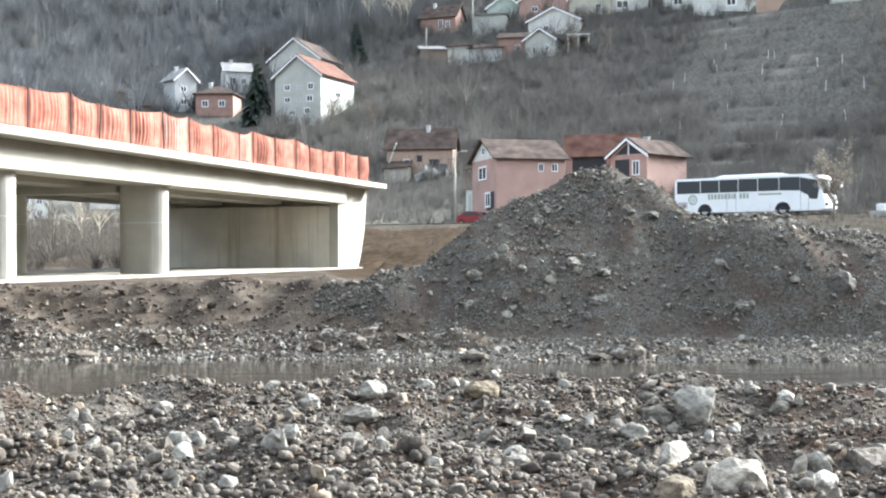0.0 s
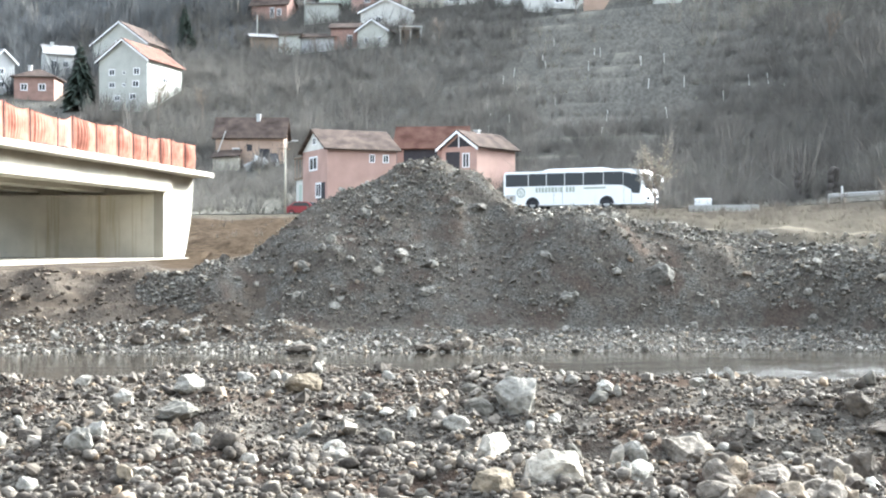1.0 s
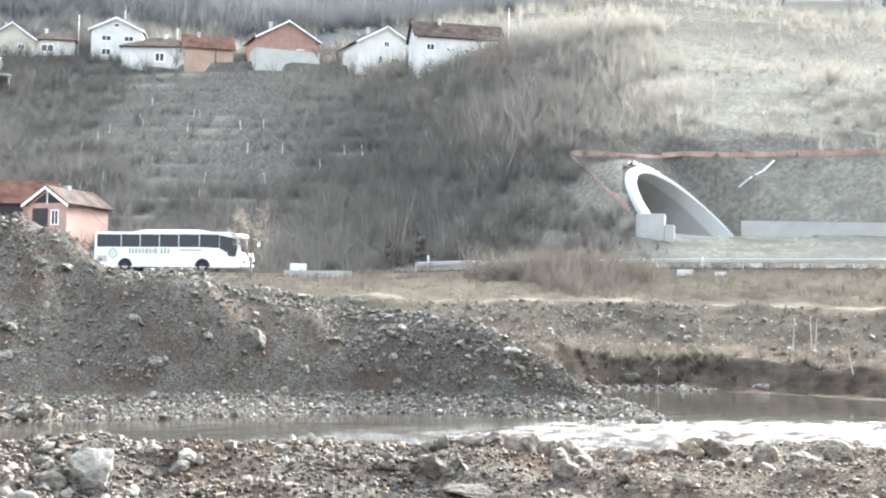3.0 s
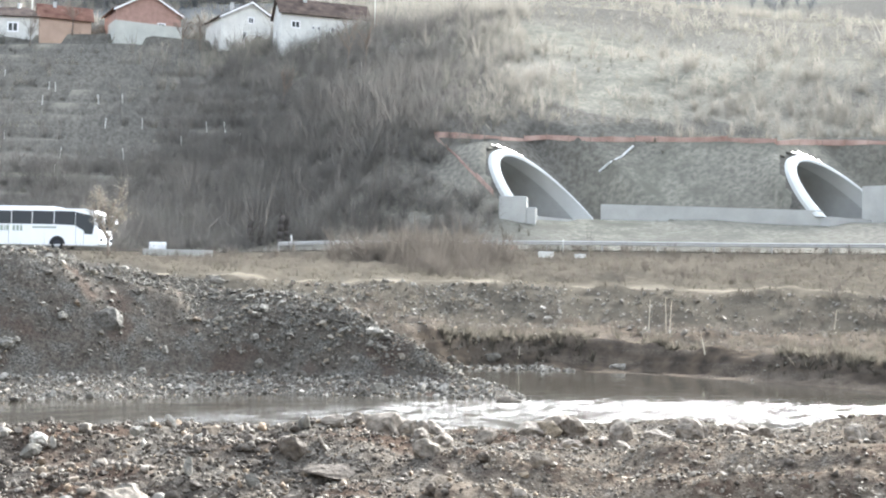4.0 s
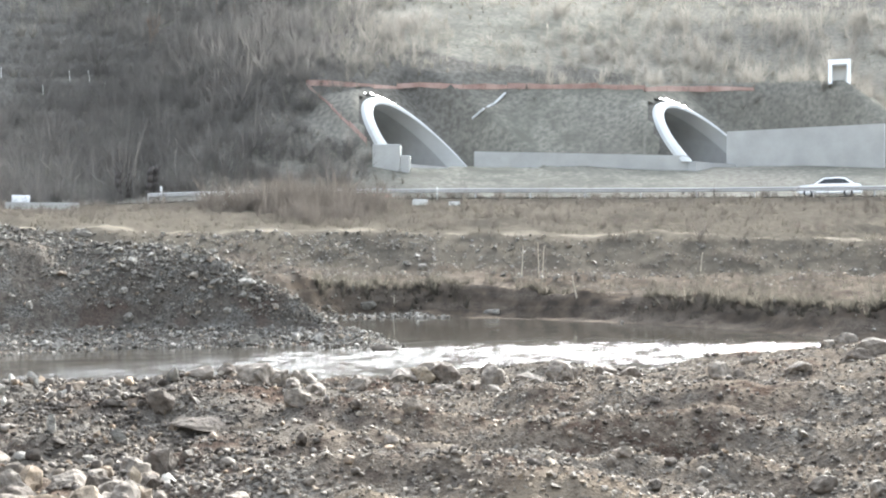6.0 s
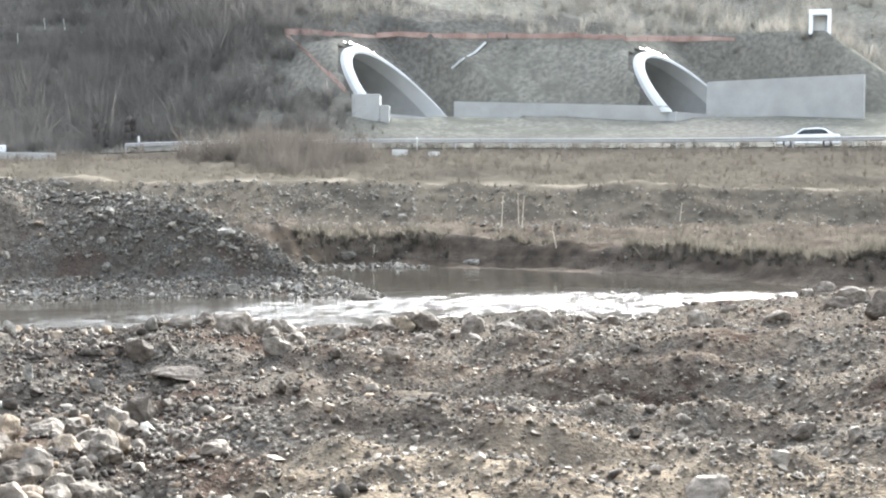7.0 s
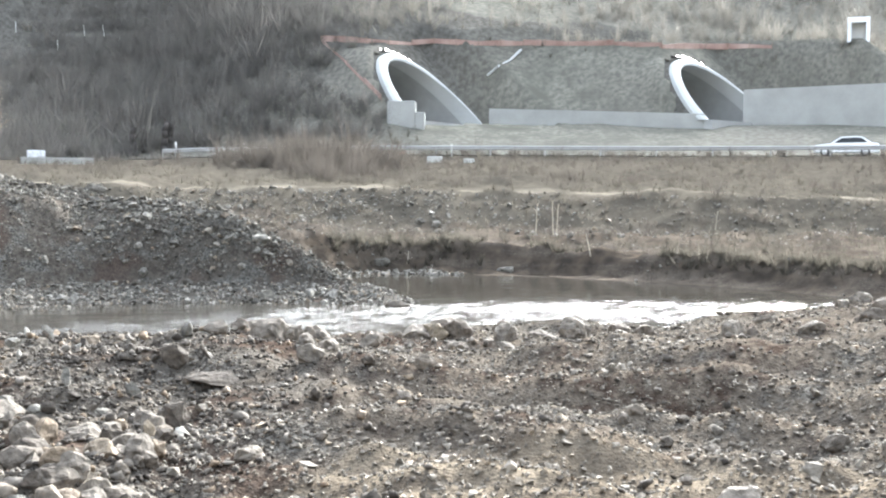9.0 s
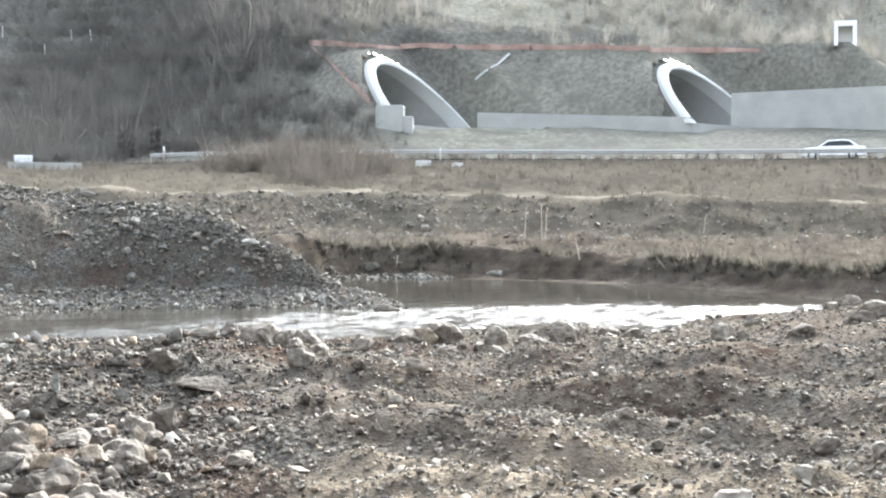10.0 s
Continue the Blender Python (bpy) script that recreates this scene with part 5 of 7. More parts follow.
    r = f0 + (f1 - f0) * u
    x, y = r * np.sin(np.radians(a)), r * np.cos(np.radians(a))
    z, on, *_ = height(x, y)
    size = np.exp(rng.normal(math.log(0.14), 0.5, len(x)))
    scatter("bank_rubble", np.stack([x, y, z], -1)[~on], np.clip(size[~on] * 0.8, 0.05, 0.45), SMALL, SHORE_STONE, "broken rubble tipped down the far bank", "gravel", sink=0.3, seed=15)
    # washed stones at the foot of the far bank
    a = rng.uniform(24, 35, 420)
    r = np.interp(a, FINE_AZ, FINE[3][0]) + rng.normal(0.25, 0.4, len(a))
    x, y = r * np.sin(np.radians(a)), r * np.cos(np.radians(a))
    z, on, *_ = height(x, y)
    on |= (z < -0.15) | (rough(x, y, 2.5, 2, 89) < -0.05)
    size = np.exp(rng.normal(math.log(0.12), 0.5, len(x)))
    scatter("bank_foot_stones", np.stack([x, y, z], -1)[~on], np.clip(size[~on], 0.06, 0.5), SMALL, SHORE_STONE, "pale washed stones at the foot of the far bank", "gravel", sink=0.3, seed=20)
    # heap
    x = rng.uniform(-9.5, 16, 15000)
    toe, ry = np.interp(x, SHORE_X, SHORE_Y) + 2.0, np.interp(x, HEAP_X, HEAP_Y)
    y = toe + (ry - toe + 0.8) * (0.04 + 0.96 * rng.random(len(x)) ** 0.8)
    z, on, *_ = height(x, y)
    size = np.exp(rng.normal(math.log(0.052), 0.65, len(x)))
    on &= (x > -4.5 + rng.normal(0, 0.8, len(x))) | (rng.random(len(x)) < 0.35)
    scatter("heap_stones", np.stack([x, y, z], -1)[on], np.clip(size[on], 0.04, 0.42), SMALL, HEAP_STONE, "dusty grey stones bedded in the excavated heap", "gravel", sink=0.35, seed=5)
    # pale broken fragments in patches on the heap
    x = rng.uniform(-8.5, 14.5, 24000)
    toe, ry = np.interp(x, SHORE_X, SHORE_Y) + 2.0, np.interp(x, HEAP_X, HEAP_Y)
    y = toe + (ry - toe + 0.4) * (0.04 + 0.96 * rng.random(len(x)) ** 0.9)
    z, on, *_ = height(x, y)
    on &= rough(x, z * 1.6, 1.5, 3, 87) + rng.uniform(-0.08, 0.08, len(x)) > 0.02
    size = np.exp(rng.normal(math.log(0.062), 0.6, len(x)))
    scatter("heap_fragments", np.stack([x, y, z], -1)[on], np.clip(size[on], 0.04, 0.4), SMALL, FRAGMENT, "pale broken stone fragments in patches on the heap", "gravel", sink=0.3, seed=19)
    # cut banks on the far side
    a, r = np.concatenate([rng.uniform(13, 56, 2800), rng.uniform(14, 28, 2200)]), rng.uniform(0, 1, 5000)
    near, far = np.interp(a, FINE_AZ, FINE[3][0]), np.interp(a, FINE_AZ, FINE[7][0])
    r = near + (far - near) * r
    x, y = r * np.sin(np.radians(a)), r * np.cos(np.radians(a))
    z, on, *_ = height(x, y)
    keep = ~on & (rough(x, y, 6, 2, 91) > np.where(a < 28, -0.4, -0.05))
    size = np.exp(rng.normal(math.log(0.13), 0.5, len(x)))
    scatter("bank_stones", np.stack([x, y, z], -1)[keep], np.clip(size[keep], 0.06, 0.6), SMALL, HEAP_STONE, "stones and rubble on the eroded river bank", "gravel", sink=0.35, seed=6)

    a, u = rng.uniform(-28, -8, 1500), rng.uniform(0, 1, 1500)
    f0, f1 = np.interp(a, FINE_AZ, FINE[3][0]) + 0.5, np.interp(a, FINE_AZ, FINE[5][0])
    r = f0 + (f1 - f0) * u
    x, y = r * np.sin(np.radians(a)), r * np.cos(np.radians(a))
    z, on, *_ = height(x, y)
    size = np.exp(rng.normal(math.log(0.11), 0.5, len(x)))
    scatter("bank_crumbs", np.stack([x, y, z], -1)[~on], np.clip(size[~on], 0.05, 0.5), SMALL, EARTH_CRUMB, "crumbled brown earth on the bank below the bridge", "soil", sink=0.35, seed=16)


build_gravel()


# ---- single rocks: bearing and elevation of the foot, width as it looks, height over width, and 1 where it is tan ----
BOULDER_SHAPES = [rock_shape(4, 300 + i, 15, 0.4, 0.72) for i in range(9)]


def boulders(rows, label, tan_label, group, near, sink, seed, mat=None):
    rnd = random.Random(seed)
    meshes = {}
    for row in rows:
        az, el, w, tall = row[:4]
        tan = len(row) > 4
        k = rnd.randrange(len(BOULDER_SHAPES))
        if (k, tan) not in meshes:
            me = bpy.data.meshes.new("boulder")
            vs, fs = BOULDER_SHAPES[k]
            me.from_pydata(vs.tolist(), [], fs.tolist())
            me.polygons.foreach_set("use_smooth", [False] * len(me.polygons))
            me.materials.append(TAN_ROCK if tan else (mat or ROCK))
            meshes[k, tan] = me
        x, y, z, r = on_ray(az, el, near)
        s = w * r * U / 1000 / 1.4
        ob = tagged(new("boulder", meshes[k, tan]), tan_label if tan else label, "boulder", group)
        ob.matrix_world = pose(x, y, z + s * tall * (0.62 - sink if tall > 0.3 else -0.5), rnd.uniform(-9, 9), rnd.uniform(-9, 9), rnd.uniform(0, 360)) @ Matrix.Diagonal((s, s * rnd.uniform(0.7, 1.0), s * tall, 1))


BAR_ROCKS_A = [(4.15, -7.56, 75, 1.1), (-5.95, -6.88, 60, 0.8, 1), (3.01, -10.01, 72, 1), (5.86, -11.05, 92, 0.9), (3.05, -11.40, 80, 0.7, 1), (9.59, -9.96, 50, 0.9), (11.99, -9.77, 74, 0.9), (9.88, -10.86, 60, 0.8), (-11.19, -6.76, 50, 0.8), (-20.43, -8.93, 48, 0.8), (-24.27, -5.88, 52, 0.6, 1), (-24.88, -7.16, 32, 0.8, 1), (-15.23, -8.67, 36, 1), (-16.06, -9.21, 46, 1.1), (-14.10, -7.35, 30, 1.3)]
BAR_ROCKS_B = [(-11.59, -7.96, 62, 0.7), (-8.66, -6.42, 30, 0.9), (1.12, -8.77, 50, 0.9), (2.29, -7.93, 42, 0.9), (-2.03, -9.21, 36, 0.9), (-8.54, -10.17, 36, 0.8), (-20.94, -10.60, 32, 1.2), (5.87, -8.40, 30, 0.8), (8.25, -6.86, 36, 0.7), (6.64, -6.50, 30, 0.7), (-4.42, -10.13, 40, 1), (-18.27, -10.87, 36, 0.8), (-13.32, -10.61, 34, 0.8)]
BAR_ROCKS_C = [(11.88, -9.88, 82, 0.8), (19.65, -10.15, 72, 0.9), (15.62, -6.65, 40, 0.8), (19.50, -7.40, 52, 0.9), (21.65, -7.92, 105, 0.24), (25.68, -7.35, 46, 0.9), (31.03, -7.68, 36, 0.9), (26.01, -9.11, 32, 0.95), (31.24, -6.33, 62, 0.6, 1), (18.60, -10.50, 62, 1), (16.61, -11.53, 72, 0.8, 1), (15.03, -11.69, 62, 0.8), (18.97, -11.40, 44, 1)]
BAR_ROCKS_D = [(23.31, -11.70, 62, 0.5), (14.76, -13.77, 84, 0.9), (45.78, -13.25, 74, 0.7), (40.88, -9.52, 30, 0.8), (43.04, -9.77, 22, 0.7), (52.97, -5.3, 64, 1.0), (42.35, -10.91, 30, 0.8), (49.79, -10.58, 46, 0.9), (51.89, -10.58, 40, 0.8)]
SHORE_SLABS = [(1.66, -5.08, 32, 1.0), (0.80, -5.09, 30, 0.7), (-0.17, -5.10, 38, 0.4), (-5.99, -5.11, 54, 0.35), (-13.43, -4.66, 28, 0.9), (-24.09, -4.80, 44, 0.4), (-11.52, -4.39, 26, 0.8), (3.85, -4.96, 36, 0.7), (29.24, -5.24, 36, 0.7)]
HEAP_ROCKS = [(1.30, 1.91, 34, 0.7), (2.34, 1.69, 32, 0.5), (10.60, -1.45, 56, 0.8), (6.45, -2.55, 28, 0.9), (-5.98, -2.52, 20, 1.2), (-5.90, -1.13, 36, 0.7), (-3.04, 1.41, 34, 0.7), (-0.03, -2.26, 26, 0.8), (-4.56, 0.09, 14, 1.4), (-5.04, -0.26, 20, 1)]
HEAP_LUMPS = [(-3.12, 1.27, 24, 0.8), (-5.28, -0.37, 16, 0.9), (-4.68, 0.05, 18, 1.2), (-6.01, -1.22, 34, 0.7), (-0.22, -2.41, 26, 0.7), (6.44, -2.68, 22, 0.9), (-6.27, -2.54, 20, 0.8), (-0.7, -3.12, 20, 0.9), (1.53, -0.11, 12, 1.3), (-3.78, -0.83, 22, 0.5), (-4.5, -3.04, 20, 0.9), (8.75, -1.43, 26, 0.6), (-1.29, -0.56, 26, 0.8), (0.12, -1.05, 26, 0.6), (5.41, -0.66, 24, 0.7), (11.35, 0.81, 16, 0.7), (15.32, 0.26, 34, 0.7), (16.91, -1.52, 14, 0.9), (17.34, -2.23, 16, 0.8), (18.62, -2.64, 11, 1.1), (18.91, -3.64, 11, 1.2), (17.59, -3.52, 20, 1.1), (13.26, -2.93, 13, 1.6), (15.55, -2.04, 16, 0.9), (21.99, -3.15, 14, 0.9), (22.88, -1.94, 30, 0.8), (12.26, -3.88, 18, 0.8)]
BANK_ROCKS = [(30.91, -1.20, 16, 1), (34.30, -3.15, 52, 0.3), (28.45, -3.01, 28, 0.5), (23.21, -4.96, 32, 0.8)]
for i, rows in enumerate((BAR_ROCKS_A, BAR_ROCKS_B, BAR_ROCKS_C, BAR_ROCKS_D)):
    boulders(rows, "pale grey broken boulder bedded in the gravel bar", "tan-coloured boulder on the gravel bar", "boulders on the gravel bar", 4.5, 0.42, 20 + i, PALE_ROCK if i < 2 else None)
boulders(SHORE_SLABS, "pale stone slab at the far water's edge", "tan slab at the water's edge", "slabs along the far shore", 24, 0.2, 31)
boulders(HEAP_ROCKS, "large rock sticking out of the excavated heap", "tan rock in the heap", "rocks in the heap", 27, 0.8, 32, HEAP_ROCK)
boulders(HEAP_LUMPS, "dusty grey rock bedded in the excavated heap", "tan rock in the heap", "rocks in the heap", 27, 0.55, 34, HEAP_LUMP)
boulders(BANK_ROCKS, "rock lying on the eroded far bank", "tan rock on the far bank", "rocks on the far bank", 30, 0.4, 33, PALE_ROCK)


def loose_stones():
    """Stones large enough to tell apart, each an object."""
    rng = np.random.default_rng(77)
    shapes = []
    for i in range(6):
        vs, fs = MIDDLE[i]
        me = bpy.data.meshes.new("stone")
        me.from_pydata(vs.tolist(), [], fs.tolist())
        me.polygons.foreach_set("use_smooth", [False] * len(me.polygons))
        me.materials.append(ROCK if i % 3 else PALE_ROCK)
        shapes.append(me)
    p = bar_points(300, 6.0, 15.0, -29, 22, rng, 1.2)
    for i, (x, y, z) in enumerate(p):
        s = rng.uniform(0.045, 0.09) if i % 3 else rng.uniform(0.08, 0.15)
        ob = tagged(new("stone", shapes[i % 6]), "fist-sized to head-sized pale stone on the gravel bar", "stone", "stones on the gravel bar")
        ob.matrix_world = pose(x, y, z + s * 0.35, *rng.uniform(0, 360, 3)) @ Matrix.Diagonal((s, s * rng.uniform(0.7, 1.1), s * rng.uniform(0.55, 0.9), 1))


loose_stones()


def rock_cluster(n, a0, a1, r0, r1, size, mat, name, label, group, seed, sink):
    rng = np.random.default_rng(seed)
    meshes = []
    for i in range(5):
        vs, fs = BOULDER_SHAPES[i]
        me = bpy.data.meshes.new(name)
        me.from_pydata(vs.tolist(), [], fs.tolist())
        me.polygons.foreach_set("use_smooth", [False] * len(me.polygons))
        me.materials.append(mat)
        meshes.append(me)
    p = bar_points(n, r0, r1, a0, a1, rng, 1.0)
    for i, (x, y, z) in enumerate(p):
        s = rng.uniform(*size)
        ob = tagged(new(name, meshes[i % 5]), label, name.replace("_", " "), group)
        ob.matrix_world = pose(x, y, z + s * (0.45 - sink), *rng.uniform(-25, 25, 2), rng.uniform(0, 360)) @ Matrix.Diagonal((s, s * rng.uniform(0.7, 1), s * rng.uniform(0.6, 0.95), 1))


rock_cluster(46, 13.0, 19.5, 6.0, 9.4, (0.08, 0.19), ROCK, "boulder", "pale broken rock dumped in a cluster on the bar", "cluster of dumped rocks", 41, 0.1)
rock_cluster(34, 21, 45, 13.4, 16.4, (0.15, 0.33), CLOD, "soil_clod", "lump of brown soil and gravel on the bar's edge", "soil clods along the bar's edge", 42, 0.25)
rock_cluster(30, 22, 46, 12.8, 16.2, (0.08, 0.18), CLOD, "soil_clod", "lump of brown soil and gravel on the bar's edge", "soil clods along the bar's edge", 45, 0.22)
rock_cluster(14, 45, 56, 15.5, 19, (0.14, 0.32), CLOD, "soil_clod", "lump of brown soil and gravel on the bar's edge", "soil clods along the bar's edge", 43, 0.25)
rock_cluster(22, 24, 54, 7.5, 14, (0.05, 0.10), ROCK, "stone", "single pale stone lying on the rutted soil", "stones on the rutted soil", 44, 0.1)


# ---- bare bushes, trees and dry grass ----
def leafy(m, share):
    """Lets part of the light pass through thin blades and twigs."""
    nt = m.node_tree
    nt.nodes["Principled BSDF"].inputs["Specular IOR Level"].default_value = 0.0
    b, out = nt.nodes["Principled BSDF"], nt.nodes["Material Output"]
    tr, mx = nt.nodes.new("ShaderNodeBsdfTranslucent"), nt.nodes.new("ShaderNodeMixShader")
    mx.inputs[0].default_value = share
    nt.links.new(b.inputs["Base Color"].links[0].from_socket, tr.inputs["Color"])
    nt.links.new(b.outputs[0], mx.inputs[1])
    nt.links.new(tr.outputs[0], mx.inputs[2])
    nt.links.new(mx.outputs[0], out.inputs["Surface"])
    return m


TWIG = leafy(material("bare_twigs", (0.135, 0.126, 0.114), 0.9, 0.25, 0.15, 6, 0.2), 0.4)
# paler copy of bare_twigs, with the haze over the open slope in its colour
PALE_TWIG = leafy(material("hazed_twigs", (0.205, 0.19, 0.162), 0.9, 0.25, 0.15, 6, 0.2), 0.4)
DARK_TWIG = leafy(material("bramble_twigs", (0.105, 0.092, 0.078), 0.9, 0.3, 0.3, 6, 0.2), 0.3)
LEAF = leafy(material("withered_leaves", (0.25, 0.225, 0.185), 0.9, 0.25, 0.5, 8, 0.2), 0.4)
BARK = material("bark", (0.16, 0.13, 0.105), 0.95, 0.3, 4, 30, 0.5)
DARK_BARK = material("dark_bark", (0.06, 0.052, 0.046), 0.95, 0.3, 4, 30, 0.5)
PALE_BARK = material("pale_bark", (0.42, 0.37, 0.29), 0.95, 0.25, 4, 30, 0.4)
STRAW = leafy(material("dry_grass", (0.088, 0.079, 0.063), 0.95, 0.3, 0.4, 8, 0.2), 0.5)
WOODS = leafy(material("far_twigs", (0.11, 0.112, 0.113), 0.9, 0.25, 0.02, 2, 0.2), 0.3)
WEED = leafy(material("withered_weeds", (0.165, 0.154, 0.128), 0.95, 0.3, 0.05, 5, 0.2), 0.5)
NEEDLES = material("fir_needles", (0.05, 0.065, 0.05), 0.9, 0.3, 1.0, 8, 0.2)


def bush_shape(seed, blades, spread, thick, jitter=0.10):
    """Thin twigs fanning out and up from a foot, as one-sided slivers; unit height."""
    rng = np.random.default_rng(seed)
    v = []
    for _ in range(blades):
        a, lean = rng.uniform(0, 2 * math.pi), abs(rng.normal(0, spread))
        h = rng.uniform(0.45, 1.0)
        start = rng.uniform(0, 0.45) * h
        d = np.array([math.cos(a) * lean, math.sin(a) * lean, 1.0])
        side = np.array([-math.sin(a + rng.uniform(-1, 1)), math.cos(a), 0.0]) * thick
        foot = d * start + rng.normal(0, 0.05, 3) * np.array([1, 1, 0])
        tip = d * h + rng.normal(0, jitter, 3)
        v += [foot - side, foot + side, tip]
    return np.array(v), np.arange(len(v)).reshape(-1, 3)


def scatter_bushes(name, x, y, tall, shapes, mat, label, category, seed, wide=1.0):
    rng = np.random.default_rng(seed)
    z = height(x, y)[0]
    V, F, base = [], [], 0
    which = rng.integers(0, len(shapes), len(x))
    for k, (vs, fs) in enumerate(shapes):
        sel = np.where(which == k)[0]
        a = rng.uniform(0, 2 * math.pi, len(sel))
        c, s = np.cos(a)[:, None], np.sin(a)[:, None]
        h = tall[sel][:, None]
        px = (vs[None, :, 0] * c - vs[None, :, 1] * s) * h * wide + x[sel][:, None]
        py = (vs[None, :, 0] * s + vs[None, :, 1] * c) * h * wide + y[sel][:, None]
        pz = vs[None, :, 2] * h + z[sel][:, None] - 0.05
        V.append(np.stack([px, py, pz], -1).reshape(-1, 3))
        F.append((fs[None] + (np.arange(len(sel)) * len(vs))[:, None, None] + base).reshape(-1, 3))
        base += len(sel) * len(vs)
    V, F = np.concatenate(V), np.concatenate(F)
    me = bpy.data.meshes.new(name)
    me.vertices.add(len(V))
    me.vertices.foreach_set("co", V.ravel().astype(np.float32))
    me.loops.add(F.size)
    me.loops.foreach_set("vertex_index", F.ravel().astype(np.int32))
    me.polygons.add(len(F))
    me.polygons.foreach_set("loop_start", np.arange(0, F.size, 3, dtype=np.int32))
    me.polygons.foreach_set("use_smooth", np.zeros(len(F), bool))
    me.update(calc_edges=True)
    me.materials.append(mat)
    return tagged(new(name, me), label, category, kind="stuff")


def build_brush():
    rng = np.random.default_rng(5)
    bush = [bush_shape(i, 34, 0.7, 0.0115, 0.2) for i in range(5)]
    wood = [bush_shape(20 + i, 30, 0.45, 0.014, 0.14) for i in range(4)]
    tuft = [bush_shape(40 + i, 10, 0.5, 0.03) for i in range(4)]

    def field(n, a0, a1, r0, r1, seed, cut, size):
        a, r = rng.uniform(a0 - 3, a1 + 3, n), np.sqrt(rng.uniform((r0 - 4) ** 2, (r1 + 12) ** 2, n))
        x, y = r * np.sin(np.radians(a)), r * np.cos(np.radians(a))
        edge = np.minimum(np.clip((a - a0 + 3) / 6, 0, 1), np.clip((a1 + 3 - a) / 6, 0, 1))
        keep = rough(x, y, size, 3, seed) + rng.uniform(-0.12, 0.12, n) > cut + 0.5 * (1 - np.clip(edge * 2, 0, 1))
        inside = np.zeros(n, bool)
        for lx, ly, z0, high in tunnel_cover(x, y)[1]:
            inside |= (np.abs(lx) < 7.5) & (ly > -6) & (ly < 10)
        keep &= ~inside
        return x[keep], y[keep], a[keep], r[keep]

    parts = []
    for args in ((6200, -13, 6, 132, 236, 101, -0.6, 30), (1600, 6, 20, 150, 250, 102, -0.05, 25), (3400, 13, 27, 106, 190, 103, -0.42, 30), (900, 27, 54, 124, 150, 107, -0.1, 20), (1500, -32, -10, 150, 300, 104, -0.15, 35), (700, 5, 30, 104, 122, 109, -0.05, 14),
                 (1500, 24, 58, 140, 330, 105, 0.05, 40), (1200, -12, 26, 235, 330, 106, -0.1, 30)):
        x, y, a, r = field(*args)
        parts.append((x, y))
    x, y = np.concatenate([p[0] for p in parts]), np.concatenate([p[1] for p in parts])
    az, r = np.degrees(np.arctan2(x, y)), np.hypot(x, y)
    bare = np.clip(1 - np.abs(az - 9.0 + 5 * rough(x, y, 30, 2, 119)) / 5.5, 0, 1) * np.clip((236 - r) / 20, 0, 1) * np.clip((r - 112) / 12, 0, 1)
    open_slope = rng.random(len(x)) < 0.9 * np.clip(bare * 2.2, 0, 1)
    x, y = x[~open_slope], y[~open_slope]
    tall = np.exp(rng.normal(math.log(2.2), 0.3, len(x))) * np.interp(np.hypot(x, y), [105, 160], [0.55, 1.0])
    az, r = np.degrees(np.arctan2(x, y)), np.hypot(x, y)
    left = (az + rng.normal(0, 2, len(x)) < 7) | (az + rng.normal(0, 1.5, len(x)) < 27) & (r + rng.normal(0, 8, len(x)) < 185)
    scatter_bushes("hillside_scrub", x[left], y[left], tall[left], bush, TWIG, "dense dark leafless scrub below the houses", "bushes", 6)
    scatter_bushes("hillside_scrub", x[~left], y[~left], tall[~left], bush, PALE_TWIG, "grey leafless scrub on the open hillside", "bushes", 16)
    x, y, a, r = field(3000, -36, 0, 215, 800, 111, -0.45, 60)
    low = r < np.interp(a, [-30, -14, -6, 0], [190, 215, 290, 330])
    x, y = x[~low], y[~low]
    x2, y2, a, r = field(1500, 0, 58, 330, 800, 112, -0.2, 60)
    x, y = np.concatenate([x, x2]), np.concatenate([y, y2])
    x3, y3, a, r = field(8200, -32, 22, 190, 330, 113, -0.6, 60)
    low = r < np.interp(a, [-30, -14, -6, 0, 22], [172, 205, 244, 248, 256])
    x, y = np.concatenate([x, x3[~low]]), np.concatenate([y, y3[~low]])
    tall = np.exp(rng.normal(math.log(1), 0.3, len(x))) * np.interp(np.hypot(x, y), [200, 330, 420], [4.0, 5.0, 8.0])
    scatter_bushes("far_woods", x, y, tall, wood, WOODS, "bare winter woods on the mountain", "woods", 7)
    # rough dry growth over the whole slope
    a = rng.uniform(-30, 57, 17000)
    f0 = np.interp(a, FINE_AZ, FINE[11][0]) + 2
    r = np.sqrt(rng.uniform(0, 1, len(a)) * (290 ** 2 - f0 ** 2) + f0 ** 2)
    x, y = r * np.sin(np.radians(a)), r * np.cos(np.radians(a))
    free = np.ones(len(a), bool)
    for lx, ly, z0, high in tunnel_cover(x, y)[1]:
        free &= ~((np.abs(lx) < 7.5) & (ly > -8) & (ly < 9))
    free &= ~((a > 32) & (a < 53) & (r < 120))
    free &= ~((np.abs(a - 9) < 6.5) & (r > 128) & (r < 232) & (rough(x, y, 9, 2, 139) < 0.08))
    x, y = x[free], y[free]
    scatter_bushes("hillside_weeds", x, y, np.exp(rng.normal(math.log(0.6), 0.4, len(x))), tuft, WEED, "withered weeds and brambles on the slope", "weeds", 12, 1.6)
    # brambles along the steps of the terraces
    a, r = rng.uniform(1, 21, 9000), np.sqrt(rng.uniform(128 ** 2, 240 ** 2, 9000))
    x, y = r * np.sin(np.radians(a)), r * np.cos(np.radians(a))
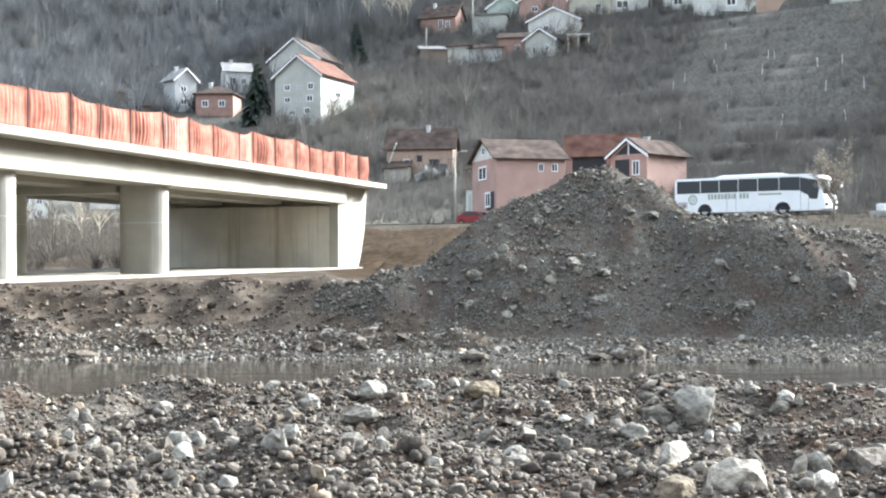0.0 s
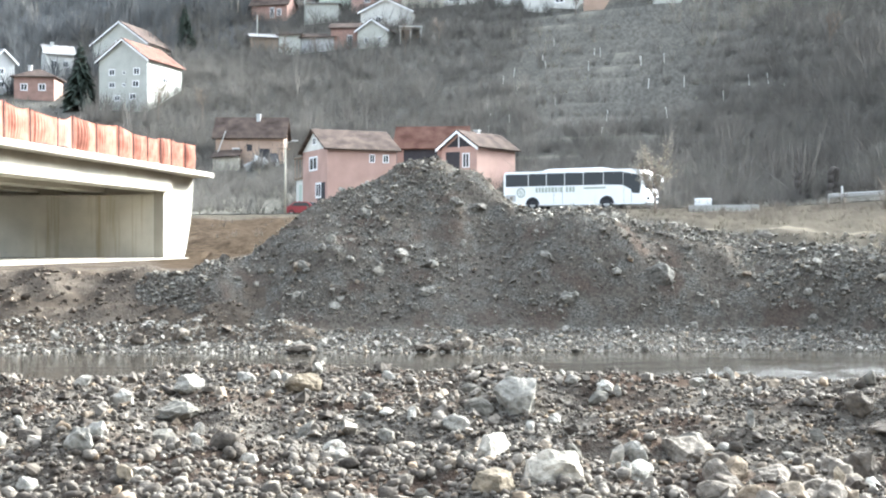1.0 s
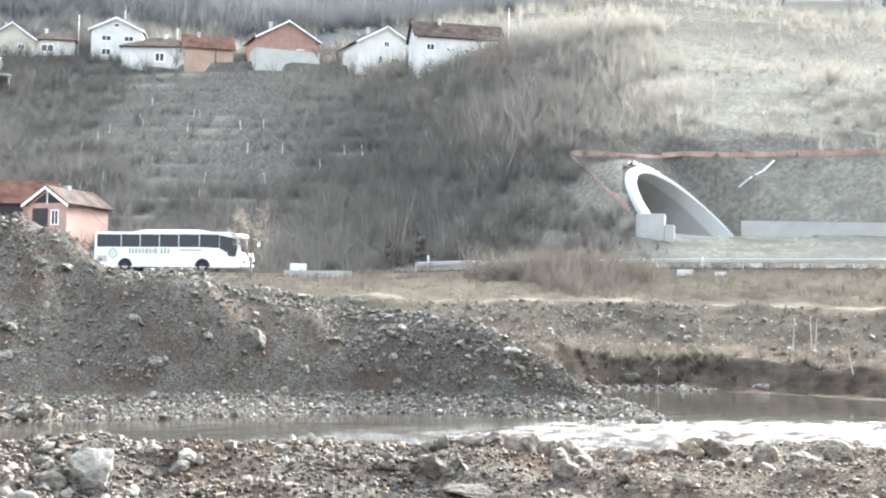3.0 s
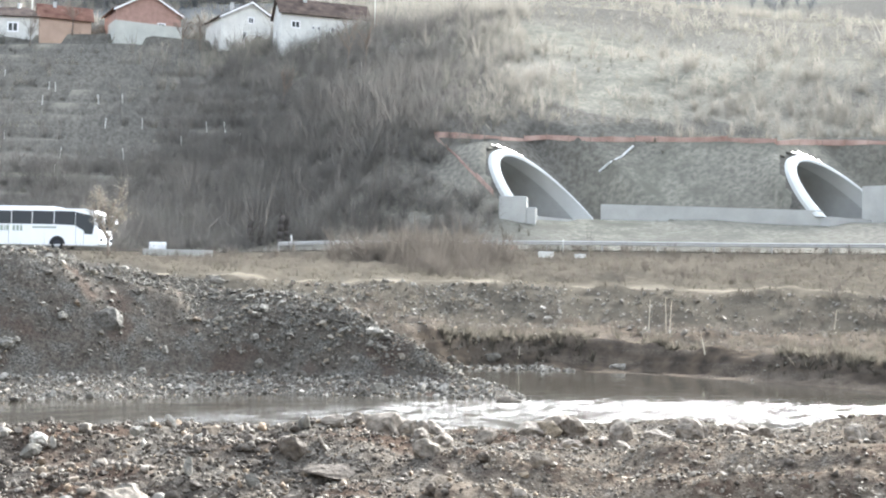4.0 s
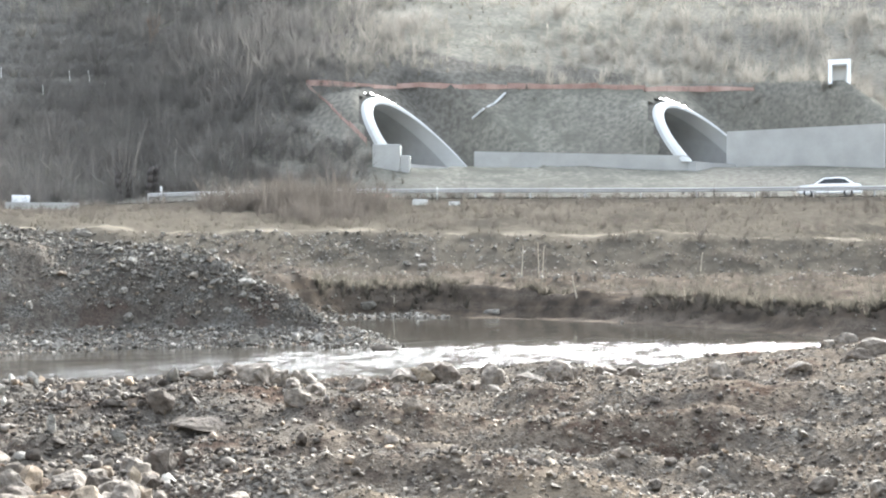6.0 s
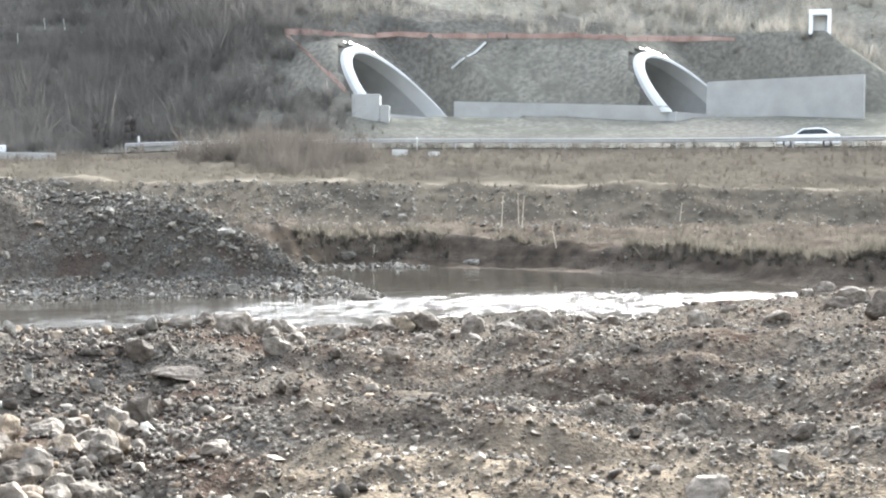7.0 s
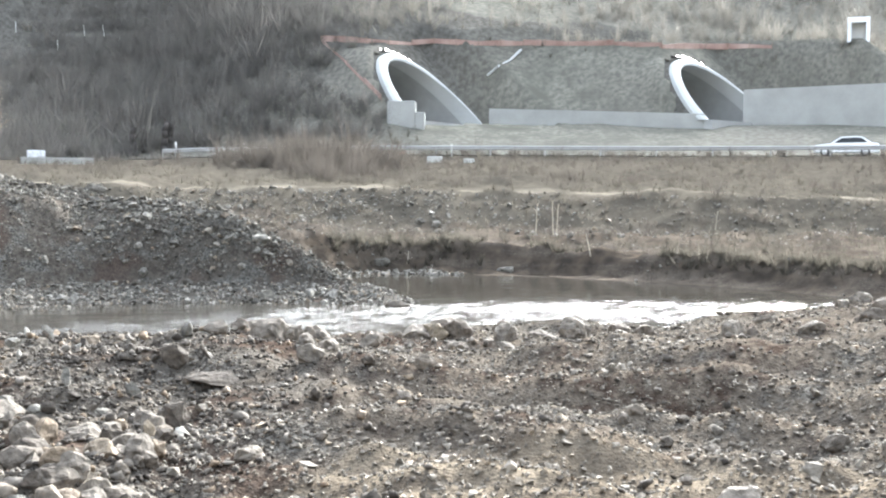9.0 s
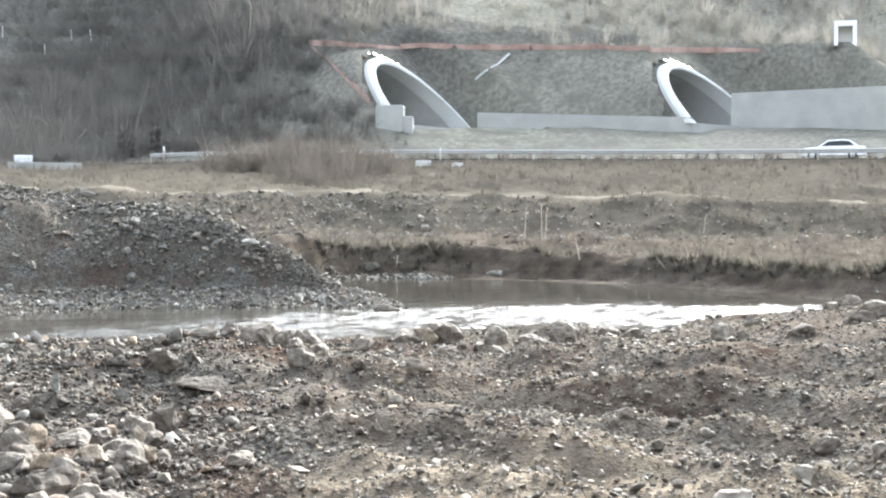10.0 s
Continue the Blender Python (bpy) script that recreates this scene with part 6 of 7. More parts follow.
    rise = height(x * (1 + 0.6 / r), y * (1 + 0.6 / r))[0] - height(x, y)[0]
    keep = (rise > 0.42) & (rough(x, y, 12, 2, 118) > -0.22)
    x, y = x[keep][:1500], y[keep][:1500]
    scatter_bushes("terrace_brambles", x, y, np.exp(rng.normal(math.log(0.75), 0.3, len(x))), bush, PALE_TWIG, "low brambles along the steps of the terraced slope", "bushes", 13, 1.3)
    # roadside
    x, y, a, r = field(2100, 8, 56, 70, 88, 121, -0.2, 8)
    x2, y2, a, r = field(900, -12, 56, 70, 89, 122, 0.0, 9)
    x, y = np.concatenate([x, x2]), np.concatenate([y, y2])
    scatter_bushes("roadside_scrub", x, y, np.exp(rng.normal(math.log(1.1), 0.3, len(x))) * np.interp(np.degrees(np.arctan2(x, y)), [10, 14, 22.3, 23.8, 27, 28.6, 40], [0.4, 0.5, 0.5, 1.15, 1.15, 0.5, 0.5]), bush, DARK_TWIG, "low leafless bushes below the road", "bushes", 8)
    # dark growth along the foot of the hill beside the road
    x, y, a, r = field(3000, 8, 27, 102, 138, 141, -0.35, 16)
    keep = (r > np.interp(a, FINE_AZ, FINE[11][0]) + 3) & ((a < 25.5) | (r < 108))
    x, y = x[keep], y[keep]
    scatter_bushes("hill_foot_scrub", x, y, np.exp(rng.normal(math.log(1.7), 0.35, len(x))), bush, TWIG, "dark leafless scrub along the foot of the hill", "bushes", 23, 1.1)
    # scrub on the waste ground beyond the bridge
    x, y, a, r = field(1900, -30, -15, 70, 128, 108, -0.35, 12)
    keep = ~((a > -16.5) & (r < 72))
    x, y = x[keep], y[keep]
    scatter_bushes("waste_ground_scrub", x, y, np.exp(rng.normal(math.log(1.0), 0.35, len(x))), bush, DARK_TWIG, "dark leafless scrub on rough ground beyond the bridge", "bushes", 22, 1.2)
    # a thicket just below the road
    a, r = rng.normal(25, 2.0, 190), rng.uniform(79, 87, 190)
    x, y = r * np.sin(np.radians(a)), r * np.cos(np.radians(a))
    scatter_bushes("roadside_thicket", x, y, np.exp(rng.normal(math.log(1.7), 0.25, len(x))), bush, DARK_TWIG, "dark leafless thicket below the road", "bushes", 21, 1.3)
    # low brambles on the rough bank between the river and the track
    a = rng.uniform(14, 56, 900)
    f0, f1 = np.interp(a, FINE_AZ, FINE[5][0]) + 0.3, np.interp(a, FINE_AZ, FINE[7][0]) - 0.5
    r = f0 + (f1 - f0) * rng.random(len(a))
    x, y = r * np.sin(np.radians(a)), r * np.cos(np.radians(a))
    keep = ~height(x, y)[1] & (rough(x, y, 3, 2, 135) > -0.02)
    x, y = x[keep], y[keep]
    scatter_bushes("bank_brambles", x, y, np.exp(rng.normal(math.log(0.34), 0.35, len(x))), bush, DARK_TWIG, "low dead brambles on the rough river bank", "bushes", 17, 1.5)
    # dead grass hanging over the lip of the cut bank
    a = rng.uniform(22, 56, 1500)
    r = np.interp(a, FINE_AZ, FINE[5][0]) + rng.normal(0.1, 0.35, len(a))
    x, y = r * np.sin(np.radians(a)), r * np.cos(np.radians(a))
    keep = ~height(x, y)[1] & (rough(x, y, 4, 2, 137) > -0.2)
    x, y = x[keep], y[keep]
    scatter_bushes("bank_grass", x, y, np.exp(rng.normal(math.log(0.3), 0.35, len(x))), tuft, STRAW, "dead grass along the lip of the cut bank", "grass", 18, 1.6)
    # dry grass on terraces and verges
    a = rng.uniform(-28, 57, 15000)
    f0, f1 = np.interp(a, FINE_AZ, FINE[5][0]), np.interp(a, FINE_AZ, FINE[10][0])
    r = f0 + (f1 - f0) * rng.random(len(a)) ** 0.8
    x, y = r * np.sin(np.radians(a)), r * np.cos(np.radians(a))
    _, on, *_ = height(x, y)
    track = np.abs(r - np.interp(a, FINE_AZ, FINE[7][0]) - 2) < 1.8
    keep = ~on & ~track & (a > -1) & ((a > 12) | (r > 62)) & (rough(x, y, 5, 2, 131) > -0.2)
    x, y = x[keep], y[keep]
    scatter_bushes("dry_grass", x, y, np.exp(rng.normal(math.log(0.26), 0.35, len(x))), tuft, STRAW, "tufts of dry yellow grass on the bank", "grass", 9, 1.3)


build_brush()


def bare_tree(az, el, tall, near, seed, bark, label, limbs=9, dist=None, leaves=0):
    x, y, z, r = on_ray(az, el, near)
    if dist:
        x, y = polar(az, dist)
        z = ground_z(x, y)
    rnd = random.Random(seed)
    ob = thing("tree", pose(x, y, z - 0.1, 0, 0, rnd.uniform(0, 360)), label, "tree", "bare trees")
    bm = bmesh.new()
    p, top = Vector((0, 0, 0)), tall * 0.55
    pts = [Vector((rnd.uniform(-0.03, 0.03) * tall * i / 4, rnd.uniform(-0.03, 0.03) * tall * i / 4, top * i / 4)) for i in range(5)]
    for i in range(4):
        tube(bm, pts[i], pts[i + 1], tall * 0.018 * (1 - i * 0.18), tall * 0.018 * (1 - (i + 1) * 0.18), 6)
    part("trunk", bm, bark, ob, smooth=True)
    bm = bmesh.new()

    def grow(a, d, length, rad, depth):
        b = a + d * length
        tube(bm, a, b, rad, rad * 0.6, 3 if depth < 2 else 4)
        if depth == 0:
            return
        for _ in range(4 if depth > 1 else 5):
            nd = (d + Vector((rnd.gauss(0, 0.45), rnd.gauss(0, 0.45), rnd.gauss(0.15, 0.3)))).normalized()
            grow(a + d * length * rnd.uniform(0.35, 1.0), nd, length * rnd.uniform(0.45, 0.7), rad * 0.5, depth - 1)

    for i in range(limbs):
        t = rnd.uniform(0.35, 1.0)
        ang = rnd.uniform(0, 2 * math.pi)
        d = Vector((math.cos(ang) * 0.55, math.sin(ang) * 0.55, 0.9)).normalized()
        k = min(3, int(t * 4))
        grow(pts[k].lerp(pts[k + 1], t * 4 - k), d, tall * rnd.uniform(0.18, 0.32), tall * 0.008, 2)
    tips = [v.co.copy() for v in bm.verts]
    part("crown", bm, bark, ob, "bare twigs and limbs")
    if leaves:
        bm = bmesh.new()
        for _ in range(leaves):
            c = rnd.choice(tips) + Vector((rnd.gauss(0, 0.12), rnd.gauss(0, 0.12), rnd.gauss(0, 0.12)))
            u, w = Vector((rnd.gauss(0, 1), rnd.gauss(0, 1), rnd.gauss(0, 1))).normalized() * 0.07, Vector((rnd.gauss(0, 1), rnd.gauss(0, 1), rnd.gauss(0, 1))).normalized() * 0.05
            bm.faces.new([bm.verts.new(p) for p in (c - u, c + w, c + u, c - w)])
        part("leaves", bm, LEAF, ob, "sparse pale withered leaves")
    return ob


bare_tree(10.5, 1.5, 5.4, 80, 1, BARK, "slender bare tree with a few pale leaves beside the road", 16, dist=85, leaves=1100)
for i, (a, e, h) in enumerate([(-24.0, 0.9, 5.5), (-23.2, 1.1, 4.5), (-25.2, 0.9, 4.5), (-26.3, 1.0, 5.0)]):
    bare_tree(a, e, h, 76, 10 + i, PALE_BARK if i < 2 else BARK, "bare tree on rough ground beyond the bridge", 9, dist=100 + 6 * i)
for i, (a, e, h) in enumerate([(-10.8, 10.6, 7), (-9.7, 10.6, 8), (-9.0, 10.5, 9.5), (-9.3, 10.5, 7), (-6.9, 8.3, 6), (-5.4, 8.5, 5), (-1.2, 8.8, 6), (0.4, 9.2, 6), (6.8, 10.3, 6), (8.6, 10.8, 7),
                              (13.5, 10.6, 7), (14.3, 10.7, 7), (18.2, 8.5, 7), (21.2, 10.4, 8), (22.0, 10.4, 8), (-12.6, 5.6, 7), (-10.6, 5.4, 7)]):
    bare_tree(a, e, h, 150, 30 + i, PALE_BARK if i < 4 else BARK, "bare winter tree among the hillside houses", 9)


def fir(az, el, tall, near, seed):
    x, y, z, r = on_ray(az, el, near)
    rnd = random.Random(seed)
    ob = thing("fir_tree", pose(x, y, z - 0.1), "dark green fir tree beside the houses", "tree", "fir trees")
    bm = bmesh.new()
    tube(bm, (0, 0, 0), (0, 0, tall * 0.95), tall * 0.02, tall * 0.004, 6)
    part("trunk", bm, BARK, ob)
    bm = bmesh.new()
    for i in range(700):
        t = rnd.random() ** 1.1
        zz = tall * (0.08 + 0.9 * t)
        reach = tall * 0.32 * (1 - t) ** 0.8 * rnd.uniform(0.55, 1.1) + 0.1
        a = rnd.uniform(0, 2 * math.pi)
        c, s = math.cos(a), math.sin(a)
        w = reach * 0.2
        q = [(0, 0, zz), (c * reach * 0.6 - s * w, s * reach * 0.6 + c * w, zz - reach * 0.2), (c * reach, s * reach, zz - reach * 0.5), (c * reach * 0.6 + s * w, s * reach * 0.6 - c * w, zz - reach * 0.2)]
        bm.faces.new([bm.verts.new(p) for p in q])
    part("crown", bm, NEEDLES, ob, "drooping dark green branches")


fir(-16.0, 6.0, 10.2, 140, 1)
fir(-11.4, 8.8, 8.2, 180, 2)


# ---- the coach on the road ----
BUS_WHITE = material("coach_white", (0.80, 0.80, 0.79), 0.25, 0.03, 1.5, 20, 0.03, spec=0.5)
INK = material("faded_lettering", (0.30, 0.33, 0.27), 0.5, 0.1, 3, 30, 0.05)
SEAM = material("dark_seam", (0.10, 0.10, 0.10), 0.7, 0.1, 3, 30, 0.05)


def wheel(parent, x, y, r, wide):
    hub = Matrix.Translation((x, y, r)) @ Matrix.Rotation(radians(90), 4, "X")
    bm = bmesh.new()
    prof = [(r * 0.6, -wide / 2), (r * 0.93, -wide / 2), (r, -wide * 0.32), (r, wide * 0.32), (r * 0.93, wide / 2), (r * 0.6, wide / 2)]
    rows = [[bm.verts.new(hub @ Vector((math.cos(a) * q, math.sin(a) * q, h))) for q, h in prof] for a in [2 * math.pi * i / 24 for i in range(24)]]
    for i in range(24):
        for j in range(6):
            bm.faces.new((rows[i][j], rows[(i + 1) % 24][j], rows[(i + 1) % 24][(j + 1) % 6], rows[i][(j + 1) % 6]))
    w = part("wheel", bm, M["rubber"], parent, smooth=True)
    bm = bmesh.new()
    ring = [(math.cos(2 * math.pi * i / 16) * r * 0.62, math.sin(2 * math.pi * i / 16) * r * 0.62) for i in range(16)]
    prism(bm, ring, -wide * 0.36, wide * 0.36)
    for f in bm.verts:
        f.co = hub @ f.co
    part("rim", bm, M["steel"], w, "grey steel rim")


def side_poly(bm, pts, y0, y1):
    """A plate over x, z points, between y0 and y1."""
    a = [bm.verts.new((x, y0, z)) for x, z in pts]
    b = [bm.verts.new((x, y1, z)) for x, z in pts]
    bm.faces.new(a)
    bm.faces.new(b[::-1])
    n = len(pts)
    for i in range(n):
        bm.faces.new((a[i], a[(i + 1) % n], b[(i + 1) % n], b[i]))


# the road runs along the line from bearing 4 to bearing 10
COACH_TURN = 7.0 + math.degrees(math.atan2(polar(10, 98)[1] - polar(4, 103)[1], polar(10, 98)[0] - polar(4, 103)[0]))


def build_coach():
    x, y = polar(7.0, 102.2)
    z = float(np.interp(7.0, FINE_AZ, FINE[10][1])) + 0.11
    ob = thing("coach", pose(x, y, z, 0, 0, -7.0 + COACH_TURN), "white touring coach with dark windows driving along the valley road", "bus")
    hw = 1.27
    bm = bmesh.new()
    prof = [(-6.55, 0.35), (6.25, 0.32), (6.5, 0.5), (6.52, 1.15), (6.35, 1.6), (6.12, 2.75), (5.85, 3.12), (5.2, 3.22), (-6.35, 3.22), (-6.55, 3.0)]
    side_poly(bm, prof, -hw, hw)
    body = part("body", bm, BUS_WHITE, ob, bevel=0.05)
    bm = bmesh.new()
    side_poly(bm, [(-3.3, 3.2), (-2.4, 3.42), (2.4, 3.42), (3.6, 3.2)], -0.85, 0.85)
    part("roof_unit", bm, BUS_WHITE, ob, "white roof air-conditioning hump", bevel=0.04)
    for sg in (-1, 1):
        s0, s1 = (sg * (hw + 0.012), sg * (hw - 0.03))
        edges = [-6.35, -4.15, -2.45, -0.75, 0.95, 2.75, 4.5]
        for a, b in zip(edges, edges[1:]):
            bm = bmesh.new()
            low = 1.98 if b < 4 else 1.92
            side_poly(bm, [(a + 0.03, 1.98), (b - 0.03, low), (b - 0.03, 3.0), (a + 0.03, 3.03)], s0, s1)
            part("side_window", bm, M["glass"], ob, "tinted side window")
        bm = bmesh.new()
        side_poly(bm, [(4.5, 1.9), (5.15, 1.55), (5.3, 1.25), (5.9, 1.22), (6.05, 2.0), (5.9, 2.7), (4.5, 2.97)], s0, s1)
        part("cab_window", bm, M["glass"], ob, "sweeping tinted cab window")
        for wx in (-3.75, 3.05):
            # half disc in near-black: the wheel well's shade painted as a plate
            bm = bmesh.new()
            arch = [(wx + 0.66 * math.cos(math.pi * i / 14), 0.42 + 0.66 * math.sin(math.pi * i / 14)) for i in range(15)]
            side_poly(bm, arch, sg * (hw + 0.008), sg * (hw - 0.06))
            part("wheel_arch", bm, M["dark"], ob)
            wheel(ob, wx, sg * (hw - 0.13), 0.51, 0.3)
        bm = bmesh.new()
        box(bm, -6.3, -5.35, min(s0, s1), max(s0, s1), 0.75, 1.28)
        part("engine_grille", bm, M["steel"], ob, "grey louvred engine grille")
        for lx in (-1.75, -0.95, 4.55, 5.2):
            bm = bmesh.new()
            box(bm, lx - 0.012, lx + 0.012, min(s0, s1), max(s0, s1), 0.45, 1.9)
            part("door_seam", bm, SEAM, ob)
        # plain bars in place of the operator's lettering and emblem
        bx = -3.45
        for wd in (0.24, 0.22, 0.28, 0.26, 0.22, 0.28, 0.26, 0.12, 0.28, 0, 0.26, 0.26, 0.22):
            if wd:
                bm = bmesh.new()
                box(bm, bx, bx + wd * 0.82, min(s0, s1) - 0.004, max(s0, s1) + 0.004, 1.44, 1.86)
                part("lettering_bar", bm, INK, ob)
            bx += wd + 0.05 if wd else 0.2
        bm = bmesh.new()
        box(bm, 1.0, 2.95, min(s0, s1) - 0.004, max(s0, s1) + 0.004, 1.66, 1.8)
        part("lettering_bar", bm, INK, ob)
        bm = bmesh.new()
        n = 28
        for i in range(n):
            a0, a1 = 2 * math.pi * i / n, 2 * math.pi * (i + 1) / n
            side_poly(bm, [(-4.85 + 0.42 * math.cos(a0), 1.45 + 0.42 * math.sin(a0)), (-4.85 + 0.42 * math.cos(a1), 1.45 + 0.42 * math.sin(a1)),
                           (-4.85 + 0.3 * math.cos(a1), 1.45 + 0.3 * math.sin(a1)), (-4.85 + 0.3 * math.cos(a0), 1.45 + 0.3 * math.sin(a0))], s0, s1)
        for i in range(6):
            a0 = math.pi * i / 3
            side_poly(bm, [(-4.85, 1.45), (-4.85 + 0.26 * math.cos(a0), 1.45 + 0.26 * math.sin(a0)), (-4.85 + 0.26 * math.cos(a0 + 0.5), 1.45 + 0.26 * math.sin(a0 + 0.5))], s0, s1)
        part("emblem", bm, INK, ob, "round dark emblem")
        bm = bmesh.new()
        tube(bm, (6.1, sg * 1.2, 2.85), (6.75, sg * 1.32, 2.75), 0.03, 0.03)
        box(bm, 6.7, 6.86, sg * 1.32 - 0.12, sg * 1.32 + 0.12, 2.2, 2.75)
        part("mirror", bm, BUS_WHITE, ob, "long hanging mirror")
        bm = bmesh.new()
        box(bm, 6.40, 6.545, sg * 0.95 - 0.2, sg * 0.95 + 0.2, 0.7, 0.92)
        part("headlight", bm, M["glass"], ob)
    bm = bmesh.new()
    q = [(6.37, -1.15, 1.62), (6.37, 1.15, 1.62), (6.14, 1.15, 2.78), (6.14, -1.15, 2.78)]
    slab(bm, [(p[0] + 0.02, p[1], p[2]) for p in q], 0.05)
    part("windscreen", bm, M["glass"], ob, "large tinted windscreen")


build_coach()


def build_car(az, r, turn, paint=None, label="white saloon car driving along the valley road"):
    paint = paint or BUS_WHITE
    x, y = polar(az, r)
    z = float(np.interp(az, FINE_AZ, FINE[10][1])) + 0.11
    ob = thing("car", pose(x, y, z, 0, 0, -az + turn), label, "car")
    bm = bmesh.new()
    side_poly(bm, [(-2.2, 0.3), (2.15, 0.28), (2.25, 0.55), (2.15, 0.78), (1.0, 0.92), (-1.5, 0.98), (-2.2, 0.92), (-2.28, 0.6)], -0.88, 0.88)
    part("body", bm, paint, ob, bevel=0.05)
    bm = bmesh.new()
    side_poly(bm, [(-1.85, 0.93), (1.05, 0.9), (0.35, 1.38), (-0.7, 1.44), (-1.2, 1.36)], -0.74, 0.74)
    part("cabin", bm, paint, ob, bevel=0.04)
    for sg in (-1, 1):
        bm = bmesh.new()
        side_poly(bm, [(-1.5, 0.99), (0.8, 0.96), (0.3, 1.3), (-0.65, 1.35), (-1.1, 1.3)], sg * 0.752, sg * 0.7)
        part("side_window", bm, M["glass"], ob)
        for wx in (-1.35, 1.4):
            wheel(ob, wx, sg * 0.8, 0.32, 0.2)
    for f, b in (((1.07, 0.95), (0.42, 1.36)), ((-1.83, 0.98), (-1.24, 1.34))):
        bm = bmesh.new()
        k = 0.02 if f[0] > 0 else -0.02
        slab(bm, [(f[0] + k, -0.66, f[1]), (f[0] + k, 0.66, f[1]), (b[0] + k, 0.6, b[1]), (b[0] + k, -0.6, b[1])], 0.02 if f[0] > 0 else -0.02)
        part("windscreen", bm, M["glass"], ob)


build_car(49.4, 92.3, 180 - 4)
build_car(-5.75, 121.5, -30, material("red_paint", (0.22, 0.03, 0.035), 0.35, 0.08, 2, 30, 0.05), "dark red car parked beside the pink house")


# ---- roadside things ----
def guard_rail(a0, a1, line, off, label):
    ob = thing("guard_rail", Matrix.Identity(4), label, "guard rail", "guard rails")
    post = None
    a = a0
    pts = []
    while a <= a1:
        r = float(np.interp(a, FINE_AZ, FINE[line][0])) + off
        x, y = polar(a, r)
        z = float(np.interp(a, FINE_AZ, FINE[line][1]))
        pts.append((x, y, z + 0.02))
        if post is None:
            bm = bmesh.new()
            box(bm, -0.05, 0.05, -0.04, 0.04, -0.4, 0.72)
            post = finish(bm, M["steel"], "rail_post")
        o = new("rail_post", post)
        o.parent = ob
        o.matrix_basis = pose(x, y, z)
        a += math.degrees(4.0 / r)
    bm = bmesh.new()
    rows = []
    for x, y, z in pts:
        d = Vector((x, y, 0)).normalized()
        row = [(0.06, 0.42), (0.12, 0.50), (0.06, 0.57), (0.12, 0.65), (0.06, 0.73), (0.03, 0.73), (0.03, 0.42)]
        drop = 0.0
        rows.append([bm.verts.new((x - d.x * u, y - d.y * u, z + v - drop)) for u, v in row])
    for p, q in zip(rows, rows[1:]):
        for i in range(7):
            bm.faces.new((p[i], q[i], q[(i + 1) % 7], p[(i + 1) % 7]))
    part("rail_beam", bm, M["steel"], ob, "weathered corrugated steel beam")


guard_rail(18.2, 56, 10, 0.5, "galvanised steel guard rail along the road edge")


def post_thing(name, az, el, r, tall, rad, mat, label, category, head=None):
    x, y = polar(az, r)
    z = EYE_Z + r * math.tan(radians(el))
    z = max(z, ground_z(x, y)) if head == "drop" else ground_z(x, y)
    ob = thing(name, pose(x, y, z - 0.1, 0, 0, -az), label, category)
    bm = bmesh.new()
    tube(bm, (0, 0, 0), (0, 0, tall), rad, rad * 0.7, 10)
    part("shaft", bm, mat, ob, smooth=True)
    return ob


pole = post_thing("utility_pole", -6.8, 1.8, 119, 7.3, 0.13, M["concrete"], "concrete utility pole with a street lamp beside the road", "utility pole")
bm = bmesh.new()
tube(bm, (0, 0, 7.1), (0.75, -0.2, 7.35), 0.035, 0.03)
part("lamp_arm", bm, M["steel"], pole)
bm = bmesh.new()
box(bm, 0.6, 1.25, -0.32, -0.08, 7.28, 7.42)
part("lamp_head", bm, M["steel"], pole, "flat grey lamp head", bevel=0.03)
bm = bmesh.new()
box(bm, -0.7, 0.5, -0.06, 0.06, 6.5, 6.6)
part("cross_arm", bm, M["wood"], pole)
for i, (a, e, r, h) in enumerate([(2.44, 11.1, 0, 7.5), (4.46, 11.2, 0, 8.5), (22.4, 10.6, 0, 7.0), (-5.9, 10.0, 0, 7.5), (-8.1, 9.2, 0, 5)]):
    px, py, pz, pr = on_ray(a, e, 180)
    p = post_thing("utility_pole", a, e, pr, h, 0.11, M["aged_white"], "thin pale concrete power pole between the houses", "utility pole")
    bm = bmesh.new()
    box(bm, -0.7, 0.7, -0.06, 0.06, h - 0.7, h - 0.58)
    part("cross_arm", bm, M["wood"], p)
sign = post_thing("road_sign", 7.55, 2.27, 108, 2.5, 0.035, M["steel"], "round road sign on a thin post, seen from behind", "road sign")
bm = bmesh.new()
prism(bm, [(0.3 * math.cos(2 * math.pi * i / 20), 0.3 * math.sin(2 * math.pi * i / 20)) for i in range(20)], -0.015, 0.015)
for v in bm.verts:
    v.co = Vector((v.co.x, v.co.z - 0.06, v.co.y + 2.35))
part("sign_plate", bm, M["steel"], sign)
for a, e, r, h, lab in ((18.77, 2.36, 101.5, 1.3, "stubby pale concrete marker beside the road"), (21.85, 2.0, 90.3, 1.1, "white roadside marker post"), (31.54, 2.25, 88.8, 1.0, "white roadside marker post"), (6.6, 2.4, 112, 2.2, "leaning grey stake beside the road")):
    post_thing("marker_post", a, e, r, h, 0.11 if h > 1.2 and h < 2 else 0.06, M["white_wall"], lab, "post")


post_thing("utility_pole", 6.84, 11.5, on_ray(6.84, 11.5, 170)[3], 4.2, 0.13, M["aged_white"], "short pale concrete pole behind a white house", "utility pole")


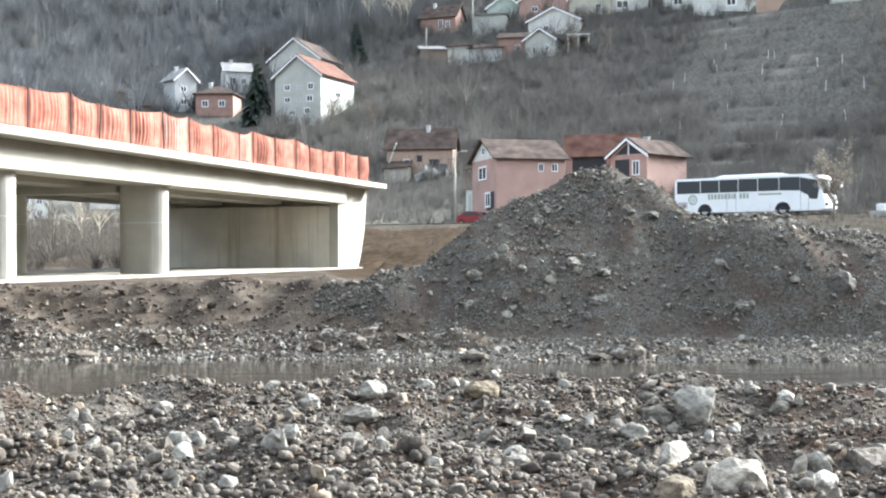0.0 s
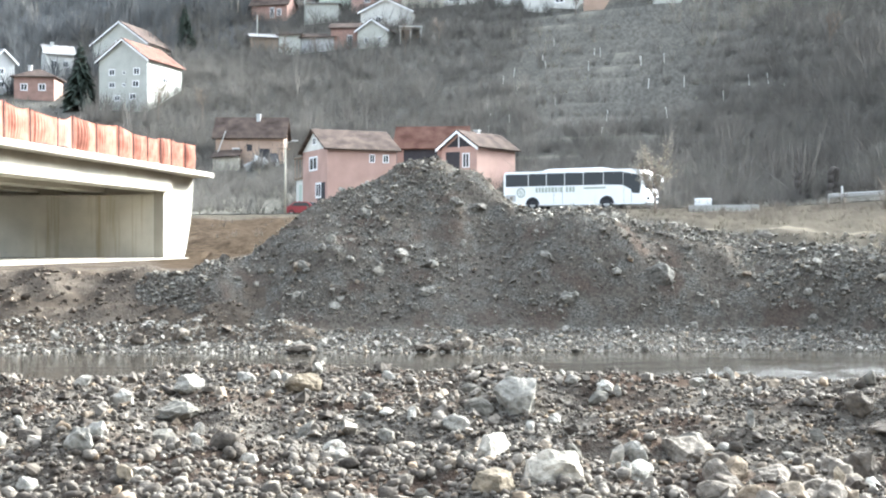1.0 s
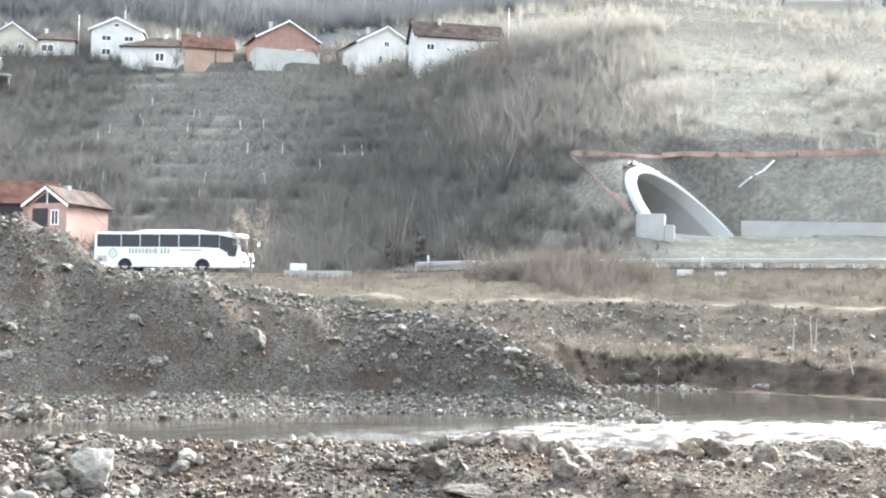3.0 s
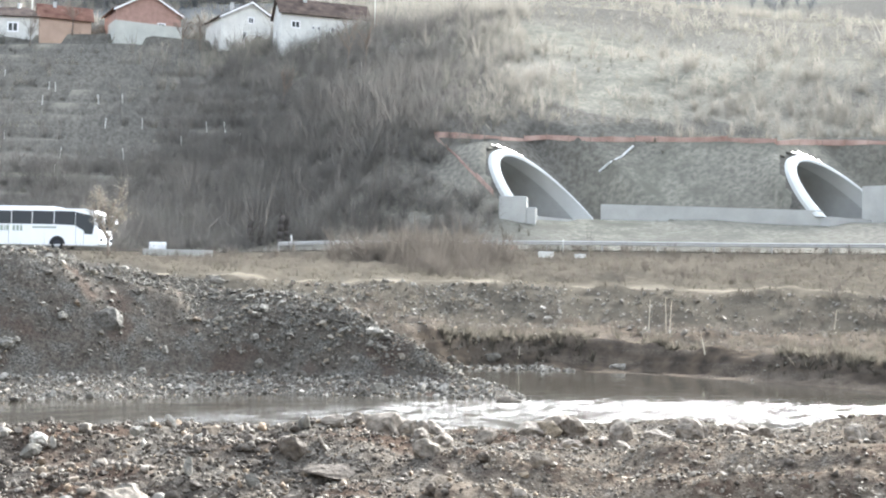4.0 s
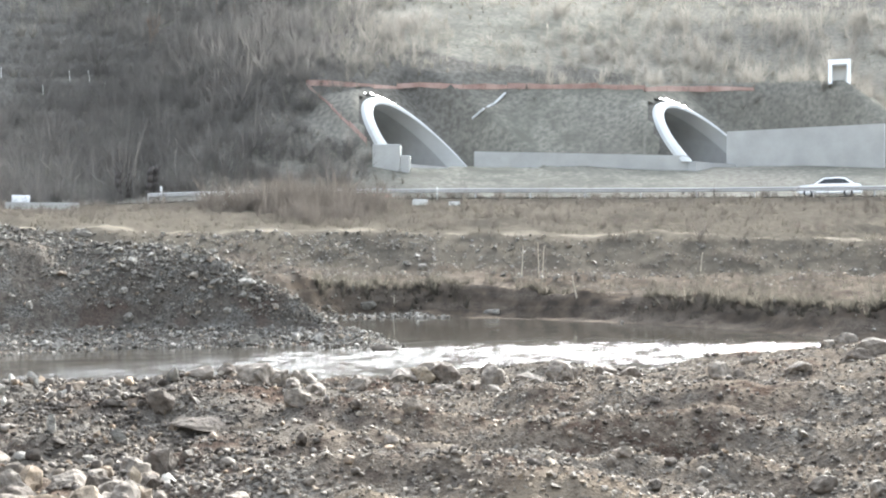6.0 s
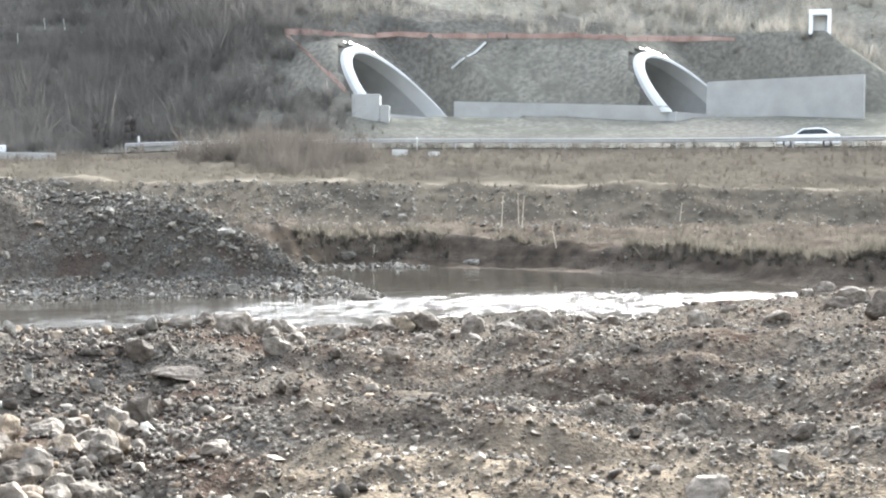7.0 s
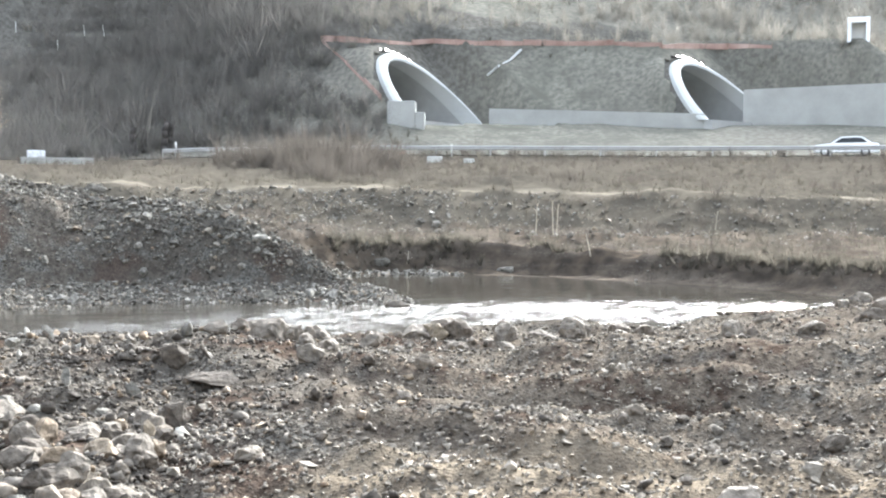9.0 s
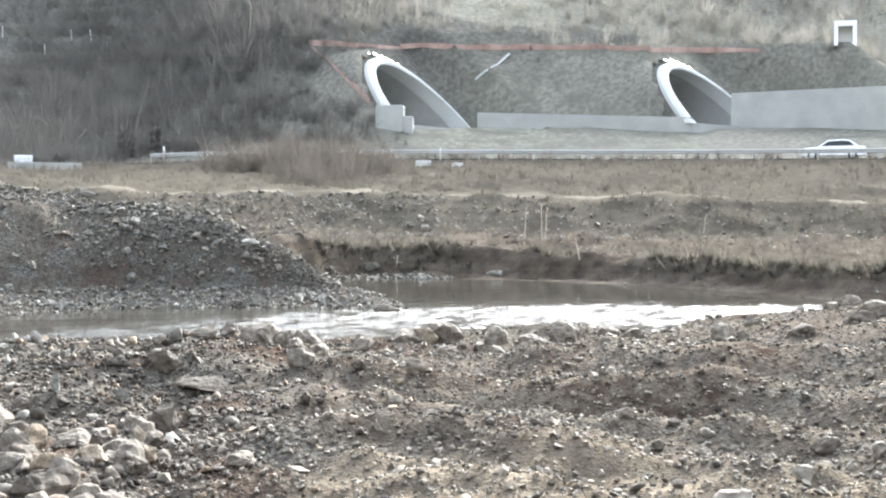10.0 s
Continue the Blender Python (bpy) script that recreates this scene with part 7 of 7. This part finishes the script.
def hillside_rubble():
    """Dumped rubble on the terraces below the upper houses."""
    rng = np.random.default_rng(45)
    pts = []
    for a0, a1, e, n in ((-11.1, -8.3, 8.2, 120), (-13.0, -11.5, 7.25, 70), (-6.2, -4.9, 8.5, 60)):
        knots = np.linspace(a0, a1, 6)
        far = [on_ray(a, e, 140)[3] for a in knots]
        a = rng.uniform(a0, a1, n)
        r = np.interp(a, knots, far) + rng.normal(0, 1.6, n)
        x, y = r * np.sin(np.radians(a)), r * np.cos(np.radians(a))
        pts.append(np.stack([x, y, height(x, y)[0] + 0.1], -1))
    p = np.concatenate(pts)
    scatter("hillside_rubble", p, np.exp(rng.normal(math.log(0.55), 0.45, len(p))), SMALL, PALE_ROCK, "pale building rubble dumped below the hillside houses", "rubble", seed=46)


hillside_rubble()


def vine_stakes():
    rnd = random.Random(8)
    bm = bmesh.new()
    box(bm, -0.04, 0.04, -0.04, 0.04, 0, 1.35)
    me = finish(bm, M["white_wall"], "stake")
    for i in range(26):
        a, e = rnd.uniform(2.5, 17), rnd.uniform(4.4, 9.3)
        x, y, z, r = on_ray(a, e, 130)
        ob = tagged(new("stake", me), "pale concrete stake on the terraced slope", "stake", "stakes on the terraced slope")
        ob.matrix_world = pose(x, y, z - 0.2, rnd.uniform(-7, 7), rnd.uniform(-7, 7), 0)


vine_stakes()


# ---- round the tunnel mouths ----
def net_fence(pts, tall, name, label, near=100):
    ob = thing(name, Matrix.Identity(4), label, "netting", "netting round the building site")
    rnd = random.Random(len(pts))
    for (a0, e0), (a1, e1) in zip(pts, pts[1:]):
        n = max(1, int(abs(a1 - a0) / 0.9 + abs(e1 - e0) / 0.7))
        prev = None
        for i in range(n + 1):
            a, e = a0 + (a1 - a0) * i / n, e0 + (e1 - e0) * i / n
            x, y, z, r = on_ray(a, e, near)
            h = tall * rnd.uniform(0.45, 1.05)
            bm = bmesh.new()
            tube(bm, (x, y, z - 0.2), (x, y, z + tall * 1.1), 0.03, 0.03, 5)
            part("net_post", bm, M["wood"], ob)
            if prev and (Vector((x, y, z)) - Vector(prev[:3])).length < 9:
                bm = bmesh.new()
                slab(bm, [(prev[0], prev[1], prev[2]), (x, y, z), (x, y, z + h), (prev[0], prev[1], prev[2] + prev[3])], 0.03)
                part("net_panel", bm, M["pink_net"], ob)
            prev = (x, y, z, h)


net_fence([(25.35, 7.3), (29.6, 7.2), (34.8, 7.2), (39.0, 7.2), (41.2, 7.05), (46.1, 6.9)], 0.62, "net_fence", "orange plastic netting along the top of the tunnel cutting")
net_fence([(25.35, 7.3), (26.6, 6.2), (27.4, 5.4), (28.2, 4.6)], 0.55, "net_fence", "orange plastic netting down the side of the tunnel cutting")
x, y = polar(29.2, 105.8)
block = thing("concrete_block", pose(x, y, EYE_Z + 105.8 * math.tan(radians(3.85)) + 0.45, 0, 0, -36), "stepped white concrete block at the foot of the tunnel mouth", "concrete block")
bm = bmesh.new()
box(bm, -1.25, 1.15, -0.8, 0.8, -1.8, 0.95)
part("upper_block", bm, M["wall_concrete"], block, bevel=0.05)
bm = bmesh.new()
box(bm, 1.15, 1.95, -0.7, 0.7, -1.8, 0.0)
part("lower_step", bm, M["wall_concrete"], block, bevel=0.05)


def drain():
    bm = bmesh.new()
    p = [Vector(on_ray(a, e, 112)[:3]) for a, e in ((34.7, 6.95), (34.2, 6.5), (33.6, 6.1), (33.15, 5.75))]
    for a, b in zip(p, p[1:]):
        tube(bm, a + Vector((0, 0, 0.1)), b + Vector((0, 0, 0.1)), 0.13, 0.13, 6)
    me = finish(bm, M["new_concrete"], "slope_drain")
    tagged(new("slope_drain", me), "pale concrete drain channel down the cutting", "drain")


drain()
x, y, z, r = on_ray(49.8, 7.3, 118)
kiosk = thing("site_cabin", pose(x, y, z - 0.3, 0, 0, -49.8), "white framed site cabin with a doorway above the tunnels", "cabin")
bm = bmesh.new()
for b in ((-1.0, -0.65, 0, 1.5), (0.65, 1.0, 0, 1.5)):
    box(bm, b[0], b[1], 0, 1.2, b[2], b[3] + 0.3)
box(bm, -1.0, 1.0, 0, 1.2, 1.8, 2.3)
part("frame", bm, M["white_paint"], kiosk)
bm = bmesh.new()
box(bm, -0.65, 0.65, 1.0, 1.15, 0, 1.8)
part("back_panel", bm, M["white_wall"], kiosk)
x, y = polar(12.68, 104)
trailer = thing("roadside_box", pose(x, y, ground_z(x, y) - 0.1, 0, 0, -14), "small white box on short legs beside the road", "box")
bm = bmesh.new()
box(bm, -0.7, 0.7, -0.35, 0.35, 0.35, 0.95)
part("body", bm, M["white_paint"], trailer, bevel=0.05)
for lx in (-0.55, 0.55):
    bm = bmesh.new()
    box(bm, lx - 0.05, lx + 0.05, -0.3, 0.3, 0, 0.36)
    part("leg", bm, M["steel"], trailer)


def open_shed(az, el, w, tall, deep, label):
    x, y, z, r = on_ray(az, el, 150)
    ob = thing("open_shed", pose(x, y, z - 0.2, 0, 0, -az), label, "shed", "open sheds")
    bm = bmesh.new()
    box(bm, -w / 2 - 0.2, w / 2 + 0.2, -0.3, deep + 0.3, tall, tall + 0.18)
    part("roof", bm, M["white_wall"], ob, "flat pale roof slab")
    for px in (-w / 2 + 0.1, 0.0, w / 2 - 0.1):
        bm = bmesh.new()
        box(bm, px - 0.09, px + 0.09, -0.1, 0.1, -2.0, tall)
        part("post", bm, M["white_wall"], ob)
    bm = bmesh.new()
    box(bm, -w / 2, w / 2, deep, deep + 0.15, -2.0, tall)
    part("back_wall", bm, M["wood"], ob)


open_shed(-0.95, 9.3, 3.6, 2.9, 2.5, "open shed with pale posts and flat roof on the slope")


def dry_stalk(az, el, tall, lean):
    x, y, z, r = on_ray(az, el, 40)
    ob = thing("dry_stalk", pose(x, y, z - 0.1, 0, lean, -az), "pale dry reed stalk standing on the far bank", "reed", "dry reeds on the bank")
    bm = bmesh.new()
    tube(bm, (0, 0, 0), (0, 0, tall), 0.03, 0.012, 5)
    part("stem", bm, PALE_BARK, ob)
    bm = bmesh.new()
    for i in range(4):
        a = i * 1.7
        tube(bm, (0, 0, tall * (0.45 + 0.14 * i)), (0.16 * math.cos(a), 0.16 * math.sin(a), tall * (0.6 + 0.14 * i)), 0.012, 0.004, 4)
    part("twigs", bm, PALE_BARK, ob)


for i, (a, e, t_, l) in enumerate([(35.6, -1.55, 1.3, 2), (36.4, -1.55, 1.5, -2), (36.55, -1.5, 1.35, 3), (38.2, -2.5, 0.8, -12), (29.6, -3.0, 0.5, 5), (43.8, -1.2, 0.9, 6)]):
    dry_stalk(a, e, t_, l)


# ---- odds and ends beside the road ----
def road_block(az, el, r, wide, tall, deep, mat, label):
    x, y = polar(az, r)
    z = max(ground_z(x, y), EYE_Z + r * math.tan(radians(el)) - tall)
    bm = bmesh.new()
    box(bm, -wide / 2, wide / 2, -deep / 2, deep / 2, -0.6, tall)
    me = finish(bm, mat, "concrete_block", bevel=0.03)
    ob = tagged(new("concrete_block", me), label, "concrete block", "blocks beside the road")
    ob.matrix_world = pose(x, y, z, 0, 0, -az)


road_block(21.75, 1.85, 87.5, 0.5, 0.4, 0.4, M["wall_concrete"], "short pale concrete block below the guard rail")
road_block(30.75, 2.0, 86.0, 1.1, 0.4, 0.5, M["white_wall"], "white concrete block below the guard rail")
road_block(32.35, 1.75, 85.8, 0.8, 0.25, 0.4, M["white_wall"], "low pale slab below the guard rail")
road_block(24.0, 1.9, 87.0, 2.2, 0.2, 0.5, M["wall_concrete"], "long pale kerb stone below the road")
road_block(13.6, 1.75, 90.8, 5.0, 0.18, 0.4, M["wall_concrete"], "long pale kerb stone below the road")


def stump(az, r, tall, rad, seed):
    x, y = polar(az, r)
    rnd = random.Random(seed)
    ob = thing("tree_stump", pose(x, y, ground_z(x, y) - 0.1, 0, 0, rnd.uniform(0, 360)), "dark lopped tree trunk at the foot of the hill", "tree", "lopped trunks")
    bm = bmesh.new()
    pts = [Vector((rnd.uniform(-0.06, 0.06) * i, rnd.uniform(-0.06, 0.06) * i, tall * i / 4)) for i in range(5)]
    for i in range(4):
        tube(bm, pts[i], pts[i + 1], rad * (1.1 - 0.1 * i), rad * (1.0 - 0.1 * i), 8)
    part("trunk", bm, DARK_BARK, ob, smooth=True)
    bm = bmesh.new()
    for i in range(14):
        a, k = rnd.uniform(0, 2 * math.pi), rnd.uniform(0.55, 1.0)
        p = pts[4] * k
        tube(bm, p, p + Vector((math.cos(a) * 0.6, math.sin(a) * 0.6, rnd.uniform(0.5, 1.2))), 0.035, 0.01, 4)
    part("shoots", bm, DARK_BARK, ob, "thin shoots from the lopped top")


for i, (a, r, h) in enumerate([(16.9, 104, 2.4), (17.35, 105, 2.0), (18.25, 104, 2.5), (18.5, 105, 2.2)]):
    stump(a, r, h, 0.28, 60 + i)

net_fence([(25.6, 2.15), (27.0, 2.2), (28.3, 2.15), (29.4, 2.1)], 0.45, "net_fence", "dull orange netting beside the road", 97)
